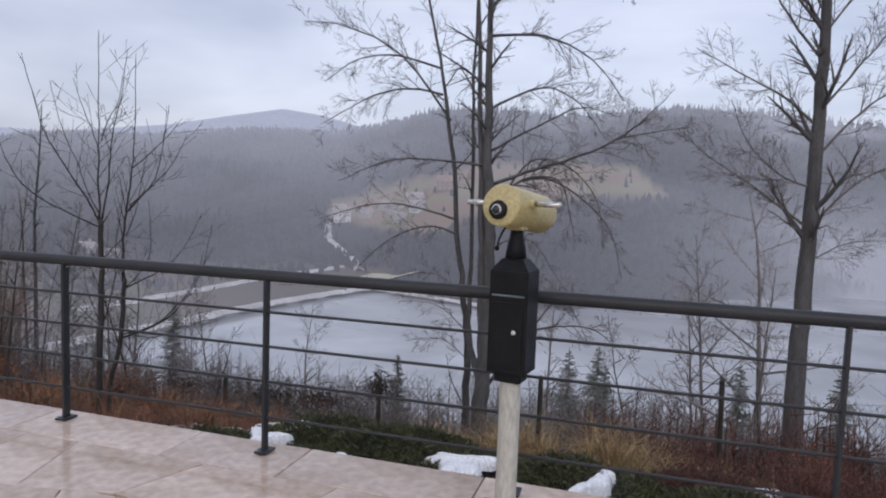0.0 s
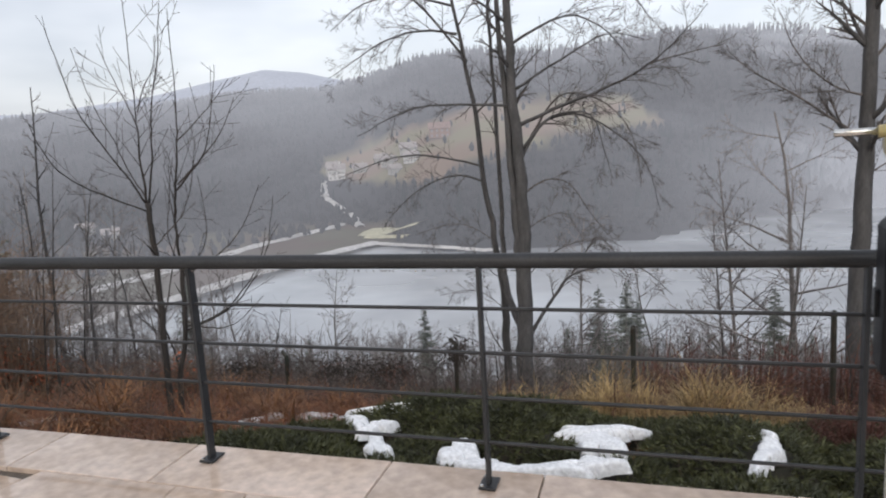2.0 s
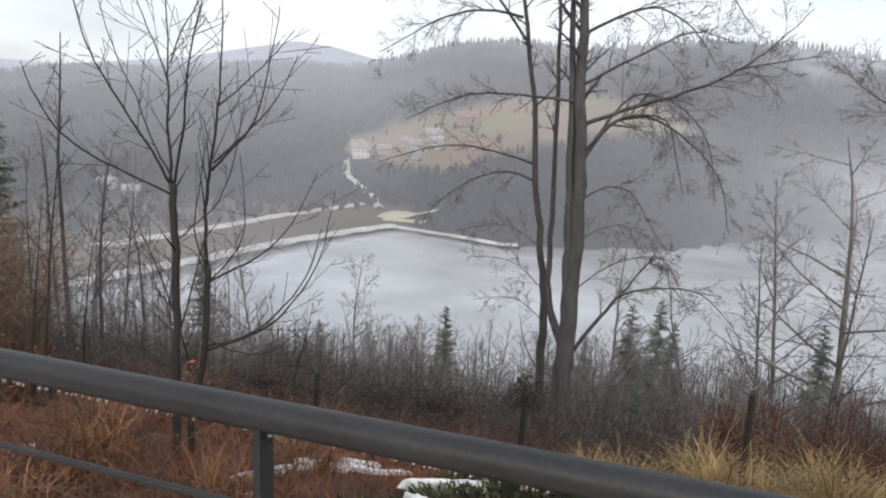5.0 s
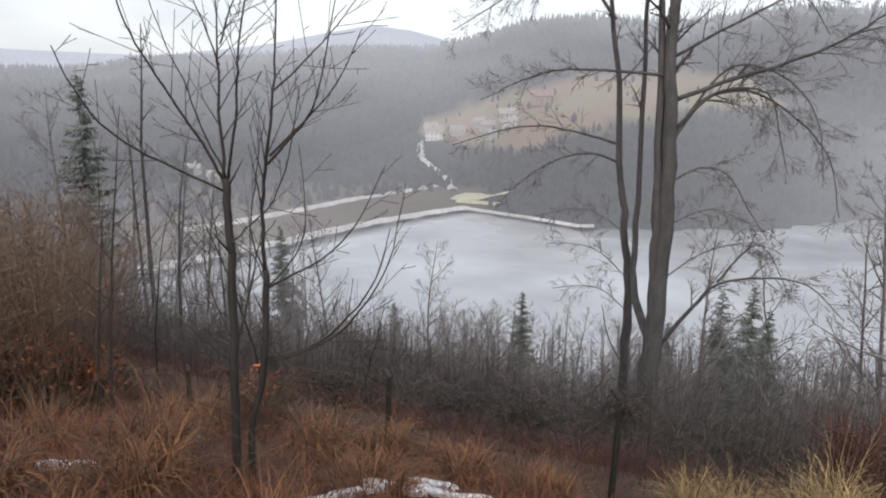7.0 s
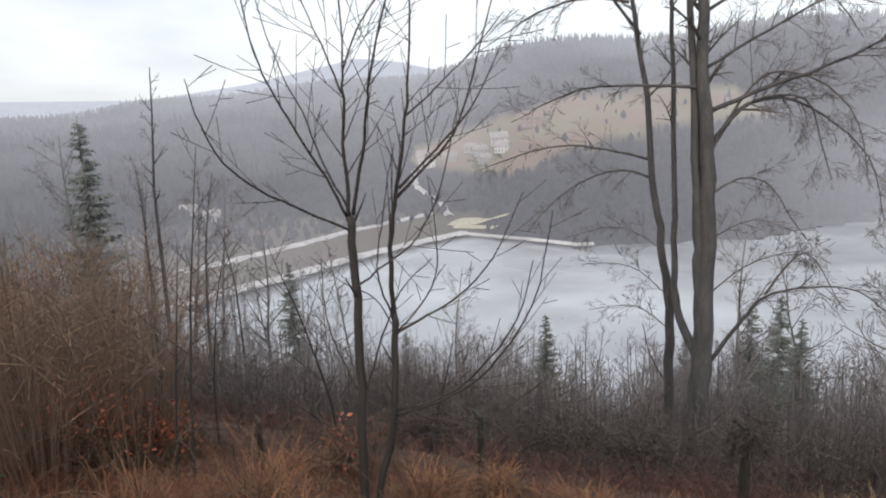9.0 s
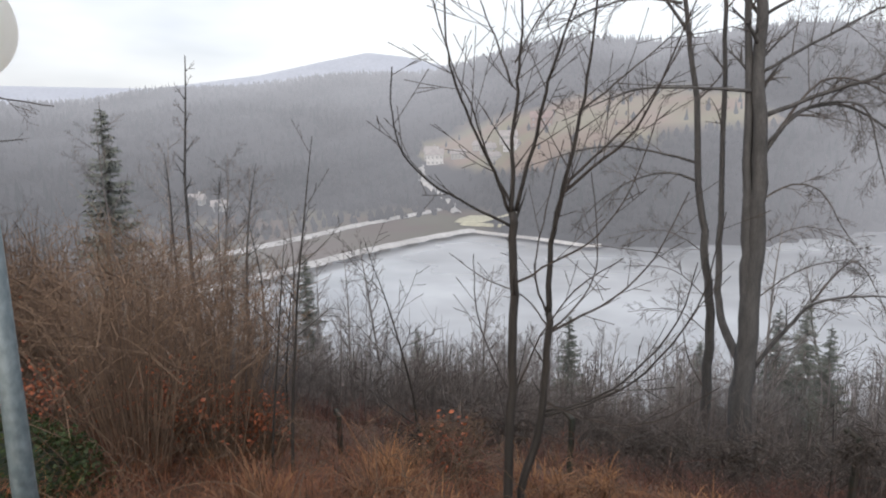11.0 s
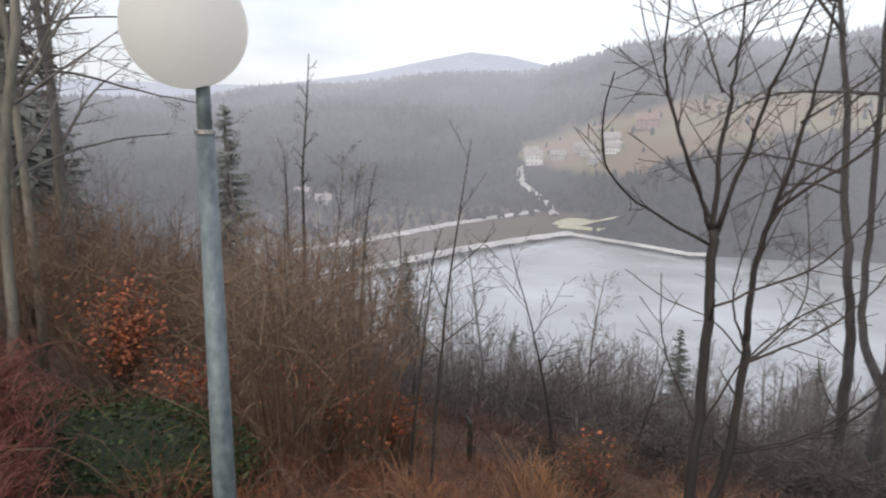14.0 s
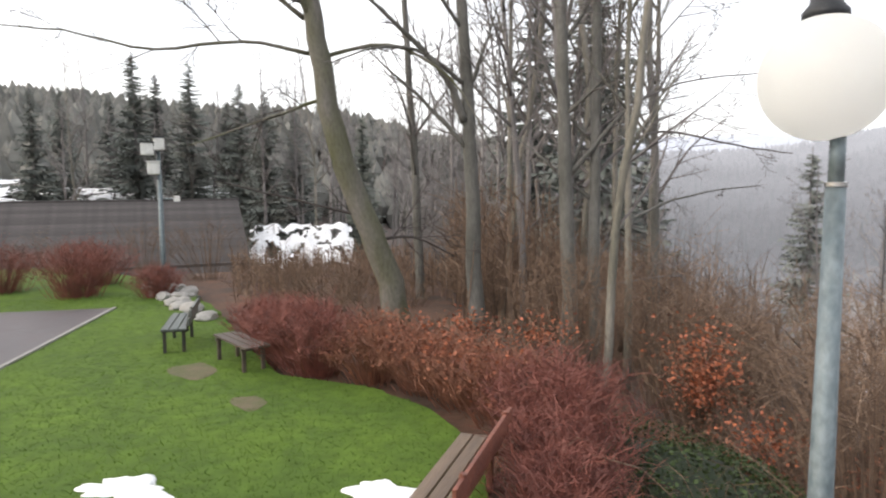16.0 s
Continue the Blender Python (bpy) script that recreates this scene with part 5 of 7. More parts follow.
def make_big_tree():
    rng = random.Random(22)
    base = Vector((-0.2, 24.8, land_z(-0.2, 24.8)))
    g = [Geo(), Geo()]

    def s(r0, depth, *xz, r1=0.010, twigs=9, ln=1.6, from_=0.2, up=0.3, back=0.0, swing=1.3):
        if r0 <= 0.10:
            r0, twigs = r0 * 0.74, int(twigs * 1.6)
        stem(g, rng, DROOP, base, r0, r1, twigs, ln, depth, *xz, up=up, from_=from_, back=back, swing=swing)

    low = base.z - 0.5
    s(0.40, 0, (-0.10, low), (-0.16, -6.9), (-0.16, -4.98), (-0.08, -1.72), (-0.14, 0.80), (-0.26, 3.23), (-0.33, 6.0), (-0.36, 8.6), (-0.3, 13.0), r1=0.06, twigs=12, ln=3.0, from_=0.6)
    s(0.20, 0.3, (-0.16, -4.6), (-0.27, -2.6), (-0.33, -0.87), (-0.47, 2.43), (-0.62, 5.57), (-0.8, 9.5), (-0.7, 12.5), r1=0.04, twigs=9, ln=2.4, from_=0.5)
    s(0.19, 0, (-0.80, low - 1.2), (-0.76, -6.74), (-0.80, -4.16), (-1.02, -2.05), (-1.32, 0.00), (-1.54, 2.54), (-1.84, 4.65), (-2.23, 6.86), (-2.83, 9.71), (-3.16, 13.00), r1=0.03, twigs=10, ln=2.2, from_=0.55, back=2.0)
    s(0.15, 2.0, (-0.25, -5.3), (-0.62, -4.1), (-0.74, -3.2), (-0.74, -1.1), (-0.80, 2.5), (-0.90, 6.0), (-0.85, 9.0), (-0.95, 13.0), r1=0.03, twigs=8, ln=2.0, from_=0.5, swing=0.4)
    s(0.10, -0.6, (0.10, -5.2), (0.89, -3.98), (1.53, -3.19), (2.67, -2.92), (3.80, -3.00), (4.82, -3.94), ln=1.4)
    s(0.05, 0.4, (1.53, -3.19), (2.31, -2.15), (2.88, -2.24), (3.67, -3.61), ln=1.1)
    s(0.10, -0.8, (-0.1, 2.0), (1.48, 2.63), (3.01, 3.14), (4.20, 3.72), (5.05, 4.45), (5.9, 5.4), twigs=12)
    s(0.05, 0.5, (4.20, 3.75), (5.5, 4.05), (6.95, 4.31), twigs=6)
    s(0.09, 0.7, (-0.05, 0.9), (0.71, 2.01), (1.81, 2.30), (2.92, 1.80), (4.23, 0.57), (4.81, -1.23), twigs=13)
    s(0.07, -0.6, (0.0, 1.2), (1.02, 2.24), (2.28, 2.21), (2.7, 0.92), (2.9, 0.1), twigs=10)
    s(0.06, -0.3, (0.3, 1.6), (1.3, 2.9), (2.6, 2.7), (3.6, 1.6), (3.9, 0.0), twigs=10)
    s(0.05, 0.6, (0.05, -0.25), (0.77, 0.13), (1.58, -0.05), (2.26, -1.05), (2.95, -1.98), twigs=8, ln=1.2)
    s(0.07, -0.5, (-1.32, 0.06), (-2.23, 0.36), (-3.34, 0.13), (-4.46, -0.61), (-5.22, -1.47), ln=1.2, back=2.0)
    s(0.07, 0.4, (-1.41, 0.66), (-2.78, 1.04), (-4.25, 1.19), (-5.94, 0.81), (-6.89, 0.49), ln=1.3, back=2.0)
    s(0.075, -0.4, (-0.4, 2.7), (-2.04, 2.82), (-3.35, 2.82), (-4.52, 2.44), (-5.54, 1.97), ln=1.4)
    s(0.075, 0.5, (-2.06, 5.43), (-3.31, 5.65), (-4.58, 5.43), (-5.66, 4.94), (-6.96, 4.23), twigs=12, back=2.0)
    s(0.08, 0.3, (-1.73, 4.45), (-3.67, 6.86), (-5.90, 7.96), (-7.66, 8.18), twigs=12, back=2.0)
    s(0.07, -0.4, (-2.17, 6.42), (-3.87, 6.86), (-5.36, 6.64), (-6.56, 5.76), twigs=11, back=2.0)
    s(0.08, -0.5, (-0.3, 7.2), (1.51, 7.2), (3.2, 6.4), (4.3, 5.0), twigs=13)
    s(0.07, 0.5, (-0.2, 4.7), (1.56, 5.5), (2.9, 5.0), (3.9, 3.8), twigs=12)
    s(0.07, 0.3, (-0.2, 3.2), (1.43, 4.11), (2.93, 4.83), (4.2, 4.6), twigs=11)
    s(0.08, 0.3, (-0.35, 8.2), (1.2, 9.6), (2.9, 9.9), (4.6, 8.9), twigs=13)
    s(0.07, -0.3, (-0.35, 9.8), (1.0, 11.4), (2.4, 12.2), twigs=10)
    s(0.07, -0.3, (-2.72, 9.27), (-4.26, 10.70), (-6.23, 11.03), (-7.77, 10.37), twigs=12, back=2.0)
    s(0.06, 0.3, (-1.02, 9.27), (-2.06, 11.47), (-3.60, 13.00), twigs=9, back=2.0)
    s(0.05, 0, (-0.80, -6.74), (-1.34, -5.74), (-1.60, -4.66), twigs=1, back=2.0)
    s(0.035, 0.5, (0.0, -3.2), (1.0, -2.4), (2.4, -2.0), (3.4, -2.4), ln=1.0)
    s(0.030, -0.5, (-0.86, -3.67), (-2.06, -2.68), (-3.49, -2.57), ln=1.0, back=2.0)
    s(0.030, 0.5, (-0.86, -4.77), (-1.84, -4.11), (-3.27, -4.33), ln=1.0, back=2.0)
    s(0.030, 0.4, (-0.97, -2.24), (-2.28, -1.48), (-3.93, -1.81), ln=1.0, back=2.0)
    s(0.030, -0.5, (-0.05, -1.6), (1.1, -1.0), (2.3, -1.4), ln=1.0)
    return tree_of("large_tree", "large bare tree with several grey trunks and arching boughs", base, g, BARK, TWIG_GREY)


make_big_tree()


def make_right_tree():
    rng = random.Random(23)
    base = Vector((9.16, 21.0, land_z(9.16, 21.0)))
    spec = dict(DROOP, lift=(0, 0.10, 0.02, -0.05))
    g = [Geo(), Geo()]

    def s(r0, depth, *xz, r1=0.009, twigs=9, ln=1.5, from_=0.15):
        if r0 <= 0.06:
            r0, twigs = r0 * 0.75, int(twigs * 1.6)
        stem(g, rng, spec, base, r0, r1, twigs, ln, depth, *xz, from_=from_)

    s(0.36, 0, (9.12, base.z - 0.5), (9.14, -5.7), (9.15, -2.3), (9.18, 0.56), (9.2, 4.3), (9.22, 7.5), (9.3, 13), r1=0.10, twigs=14, ln=2.6, from_=0.5)
    s(0.06, 0.3, (9.1, 5.9), (8.22, 7.0), (7.3, 8.4), (6.3, 9.2))
    s(0.06, -0.4, (9.1, 4.0), (8.07, 4.77), (6.75, 5.38), (5.51, 5.99), twigs=13)
    s(0.06, 0.4, (9.1, 1.0), (7.79, 1.99), (6.35, 2.93), (5.6, 3.6), twigs=13)
    s(0.05, -0.3, (9.1, 2.2), (8.2, 2.5), (7.2, 3.4), (6.6, 4.6), twigs=10)
    s(0.06, 0.3, (9.25, 4.4), (10.2, 5.62), (10.88, 6.42), (11.6, 7.6))
    s(0.06, -0.3, (9.25, 3.1), (10.31, 4.34), (11.2, 5.0), (12.4, 5.4))
    s(0.06, 0.4, (9.2, 1.0), (10.18, 2.07), (11.19, 2.76), (12.6, 3.2))
    s(0.05, -0.5, (9.2, 6.6), (10.2, 8.0), (11.4, 9.0))
    s(0.05, 0.5, (9.1, 7.2), (8.4, 8.6), (7.6, 10.2))
    s(0.04, 0.2, (9.2, 0.0), (10.4, 0.6), (11.8, 0.7))
    return tree_of("tall_tree", "tall straight bare tree with fine spreading branches", base, g, BARK, TWIG_GREY)


make_right_tree()


def make_sapling(x, y, h, r, seed, label="thin leafless sapling among the scrub", spec=SMALL, lean=(0, 0)):
    rng = random.Random(seed)
    g = [Geo(), Geo()]
    grow(g, rng, (0, 0, -0.2), (lean[0], lean[1], 1), h + 0.2, r, 0, spec)
    return tree_of("sapling", label, (x, y, land_z(x, y)), g, BARK_DARK, TWIG, "saplings")


WHIP = dict(SMALL, kids=(7, 3), bare=(0.35, 0.3), ratio=(0.22, 0.4), wob=0.03)
make_sapling(-8.4, 11.72, 4.0, 0.030, 31, spec=WHIP, lean=(0.01, 0))
make_sapling(-8.75, 11.9, 2.9, 0.025, 32, spec=WHIP, lean=(0.03, 0))
make_sapling(-7.3, 13.8, 3.6, 0.03, 33)
for i, (x, y, h) in enumerate(((2.9, 14.1, 2.2), (5.6, 14.5, 2.6), (-1.4, 15.0, 1.8), (-6.4, 15.5, 2.2), (-9.8, 14.6, 3.6), (-11.2, 15.2, 4.4), (-11.5, 13.6, 3.2), (7.6, 14.6, 2.6))):
    make_sapling(x, y, h, 0.025, 300 + i)


# ---- woods on the slope ----
def variants(count, spec, h, r, name, label, bark, twig, seed, group):
    out = []
    for i in range(count):
        rng = random.Random(seed + i)
        g = [Geo(), Geo()]
        grow(g, rng, (0, 0, -0.4), (rng.gauss(0, 0.04), rng.gauss(0, 0.04), 1), h + 0.4, r, 0, spec)
        out.append((g, name, label, bark, twig, group))
    return out


def planter(kinds):
    """Gives a function that plants one of the kinds at a place: the first time as new meshes, later as copies."""
    first = {}

    def plant(k, x, y, scale, turn, lift=0.0):
        z = land_z(x, y) + lift
        m = pose(x, y, z, 0, 0, turn) @ Matrix.Diagonal((scale * 0.9, scale * 0.9, scale, 1))
        if k not in first:
            g, name, label, bark, twig, group = kinds[k]
            first[k] = tree_of(name, label, (x, y, z), g, bark, twig, group)
            first[k].matrix_basis = m
            return first[k]
        src = first[k]
        ob = copy_thing(src, Matrix.Identity(4))
        ob.matrix_basis = m
        return ob

    return plant


SLOPE = dict(SLENDER, kids=(20, 7, 3), tip=0.007, bare=(0.3, 0.2, 0.2), ratio=(0.26, 0.45, 0.5))
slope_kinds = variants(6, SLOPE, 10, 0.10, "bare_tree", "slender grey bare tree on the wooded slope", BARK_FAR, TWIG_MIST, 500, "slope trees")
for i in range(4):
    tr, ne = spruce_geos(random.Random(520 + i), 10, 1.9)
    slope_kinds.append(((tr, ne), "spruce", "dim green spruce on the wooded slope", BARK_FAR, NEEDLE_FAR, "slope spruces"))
plant_slope = planter(slope_kinds)
rng = random.Random(77)
made = 0
while made < 170:
    az, d = rng.uniform(-42, 33), 23 + 48 * rng.random() ** 0.8
    x, y = polar(az, d)
    ground = land_z(x, y)
    top_el = rng.uniform(15.5, 22.0) if az > -24 else rng.uniform(9.0, 19.0)
    if 2.5 < az < 5.5 or -2.5 < az < -0.5:
        top_el += 5
    h = 1.65 - math.tan(radians(top_el)) * d - ground
    if h < 2.5 or land_z(x, y) < LAKE_Z + 0.4:
        made += 0.05
        continue
    made += 1
    k = rng.randrange(6) if rng.random() < (0.84 if az > 4 else 0.95) else 6 + rng.randrange(4)
    plant_slope(k, x, y, min(1.7, h / 10), rng.uniform(0, 360))



def lower_wood(count, seed):
    """The closed wood above the shore, past counting."""
    rnd = random.Random(seed)
    geos, made = [Geo(), Geo()], 0
    spec = dict(SLENDER, seg=1.4, kids=(15, 6), bare=(0.3, 0.2), ratio=(0.24, 0.5), tip=0.008)
    while made < count:
        az, d = (rnd.uniform(-30, 40) if rnd.random() < 0.6 else rnd.uniform(4, 40)), rnd.uniform(26, 74)
        x, y = polar(az, d)
        ground = land_z(x, y)
        h = 1.65 - math.tan(radians(rnd.uniform(16.2, 23.0))) * d - ground
        if h < 2.5 or h > 17 or ground < LAKE_Z + 0.4:
            made += 0.02
            continue
        made += 1
        grow(geos, rnd, (x, y, ground - 0.3), (rnd.gauss(0, 0.04), rnd.gauss(0, 0.04), 1), h, 0.011 * h, 0, spec)
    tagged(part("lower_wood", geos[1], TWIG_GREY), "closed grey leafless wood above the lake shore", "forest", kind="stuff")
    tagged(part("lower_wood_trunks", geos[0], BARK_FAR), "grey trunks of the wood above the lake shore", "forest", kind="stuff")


lower_wood(560, 79)

# single trees that stand out against the lake
for az, d, top in ((-22.5, 36, -9.5), (-20, 30, -8.0), (-27, 34, -5.0), (-31.5, 44, -2.0), (-36, 40, 0.2), (-12.5, 30, -10.0), (11.5, 31, -7.5), (25.2, 38, -2.5), (22.5, 42, -7.0), (19, 45, -9.5), (29, 36, -5), (-33.5, 37, -1.0), (-40, 30, 1.5)):
    x, y = polar(az, d)
    h = 1.65 + math.tan(radians(top)) * d - land_z(x, y)
    plant_slope(rng.randrange(6), x, y, h / 10, rng.uniform(0, 360))
for az, d, top in ((-39.2, 63, 2.7), (-52, 36, 5.5)):
    x, y = polar(az, d)
    h = 1.65 + math.tan(radians(top)) * d - land_z(x, y)
    plant_slope(6 + rng.randrange(4), x, y, h / 10, rng.uniform(0, 360))
for az, d, top in ((13.0, 35, -13.5), (15.2, 38, -12.8), (16.5, 34, -14.5), (27.5, 36, -13.0), (34.5, 38, -11.5), (-3.5, 36, -15.0)):
    x, y = polar(az, d)
    h = 1.65 + math.tan(radians(top)) * d - land_z(x, y)
    if h > 2:
        plant_slope(6 + rng.randrange(4), x, y, h / 10, rng.uniform(0, 360))
birch = variants(1, dict(SLENDER, kids=(10, 4, 2), bare=(0.62, 0.3, 0.2), ratio=(0.10, 0.5, 0.5), tip=0.012), 20, 0.2, "bare_tree", "very tall thin bare tree with a small top", BARK, TWIG_GREY, 560, "slope trees")
plant_birch = planter(birch)
for x, y, top, turn in ((-23.4, 33.9, 5.45, 40), (-15.4, 23.9, 0.9, 130), (-21.0, 36.4, -1.9, 250), (-26.5, 37.5, 1.0, 10)):
    plant_birch(0, x, y, (top - land_z(x, y)) / 20, turn)

lake_tree = variants(1, dict(BROAD, tip=0.010), 16, 0.21, "bare_tree", "grey bare tree with drooping boughs above the lake", BARK_FAR, TWIG_MIST, 571, "slope trees")
planter(lake_tree)(0, 15.6, 37.8, (2.4 - land_z(15.6, 37.8)) / 16, 60)

# ---- wood west of the lawn ----
TALL = dict(SLENDER, kids=(16, 7, 3), bare=(0.38, 0.2, 0.2), ratio=(0.26, 0.45, 0.45), tip=0.008, wob=0.04)
wood_kinds = variants(5, TALL, 15, 0.15, "bare_tree", "tall bare tree in the wood beside the lawn", BARK_FAR, TWIG_MIST, 600, "wood beside the lawn")
wood_kinds += variants(2, TALL, 15, 0.13, "bare_tree", "pale smooth-barked bare tree in the wood", BARK_PALE, TWIG_GREY, 620, "wood beside the lawn")
for i in range(3):
    tr, ne = spruce_geos(random.Random(640 + i), 14, 2.4)
    wood_kinds.append(((tr, ne), "spruce", "dark green spruce behind the lawn", BARK, NEEDLE_MID, "spruces behind the lawn"))
for i in range(2):
    tr, ne = spruce_geos(random.Random(650 + i), 14, 3.2)
    wood_kinds.append(((tr, ne), "spruce", "hazy green spruce with broad branches", BARK_FAR, NEEDLE_FAR, "spruces behind the lawn"))
plant_wood = planter(wood_kinds)
rng = random.Random(78)
made = 0
while made < 84:
    az, d = rng.uniform(-104, -42), 15 + 50 * rng.random() ** 0.9
    x, y = polar(az, d)
    s = (x - POST_X) * NX + (y - POST_Y) * NY
    if (x > -46 and s < 3.2) or (az < -80 and d < 48) or az > -47 or (az > -53 and d < 38):
        made += 0.02
        continue
    made += 1
    k = rng.randrange(7)
    plant_wood(k, x, y, rng.uniform(0.65, 1.15) * (0.75 if az > -50 else 1), rng.uniform(0, 360))
for x, y, k, sc in ((-60, 4, 10, 0.95), (-63, 8, 11, 0.95), (-66, 5.5, 10, 0.9), (-61, 11.5, 11, 0.85), (-58, 13, 10, 0.8), (-62, 16, 11, 0.75), (-66, 11, 10, 0.8), (-70, 18, 11, 0.8), (-56, -2, 11, 0.75), (-62, -1, 10, 0.8), (-64, 21, 11, 0.7),
                    (-67, 2, 11, 0.8), (-46, 17, 8, 0.8), (-27.3, 20.6, 10, 1.1), (-33.5, 21.9, 11, 1.2)):
    plant_wood(k, x, y, sc * (1.25 if x < -50 else 1), x * 37 % 360)


def make_leaning_tree():
    rng = random.Random(24)
    base = Vector((-19.3, 9.62, land_z(-19.3, 9.62)))
    g = [Geo(), Geo()]
    spec = dict(DROOP, lift=(0, 0.05, -0.05, -0.1))
    limb(g, rng, [(0.05, 0.1, -0.4), (0, 0, 0), (0, -0.18, 1.0), (0, -0.6, 2.1), (-0.05, -1.23, 3.84), (-0.1, -1.51, 5.4), (-0.1, -1.73, 6.7), (-0.1, -2.2, 9.5)], 0.34, 0.16, 3, spec, 2.5, 0.8, 0.3)
    for pts, r in ((((-0.3, -1.7, 5.7), (-0.6, -3.0, 5.9), (-1.2, -4.6, 5.75), (-1.8, -6.2, 6.1), (-2.4, -7.6, 6.2)), 0.05), (((-0.25, -1.3, 4.9), (-0.8, -2.6, 4.4), (-1.4, -4.0, 3.9)), 0.05),
                   (((-0.35, -1.8, 6.4), (-0.8, -3.0, 7.2), (-1.4, -5.0, 7.4)), 0.06), (((-0.1, -1.9, 7.5), (-0.4, -4.5, 8.0), (-0.8, -7.2, 7.3), (-1.0, -9.0, 6.0)), 0.055), (((-0.1, -1.8, 6.9), (0.6, -4.0, 7.0), (1.4, -6.4, 6.3), (2.0, -8.2, 5.6)), 0.045), (((0, -0.7, 2.4), (-0.3, -2.0, 2.75), (-0.6, -3.6, 3.15)), 0.04), (((0, -0.5, 1.9), (0.2, 0.3, 1.95), (0.3, 1.2, 1.5)), 0.045), (((-0.3, -1.6, 5.6), (0.2, -0.2, 5.9), (0.8, 0.9, 5.2), (1.2, 1.6, 3.9)), 0.055), (((-0.3, -2.0, 7.2), (-0.5, -3.4, 8.6), (-0.8, -5.2, 9.0)), 0.06)):
        limb(g, rng, pts, r, 0.012, 8, spec, 1.5, 0.2, 0.5)
    return tree_of("leaning_tree", "leaning mossy tree with a pale scarred trunk", base, g, BARK_MOSS, TWIG)


make_leaning_tree()


def make_trunk_tree(x, y, h, r, seed, lean, bark, boughs, label, arms=()):
    """A wood tree; arms: long boughs as a radius and points from its foot."""
    rng = random.Random(seed)
    g = [Geo(), Geo()]
    spec = dict(DROOP, lift=(0, 0.06, -0.03, -0.1))
    limb(g, rng, [(0, 0, -0.5), (lean[0] * 0.2, lean[1] * 0.2, h * 0.25), (lean[0] * 0.6, lean[1] * 0.6, h * 0.6), (lean[0], lean[1], h)], r, 0.05, boughs, spec, 3.0, 0.3, 0.4)
    for rad, *pts in arms:
        limb(g, rng, pts, rad, 0.012, 6, spec, 1.0, 0.3, 0.3)
    return tree_of("wood_tree", label, (x, y, land_z(x, y)), g, bark, TWIG_GREY, "trees at the edge of the lawn")


ARCHES = ((0.10, (0, -0.3, 4.4), (0, -0.75, 5.3), (0, -1.6, 6.1), (0, -2.5, 6.8), (0.1, -3.4, 7.6)), (0.06, (0, -0.35, 5.2), (0, -1.2, 5.75), (0, -2.2, 5.8), (0.1, -3.2, 5.4)))
DEAD_BOUGHS = ((0.05, (0, 0.2, 1.6), (0, 0.66, 2.3), (0, 1.63, 3.04), (0, 3.44, 3.48), (0, 5.0, 3.6)), (0.04, (0, 0.3, 4.6), (0, 1.15, 5.07), (0, 2.58, 5.7), (0, 4.9, 6.06)),
               (0.045, (0, 0.25, 3.6), (0, 1.16, 4.38), (0, 2.16, 4.71), (0, 4.2, 4.48), (0, 6.0, 4.33)), (0.03, (0, 0.2, 1.4), (0, 0.74, 1.59), (0, 1.95, 1.72), (0, 3.35, 1.7)))
for q in ((-18.85, 11.3, 15, 0.21, 801, (-0.1, -0.8), BARK_GREY, 10, "dark upright tree with arching boughs by the lawn", ARCHES),
          (-20.4, 12.8, 12, 0.10, 802, (0.9, 1.2), BARK_PALE, 5, "pale slanting stem beside a dark tree"),
          (-22.6, 11.45, 13, 0.14, 803, (-0.2, -0.5), BARK_GREY, 8, "dark tree with ivy beyond the lawn"),
          (-16.75, 12.3, 15, 0.19, 804, (-0.3, -0.5), BARK_GREY, 9, "stout grey tree with long dead lower boughs", DEAD_BOUGHS),
          (-16.6, 12.75, 14, 0.15, 805, (-0.3, 0.1), BARK_GREY, 7, "grey-green tree in a close group"),
          (-14.3, 11.15, 11, 0.075, 806, (0.4, 1.1), BARK_PALE, 6, "thin pale tree leaning out of the red brush"),
          (-18.6, 14.4, 13, 0.12, 807, (-0.5, -0.6), BARK_PALE, 5, "thin pale tree in a close group"),
          (-20.8, 15.4, 13, 0.12, 808, (0.2, 0.4), BARK_PALE, 5, "thin pale straight tree in the wood"),
          (-18.0, 15.6, 13, 0.13, 809, (-0.3, -0.4), BARK_GREY, 6, "dull grey tree standing deeper in the wood"),
          (-22.5, 16.0, 14, 0.15, 810, (0.3, -0.3), BARK_GREY, 7, "dull grey tree standing deeper in the wood")):
    make_trunk_tree(*q)


# ---- shrubs ----
def red_bush(x, y, r, h, seed, mat=TWIG_RED, label="dense bush of red-brown bare twigs", count=230, leaves=0, name="red_bush"):
    rng = random.Random(seed)
    ob = thing(name, label, "shrub", (x, y, land_z(x, y) + 0.02), "bushes round the lawn")
    g = Geo()
    twig_bush(g, rng, count, r, h, 0.007)
    tagged(part("twig_mass", g, mat, ob), kind="stuff")
    if leaves:
        lv = Geo()
        leaf_cloud(lv, rng, leaves, (0, 0, h * 0.6), (r * 0.8, r * 0.8, h * 0.45), 0.065, 0.1)
        tagged(part("leaves", lv, LEAF_RUST, ob, "withered rust-orange leaves"), kind="stuff")
    return ob


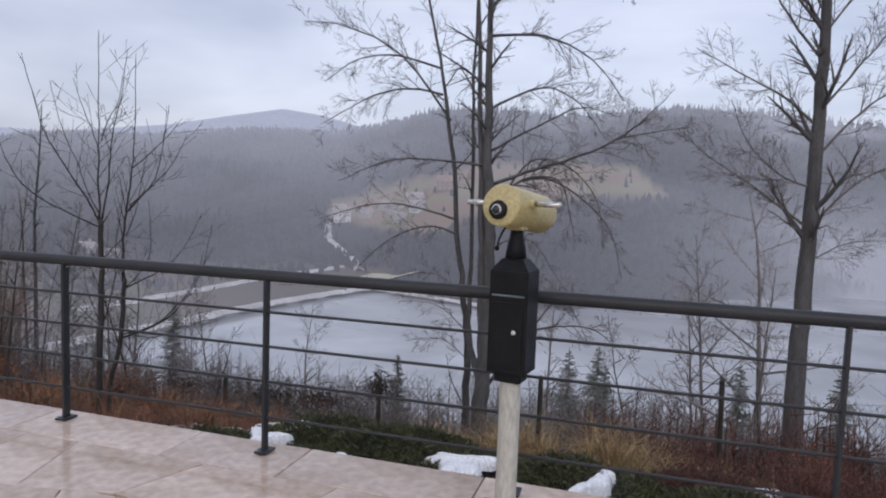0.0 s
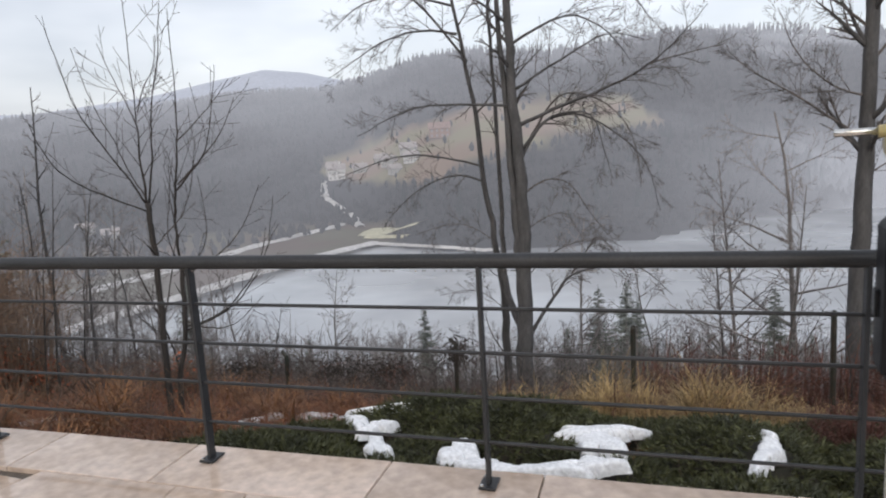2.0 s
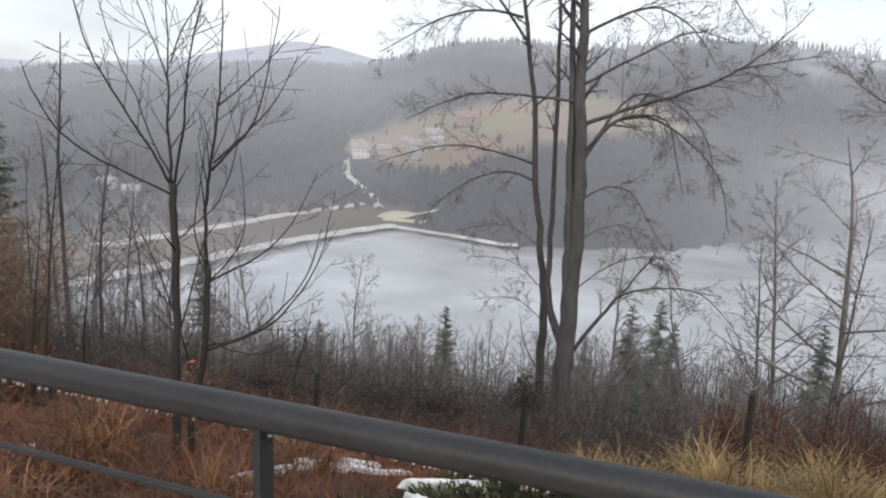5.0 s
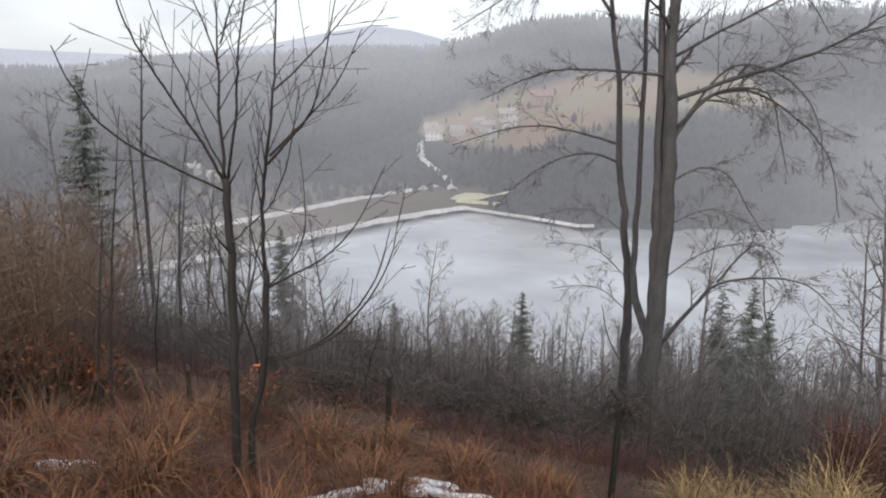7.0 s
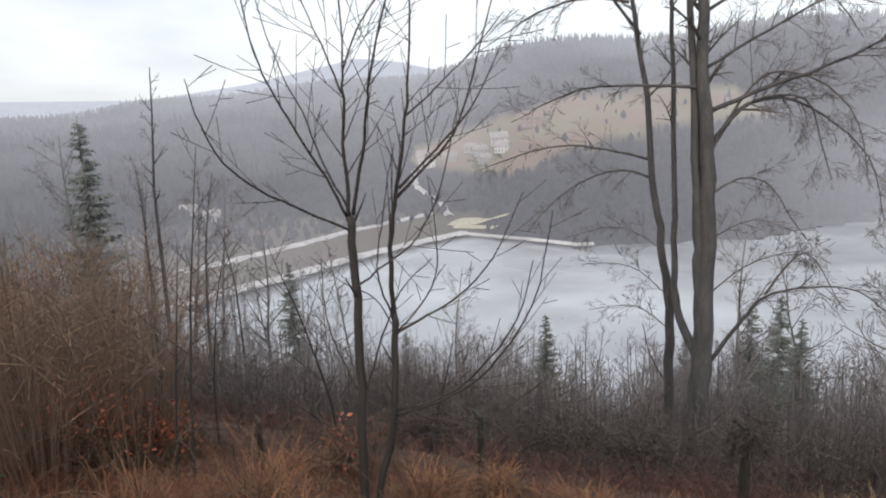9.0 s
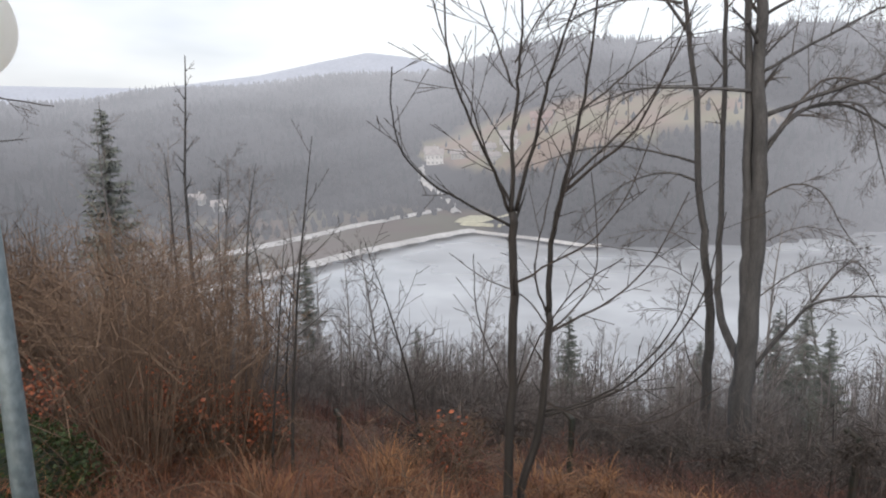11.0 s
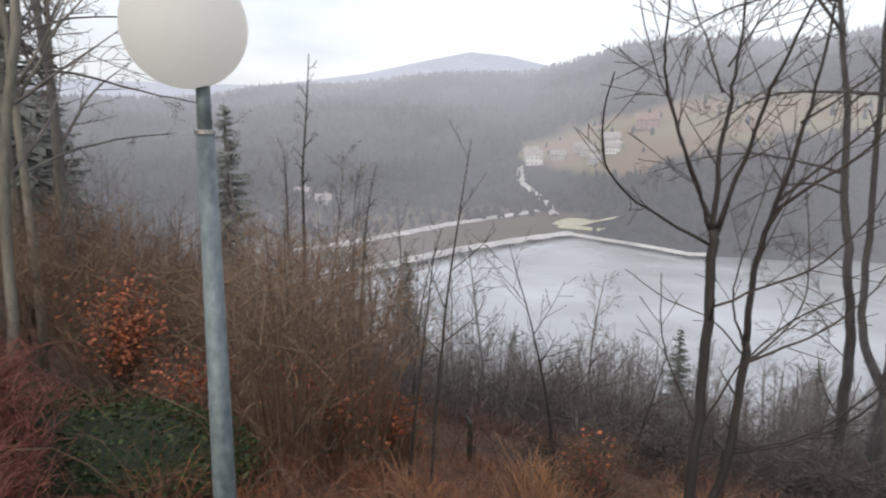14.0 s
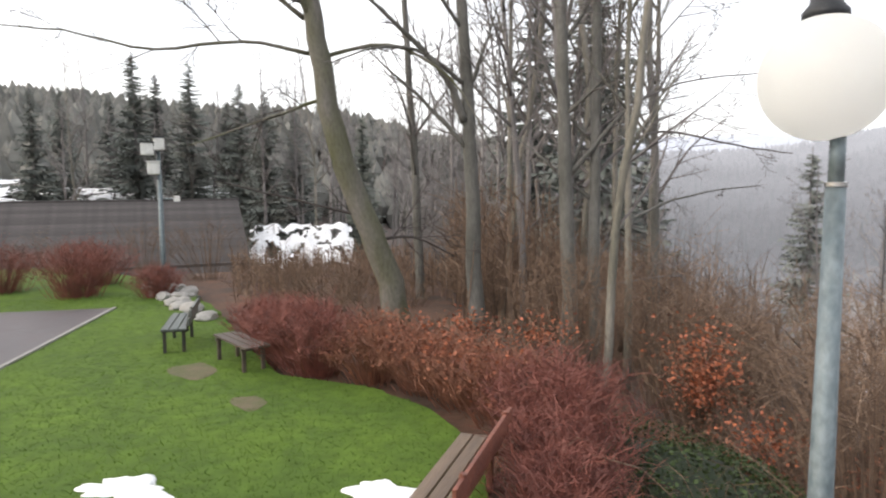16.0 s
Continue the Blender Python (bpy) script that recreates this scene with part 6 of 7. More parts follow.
for i, (x, y, r, h, lv) in enumerate(((-19.4, 7.0, 0.8, 1.0, 0), (-18.3, 6.8, 0.8, 1.2, 0), (-17.3, 7.0, 0.9, 1.35, 0), (-16.5, 7.2, 1.0, 1.4, 0), (-15.7, 7.9, 0.9, 1.2, 60), (-14.9, 8.5, 0.9, 1.1, 200), (-14.1, 8.8, 0.9, 1.0, 200), (-13.3, 8.9, 0.9, 1.1, 100), (-12.5, 9.1, 0.9, 1.3, 0),
                                      (-11.9, 8.8, 0.8, 1.2, 0), (-11.2, 8.4, 0.7, 1.0, 0), (-26.2, 2.9, 1.1, 1.7, 0), (-28.5, 3.2, 1.2, 1.5, 0), (-28.0, 0.8, 1.2, 1.6, 0), (-30.0, -1.0, 1.4, 1.6, 0), (-25.2, 4.9, 0.7, 1.0, 0))):
    if lv:
        red_bush(x, y, r, h * 0.9, 900 + i, TWIG_RUST, "rust-brown bush hung with withered orange leaves", 280, lv * 3)
    else:
        red_bush(x, y, r, h * (0.85 if -20 < x < -11 else 1), 900 + i, count=330)
for i, (x, y, r, h, lv) in enumerate(((-12.9, 11.9, 0.75, 1.6, 1700), (-16.2, 9.8, 0.9, 0.85, 500), (-14.9, 10.4, 1.0, 1.1, 500), (-17.6, 9.0, 0.8, 0.7, 350), (-9.7, 12.0, 0.8, 1.0, 900), (-10.4, 12.3, 1.0, 1.2, 900), (-9.2, 12.4, 0.6, 0.8, 600),
                                      (-6.6, 12.2, 0.5, 0.9, 120), (2.6, 13.2, 0.5, 1.2, 110), (5.2, 12.0, 0.5, 1.1, 110), (-13.8, 12.6, 1.1, 1.9, 500), (-11.5, 11.4, 0.9, 1.0, 500))):
    red_bush(x, y, r, h, 930 + i, TWIG_TAN, "beech bush with withered rust-orange leaves", 110, lv, "beech_bush")
for i, (x, y, r, h) in enumerate(((-10.0, 11.2, 1.2, 2.3), (-9.5, 12.0, 1.1, 2.2), (-11.3, 13.3, 1.4, 2.8), (-10.4, 13.6, 1.3, 2.6), (-12.4, 14.0, 1.6, 3.2), (-14.6, 13.0, 1.6, 3.4), (-13.4, 15.0, 1.8, 3.8), (-15.8, 11.8, 1.4, 2.6),
                                  (-21.5, 8.6, 1.3, 1.7), (-24.5, 8.4, 1.3, 1.8), (-20.0, 9.2, 1.0, 1.3), (-23.0, 9.6, 1.2, 1.3), (-26.5, 8.2, 1.2, 1.4), (-25.0, 10.4, 1.3, 1.5), (-28.5, 9.4, 1.4, 1.6), (-21.6, 10.6, 1.0, 1.2), (-29, 6.5, 1.5, 2.2), (-31.5, 4.5, 1.5, 2.0), (-33, 1.5, 1.6, 2.2), (-34, -2, 1.6, 2.2))):
    red_bush(x, y, r, h * (0.62 if -29 < x < -19.5 and y > 8 else 1.22 if x > -12 else 1), 960 + i, TWIG_WEST if x > -17 else TWIG_TAN, "tangled tan-brown leafless hazel bush", 120 if x > -17 else 80, 0, "hazel_bush")


for i, (x, y, r, h, lv) in enumerate(((2.3, 8.6, 0.7, 0.5, 0), (3.4, 8.4, 0.8, 0.55, 0), (4.4, 7.6, 0.9, 0.6, 0), (5.4, 7.2, 0.8, 0.6, 0), (4.0, 9.3, 0.8, 0.7, 0), (-10.5, 7.85, 0.6, 0.85, 0))):
    red_bush(x, y, r, h, 730 + i, BRAMBLE if x > 0 else TWIG_RED, label="low bush of dark red-brown bare twigs", count=260)


def evergreen(x, y, z, radii, seed, count, name="evergreen_bush", label="rounded dark evergreen bush beside the lawn"):
    rng = random.Random(seed)
    ob = thing(name, label, "shrub", (x, y, z), "evergreens")
    # solid filler among the leaves, coloured dark for the shade inside
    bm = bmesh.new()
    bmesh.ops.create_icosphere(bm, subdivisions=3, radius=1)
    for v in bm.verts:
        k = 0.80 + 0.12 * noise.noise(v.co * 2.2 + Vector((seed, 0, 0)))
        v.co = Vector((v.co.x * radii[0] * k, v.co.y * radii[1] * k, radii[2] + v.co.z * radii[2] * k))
    part("shade_filler", bm, SHADE_CORE, ob, smooth=True)
    g = Geo()
    leaf_cloud(g, rng, count, (0, 0, radii[2]), radii, 0.05, 0.80)
    tagged(part("leaves", g, LEAF_DARK, ob, "small glossy dark green leaves"), kind="stuff")
    return ob


evergreen(-11.0, 9.6, -1.95, (1.6, 1.05, 0.5), 41, 14000)
evergreen(-9.1, 7.13, -1.7, (0.7, 0.6, 0.66), 44, 4500, label="round evergreen bush capped with snow")


def snow_cap(x, y, z, lobes, seed):
    rng = random.Random(seed)
    bm = bmesh.new()
    for _ in range(lobes):
        a, q = rng.uniform(0, 6.28), math.sqrt(rng.random())
        r = rng.uniform(0.08, 0.17)
        m = Matrix.Translation((0.36 * q * math.cos(a), 0.32 * q * math.sin(a), -0.16 * q * q + rng.uniform(-0.02, 0.03))) @ Matrix.Diagonal((r, r, r * 0.62, 1))
        bmesh.ops.create_icosphere(bm, subdivisions=2, radius=1, matrix=m)
    ob = part("snow_heap", bm, SNOW, smooth=True)
    ob.location = (x, y, z)
    fuse = ob.modifiers.new("fuse", "REMESH")
    fuse.mode, fuse.voxel_size, fuse.use_smooth_shade = "VOXEL", 0.022, True
    return tagged(ob, "lumpy cap of wet snow on the bush", "snow", "snow remains")


snow_cap(-9.09, 7.10, -0.29, 46, 45)

# ---- lawn and path ----
LAWN_Z = -1.2
LAWN_EDGE = ((-8.2, 3.0), (-9.2, 5.6), (-10.6, 7.2), (-11.6, 7.7), (-13.05, 8.05), (-14.2, 8.0), (-15.2, 7.55), (-16.3, 6.55), (-18.3, 6.35), (-22.0, 6.2), (-27.0, 5.6), (-30.0, 4.2), (-34.0, 2.0), (-35, -14), (-7.0, -14), (-7.2, -2.0))
lawn = Geo()
edge = []
for (x0, y0), (x1, y1) in zip(LAWN_EDGE, LAWN_EDGE[1:] + LAWN_EDGE[:1]):
    n = max(2, int(math.hypot(x1 - x0, y1 - y0) / 0.25))
    for i in range(n):
        x, y = x0 + (x1 - x0) * i / n, y0 + (y1 - y0) * i / n
        k = 0.16 * noise.noise((x * 1.7, y * 1.7, 2)) + 0.08 * noise.noise((x * 5, y * 5, 4))
        edge.append((x + k, y + k))
lawn.poly(*[(x, y, LAWN_Z) for x, y in reversed(edge)])
lawn_bm = bmesh.new()
lawn_bm.from_mesh(lawn.mesh("lawn_outline"))
bmesh.ops.recalc_face_normals(lawn_bm, faces=lawn_bm.faces[:])
if lawn_bm.faces[:][0].normal.z < 0:
    bmesh.ops.reverse_faces(lawn_bm, faces=lawn_bm.faces[:])
ext = bmesh.ops.extrude_face_region(lawn_bm, geom=lawn_bm.faces[:])
bmesh.ops.translate(lawn_bm, verts=[v for v in ext["geom"] if isinstance(v, bmesh.types.BMVert)], vec=(0, 0, -0.16))
bmesh.ops.recalc_face_normals(lawn_bm, faces=lawn_bm.faces[:])
tagged(part("lawn", lawn_bm, LAWN), "bright green damp lawn", "lawn", kind="structure")


def inside(x, y):
    hit = False
    for (x0, y0), (x1, y1) in zip(LAWN_EDGE, LAWN_EDGE[1:] + LAWN_EDGE[:1]):
        if (y0 > y) != (y1 > y) and x < (x1 - x0) * (y - y0) / (y1 - y0) + x0:
            hit = not hit
    return hit


PATH_EDGE = ((-23.8, 3.92), (-19.4, 2.7), (-14.5, 1.3), (-14.5, -5.0), (-25.6, -4.0))


def on_path(x, y):
    return x < -14.5 and y < 3.92 - (x + 23.8) * 0.281 and x > -24.0 and y > -5


rng = random.Random(51)
g = Geo()
made = 0
while made < 48000:
    q = rng.random() ** 1.6
    x, y = -9 - 17 * q, rng.uniform(1.0, 9.0)
    if not inside(x, y) or on_path(x, y) or math.hypot((x + 17.1) / 0.5, (y - 5.32) / 0.35) < 1 or math.hypot((x + 15.1) / 0.35, (y - 5.93) / 0.25) < 0.8:
        made += 0.1
        continue
    made += 1
    d = Vector((rng.gauss(0, 0.45), rng.gauss(0, 0.45), 1)).normalized()
    a = rng.uniform(0, 6.28)
    ln = rng.uniform(0.018, 0.045)
    g.blade((x, y, LAWN_Z - 0.005), d, Vector((math.cos(a), math.sin(a), 0)), ln, 0.006, Vector((rng.gauss(0, 0.3), rng.gauss(0, 0.3), -0.2)) * ln)
tagged(part("lawn_blades", g, GRASS), "short bright green grass blades", "grass", kind="stuff")
g = Geo()
g.poly(*[(x, y, LAWN_Z + 0.006) for x, y in PATH_EDGE][::-1])
g.poly(*[(x, y, LAWN_Z - 0.1) for x, y in PATH_EDGE])
tagged(part("path", g, ASPHALT), "damp purplish asphalt yard beside the lawn", "path", kind="structure")
for (x0, y0), (x1, y1) in (((-23.8, 3.92), (-19.4, 2.7)), ((-19.4, 2.7), (-14.5, 1.3))):
    n = 7
    for i in range(n):
        a = Vector((x0 + (x1 - x0) * (i + 0.02) / n, y0 + (y1 - y0) * (i + 0.02) / n, 0))
        b = Vector((x0 + (x1 - x0) * (i + 0.98) / n, y0 + (y1 - y0) * (i + 0.98) / n, 0))
        mid = (a + b) / 2
        bm = block(((b - a).length, 0.08, 0.12), (0, 0, 0), 0.008)
        o = part("kerb", bm, CONCRETE)
        o.matrix_basis = pose(mid.x, mid.y, LAWN_Z - 0.025, 0, 0, math.degrees(math.atan2(b.y - a.y, b.x - a.x)))
        tagged(o, "thin pale concrete edging stone", "kerb", "kerb stones", kind="structure")
for x, y, rx, ry, seed in ((-17.1, 5.32, 0.5, 0.35, 1), (-15.1, 5.93, 0.33, 0.22, 2)):
    g = Geo()
    g.poly(*[(x + rx * (1 + 0.2 * math.sin(3 * a + seed)) * math.cos(a), y + ry * (1 + 0.2 * math.sin(2 * a)) * math.sin(a), LAWN_Z + 0.006) for a in np.linspace(0, 6.1, 22)])
    tagged(part("bare_patch", g, material("worn_earth", (0.13, 0.105, 0.062), (0.085, 0.088, 0.035), 0.9, 4)), "worn bare earth in the lawn", "ground", kind="structure")
snow_patch(-12.9, 4.5, 0.5, 0.26, 60, 61, 0.0, LAWN_Z + 0.02)
snow_patch(-11.75, 6.8, 0.5, 0.22, 35, 62, 0.0, LAWN_Z + 0.02)


# ---- lamps ----
def make_globe_lamp(x, y, top_z):
    z = LAWN_Z - 0.12
    h = top_z - z
    ob = thing("park_lamp", "park lamp with a white globe on a galvanised pole", "lamp", (x, y, z))
    r = 0.30
    c = h - r
    part("pole", lathe([(0.074, 0), (0.071, 0.9), (0.063, 1.0), (0.046, h - 2 * r - 0.22)], 22), GALV, ob, "mottled galvanised tapered pole", True)
    part("band", lathe([(0.042, h - 2 * r - 0.225), (0.052, h - 2 * r - 0.222), (0.052, h - 2 * r - 0.20), (0.038, h - 2 * r - 0.197)], 22), CHROME, ob, "bright clamp band")
    part("spigot", lathe([(0.037, h - 2 * r - 0.2), (0.035, h - 2 * r + 0.03)], 20), GALV, ob, "grey upper tube", True)
    prof = [(r * math.sin(a), c - r * math.cos(a)) for a in np.linspace(0.12, math.pi - 0.1, 28)]
    part("globe", lathe(prof, 48, None, (-0.058, -0.036, 0)), GLOBE, ob, "white opal globe", True)
    part("cap", lathe([(0.105, c + r * 0.95), (0.105, c + r * 0.95 + 0.03), (0.075, c + r + 0.05), (0.06, c + r + 0.14), (0.03, c + r + 0.17)], 28, None, (-0.065, -0.04, 0)), RAIL, ob, "dark metal cap", True)
    return ob


make_globe_lamp(-8.225, 7.89, 2.52)


def make_pole_lamp(x, y):
    ob = thing("floodlight_pole", "grey pole with pale floodlight boxes", "lamp", (x, y, LAWN_Z))
    part("pole", lathe([(0.08, -0.2), (0.075, 1.0), (0.055, 4.1)], 14), GALV, ob, smooth=True)
    part("arm", rod((0, 0, 4.05), (0, -0.26, 4.05), 0.025), GALV, ob)
    for yy, zz, sx in ((-0.28, 3.98, 0.34), (0.03, 4.12, 0.28), (-0.14, 3.45, 0.32)):
        lamp_box = part("lamp_head", block((0.26, sx, 0.34), (0.1, yy, zz), 0.03), BOXGREY, ob, "pale grey lamp box")
        part("lid", block((0.30, sx + 0.04, 0.04), (0.1, yy, zz + 0.18), 0.01), RAIL if zz > 3.9 else BOXGREY, lamp_box)
    part("small_box", block((0.14, 0.16, 0.16), (0.2, 0.42, 2.6), 0.02), BOXGREY, ob)
    part("bracket", rod((0, 0, 2.6), (0.2, 0.42, 2.6), 0.02), GALV, ob)
    return ob


make_pole_lamp(-26.2, 5.08)


# ---- benches ----
def make_bench(at, turn, length, wood, frame_mat, label, back=True, boards=3, red_ends=False):
    ob = thing("park_bench", label, "bench", at, "park benches", turn)
    for i in range(boards):
        part("seat_board", block((length, 0.125, 0.035), (0, 0.16 - i * 0.145, 0.44), 0.006), wood, ob)
    if back:
        for i, z in enumerate((0.56, 0.71)):
            part("back_board", block((length, 0.035, 0.125), (0, 0.27 + 0.038 * i, z), 0.006, None), WOOD_RED if red_ends else wood, ob)
    for sx in (-0.38, 0.38):
        x = sx * length
        part("leg", block((0.05, 0.06, 0.44), (x, 0.16, 0.21), 0.006), frame_mat, ob)
        part("leg", block((0.05, 0.06, 0.44), (x, -0.16, 0.21), 0.006), frame_mat, ob)
        part("rail", block((0.05, 0.46, 0.05), (x, 0.02, 0.395), 0.006), frame_mat, ob)
        if back:
            g = Geo()
            g.tube([(x, 0.20, 0.36), (x, 0.26, 0.6), (x, 0.31, 0.80)], [0.026] * 3, 8)
            part("back_support", g, frame_mat, ob)
    return ob


near_turn = math.degrees(math.atan2(0.668, -0.744))
make_bench((-11.02, 7.10, LAWN_Z), near_turn + 180, 1.85, WOOD, WOOD_RED, "weathered wooden park bench with a red-brown back", red_ends=True)
make_bench((-19.1, 5.2, LAWN_Z), -9, 1.6, WOOD_GREEN, FENCE, "green-grey slatted park bench on the lawn", boards=3)
make_bench((-17.2, 6.08, LAWN_Z - 0.04), 16, 1.35, WOOD_OLD, WOOD_OLD, "old dark wooden bench at the edge of a red bush", back=False)


# ---- sheds and snow beyond the lawn ----
def make_shed():
    x0, y0 = -40.0, 2.6
    ob = thing("shed", "long dark shed with a weathered boarded roof", "shed", (x0, y0, -3.6))
    part("wall", block((5.0, 13.0, 2.0), (-2.6, 0, 0.6), 0.02), ROOFING, ob)
    roof = part("roof", block((6.6, 13.4, 0.10), (-2.4, 0, 2.75), 0.01, Euler((0, radians(32), 0)).to_matrix().to_4x4()), ROOFING, ob)
    m = bpy.data.meshes.new("roof_board")
    bm = block((0.36, 13.5, 0.045), (0, 0, 0), 0.006, Euler((0, radians(37), 0)).to_matrix().to_4x4())
    bm.to_mesh(m)
    bm.free()
    m.materials.append(ROOFING)
    ca, sa = math.cos(radians(32)), math.sin(radians(32))
    for i in range(20):
        u = 3.1 - i * 0.325
        o = part("roof_board", m, ROOFING, roof)
        o.location = (-2.4 + ca * u + sa * 0.085, 0, 2.75 - sa * u + ca * 0.085)
    part("ridge_board", block((0.2, 13.6, 0.12), (-5.25, 0, 4.62), 0.02), ROOFING, ob)
    return ob


make_shed()


def make_hut(x, y, z, w, d, h, turn, label):
    ob = thing("hut", label, "hut", (x, y, z), turn=turn)
    part("wall", block((w, d, h), (0, 0, h / 2), 0.02), ROOFING, ob)
    g = Geo()
    e = 0.35
    g.v = [Vector(p) for p in ((w / 2 + e, -d / 2 - e, h - 0.1), (w / 2 + e, d / 2 + e, h - 0.1), (0, d / 2 + e, h + 1.3), (0, -d / 2 - e, h + 1.3), (-w / 2 - e, -d / 2 - e, h - 0.1), (-w / 2 - e, d / 2 + e, h - 0.1))]
    g.f = [(0, 1, 2, 3), (3, 2, 5, 4), (0, 3, 4), (1, 5, 2), (0, 4, 5, 1)]
    part("roof", g, ROOFING, ob)
    return ob


make_hut(-46, -5.5, -2.2, 4, 3.4, 2.0, 5, "small dark hut with a pitched roof")


def make_snow_bank(x, y, z, w, d, h, turn, seed, label):
    rng = random.Random(seed)
    g = Geo()
    n, m = 70, 40
    for j in range(m + 1):
        for k in range(n + 1):
            u, v = k / n - 0.5, j / m
            edge_k = 0.18 * noise.noise((u * 6, v * 6, seed))
            g.v.append(Vector((d * (v - 0.5), w * (u + edge_k * 0.3), h * v - 0.15 * (abs(u) > 0.46) + 0.25 * noise.noise((u * 9, v * 7, seed + 3)))))
    for j in range(m):
        for k in range(n):
            q = j * (n + 1) + k
            if noise.noise((k * 0.10, j * 0.22, seed + 9)) + 0.4 * noise.noise((k * 0.31, j * 0.43, seed)) > -0.16:
                g.f.append((q, q + 1, q + n + 2, q + n + 1))
    ob = part("snow_bank", g, SNOW, smooth=True)
    ob.matrix_basis = pose(x, y, z, 0, 0, turn)
    return tagged(ob, label, "snow", "snow remains")


make_snow_bank(-43.5, 12.6, -4.3, 5.8, 2.6, 3.8, 170, 91, "patchy snow on the bank behind bare twigs")
make_snow_bank(-64, 4.0, 0.2, 15, 4, 1.6, 180, 92, "strip of snow seen between dark trees")
make_snow_bank(-62, -8.0, 0.6, 9, 4, 1.8, 180, 93, "strip of snow on the wooded slope")
rng = random.Random(99)
for i in range(16):
    x, y = -26.6 + rng.uniform(-1.5, 1.5) + i * 0.25, 5.0 + rng.uniform(-0.5, 0.6) + i * 0.05
    g = bmesh.new()
    bmesh.ops.create_icosphere(g, subdivisions=2, radius=1)
    for v in g.verts:
        v.co *= 0.9 + 0.3 * noise.noise(v.co * 1.4 + Vector((i, 0, 0)))
        v.co = Vector((v.co.x * 0.24, v.co.y * 0.32, v.co.z * 0.16))
    o = part("stone", g, CONCRETE)
    o.location = (x, y, LAWN_Z + 0.05)
    o.rotation_euler = (0, 0, i * 1.3)
    tagged(o, "pale rough edging stone behind the lawn", "stone", "stones behind the lawn")


# ---- dead climber on a fence post ----
def make_dead_climber(at, seed, wide=1.0):
    rng = random.Random(seed)
    g = Geo()
    for _ in range(150):
        a = Vector((rng.gauss(0, 0.14 * wide), rng.gauss(0, 0.08), rng.gauss(-0.06, 0.13)))
        b = a + Vector((rng.gauss(0, 0.14), rng.gauss(0, 0.1), rng.uniform(-0.3, 0.05)))
        g.tube([a, a.lerp(b, 0.5) + Vector((rng.gauss(0, 0.05), 0, 0.04)), b], [0.007, 0.006, 0.003], 3, False)
    leaf_cloud(g, rng, 160, (-0.02, 0, -0.08), (0.24 * wide, 0.14, 0.2), 0.06, 0.1)
    ob = part("dead_climber", g, TWIG)
    ob.location = at
    return tagged(ob, "withered dark climber hanging on the wire fence", "climber", "dead climbers", kind="stuff")


make_dead_climber((-2.06, 12.53, -1.80), 26)
make_dead_climber((-5.95, 13.38, -2.22), 27, 2.2)
make_dead_climber((-4.2, 13.08, -2.2), 28, 2.6)
make_dead_climber((-3.2, 12.82, -2.15), 29, 2.2)
make_dead_climber((-7.2, 13.45, -2.45), 30, 2.4)


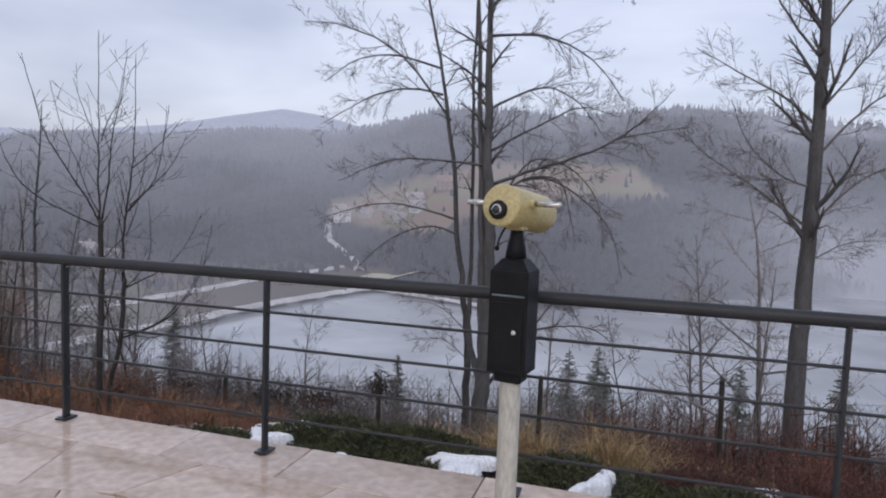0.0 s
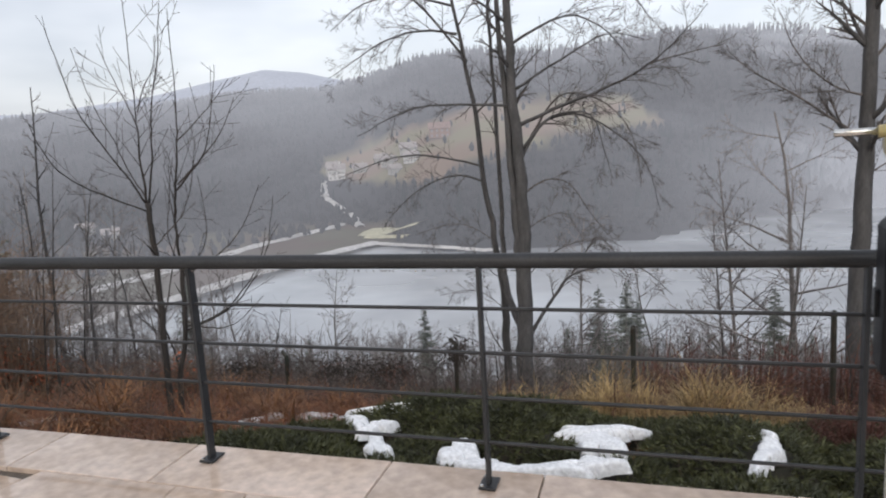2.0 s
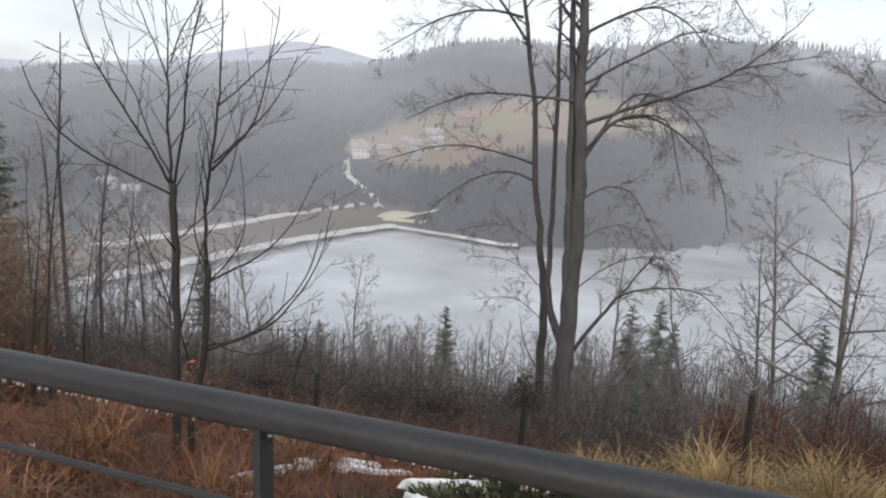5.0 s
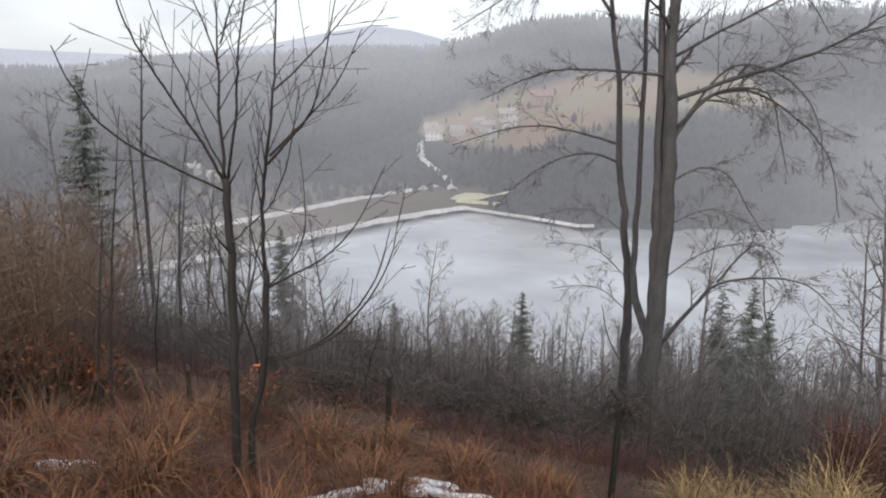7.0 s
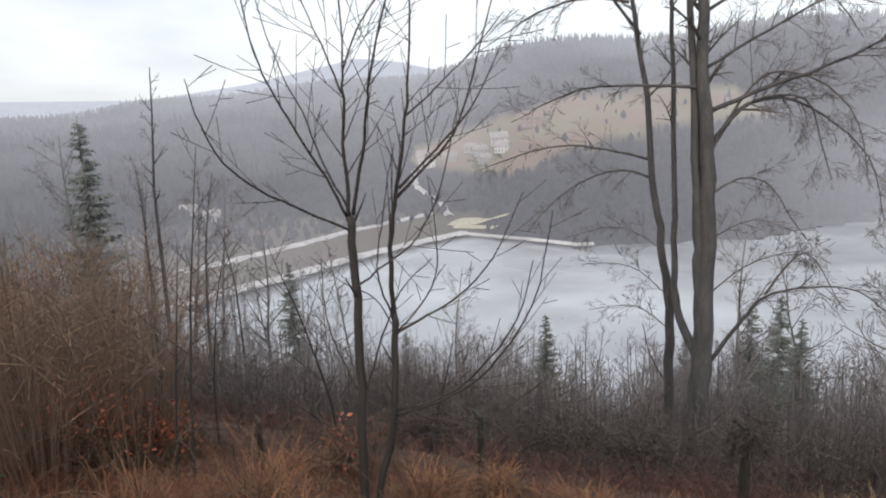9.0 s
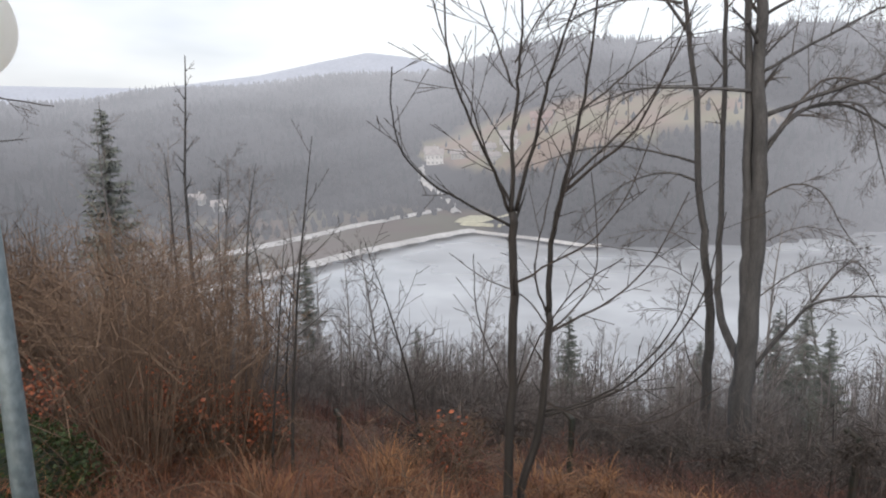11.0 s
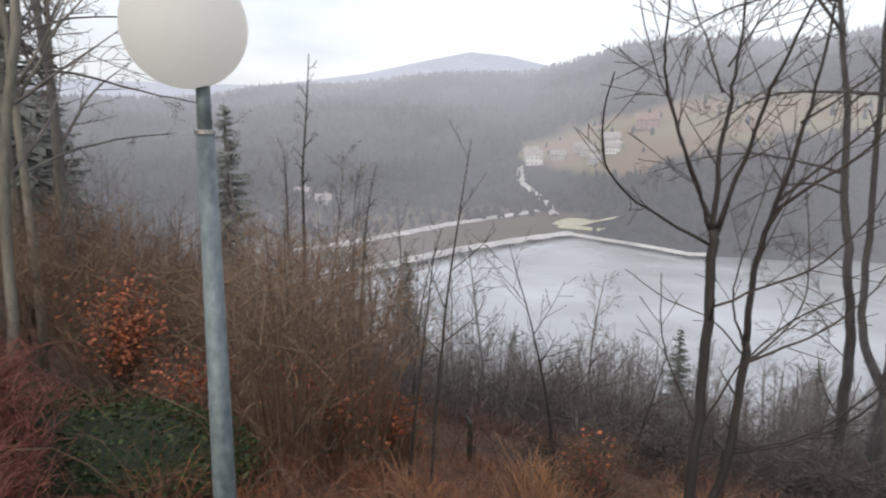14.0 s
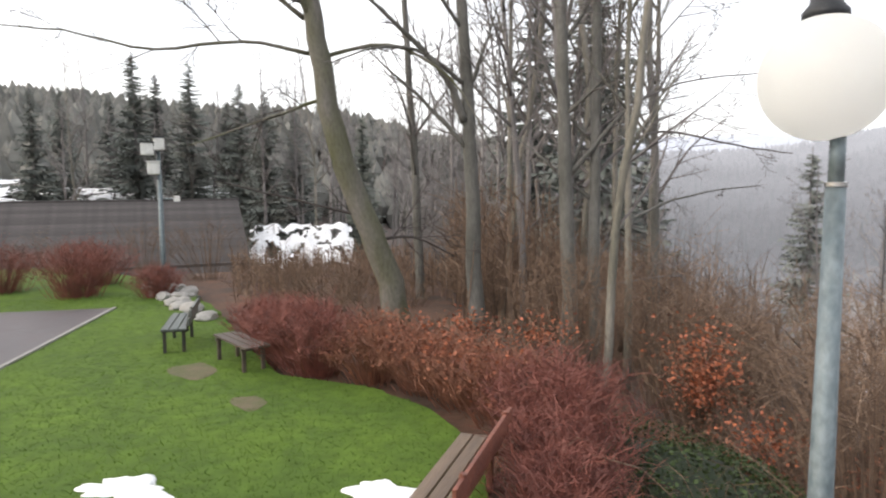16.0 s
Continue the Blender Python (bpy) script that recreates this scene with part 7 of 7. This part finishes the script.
# ---- paving slabs, last ----
def paving():
    rng = random.Random(17)

    def world_pt(d, out):
        return Vector((POST_X + UX * d + NX * out, POST_Y + UY * d + NY * out, 0))

    def slab(poly, z):
        c = sum(poly, Vector()) / len(poly)
        g = Geo()
        n = len(poly)
        shrink = [c + (p - c) * (1 - 0.004 / max(0.05, (p - c).length)) for p in poly]
        top = [c + (p - c) * (1 - 0.008 / max(0.05, (p - c).length)) for p in poly]
        g.v = [Vector((p.x, p.y, -0.035)) - c for p in shrink] + [Vector((p.x, p.y, z - 0.004)) - c for p in shrink] + [Vector((p.x, p.y, z)) - c for p in top]
        for lay in (0, 1):
            for k in range(n):
                k2 = (k + 1) % n
                g.f.append((lay * n + k, lay * n + k2, lay * n + n + k2, lay * n + n + k))
        g.f.append(tuple(range(2 * n, 3 * n)))
        o = part("slab", g, STONE, terrace)
        o.location = (c.x, c.y, 0)

    d = -12.2
    while d < 8.0:
        w = rng.uniform(0.75, 1.15)
        if d < -2.994 and w > 0.6:
            w = 0.6
        n = 3
        outer = [rail_point(d + w * i / n, 0.15) for i in range(n + 1)]
        inner = [rail_point(d + w * i / n, -0.27) for i in reversed(range(n + 1))]
        slab([Vector((x, y, 0)) for x, y in outer[::-1]] + [Vector((x, y, 0)) for x, y in inner[::-1]], 0.0)
        d += w
    out = -0.27
    lines = []
    for j in range(11):
        lines.append(out)
        out -= rng.uniform(0.42, 0.58)
    for j in range(10):
        d = -9.5 + rng.uniform(0, 0.5)
        skew = rng.uniform(-0.25, 0.25)
        while d < 6.0:
            w = rng.uniform(0.45, 1.0)
            nskew = rng.uniform(-0.38, 0.38)
            o0, o1 = lines[j], lines[j + 1]
            j0 = [0.0 if j == 0 else 0.10 * math.sin(2.1 * q + j * 1.9) for q in (d, d + w)]
            j1 = [0.10 * math.sin(2.1 * q + (j + 1) * 1.9) for q in (d, d + w)]
            poly = [world_pt(d + skew * 0.5, o1 + j1[0]), world_pt(d + w + nskew * 0.5, o1 + j1[1]), world_pt(d + w - nskew * 0.5, o0 + j0[1]), world_pt(d - skew * 0.5, o0 + j0[0])]
            c = sum(poly, Vector()) / 4
            ok = True
            if d < -2.6:
                rim = ARC_R - 0.278
                far = [math.hypot(p.x - C_X, p.y - C_Y) for p in poly]
                ok = min(far) < rim - 0.06
                poly = [Vector((C_X + (p.x - C_X) * min(1, rim / f), C_Y + (p.y - C_Y) * min(1, rim / f), 0)) for p, f in zip(poly, far)]
            if ok:
                slab(poly, rng.uniform(-0.003, 0.0))
            d += w
            skew = nskew


paving()
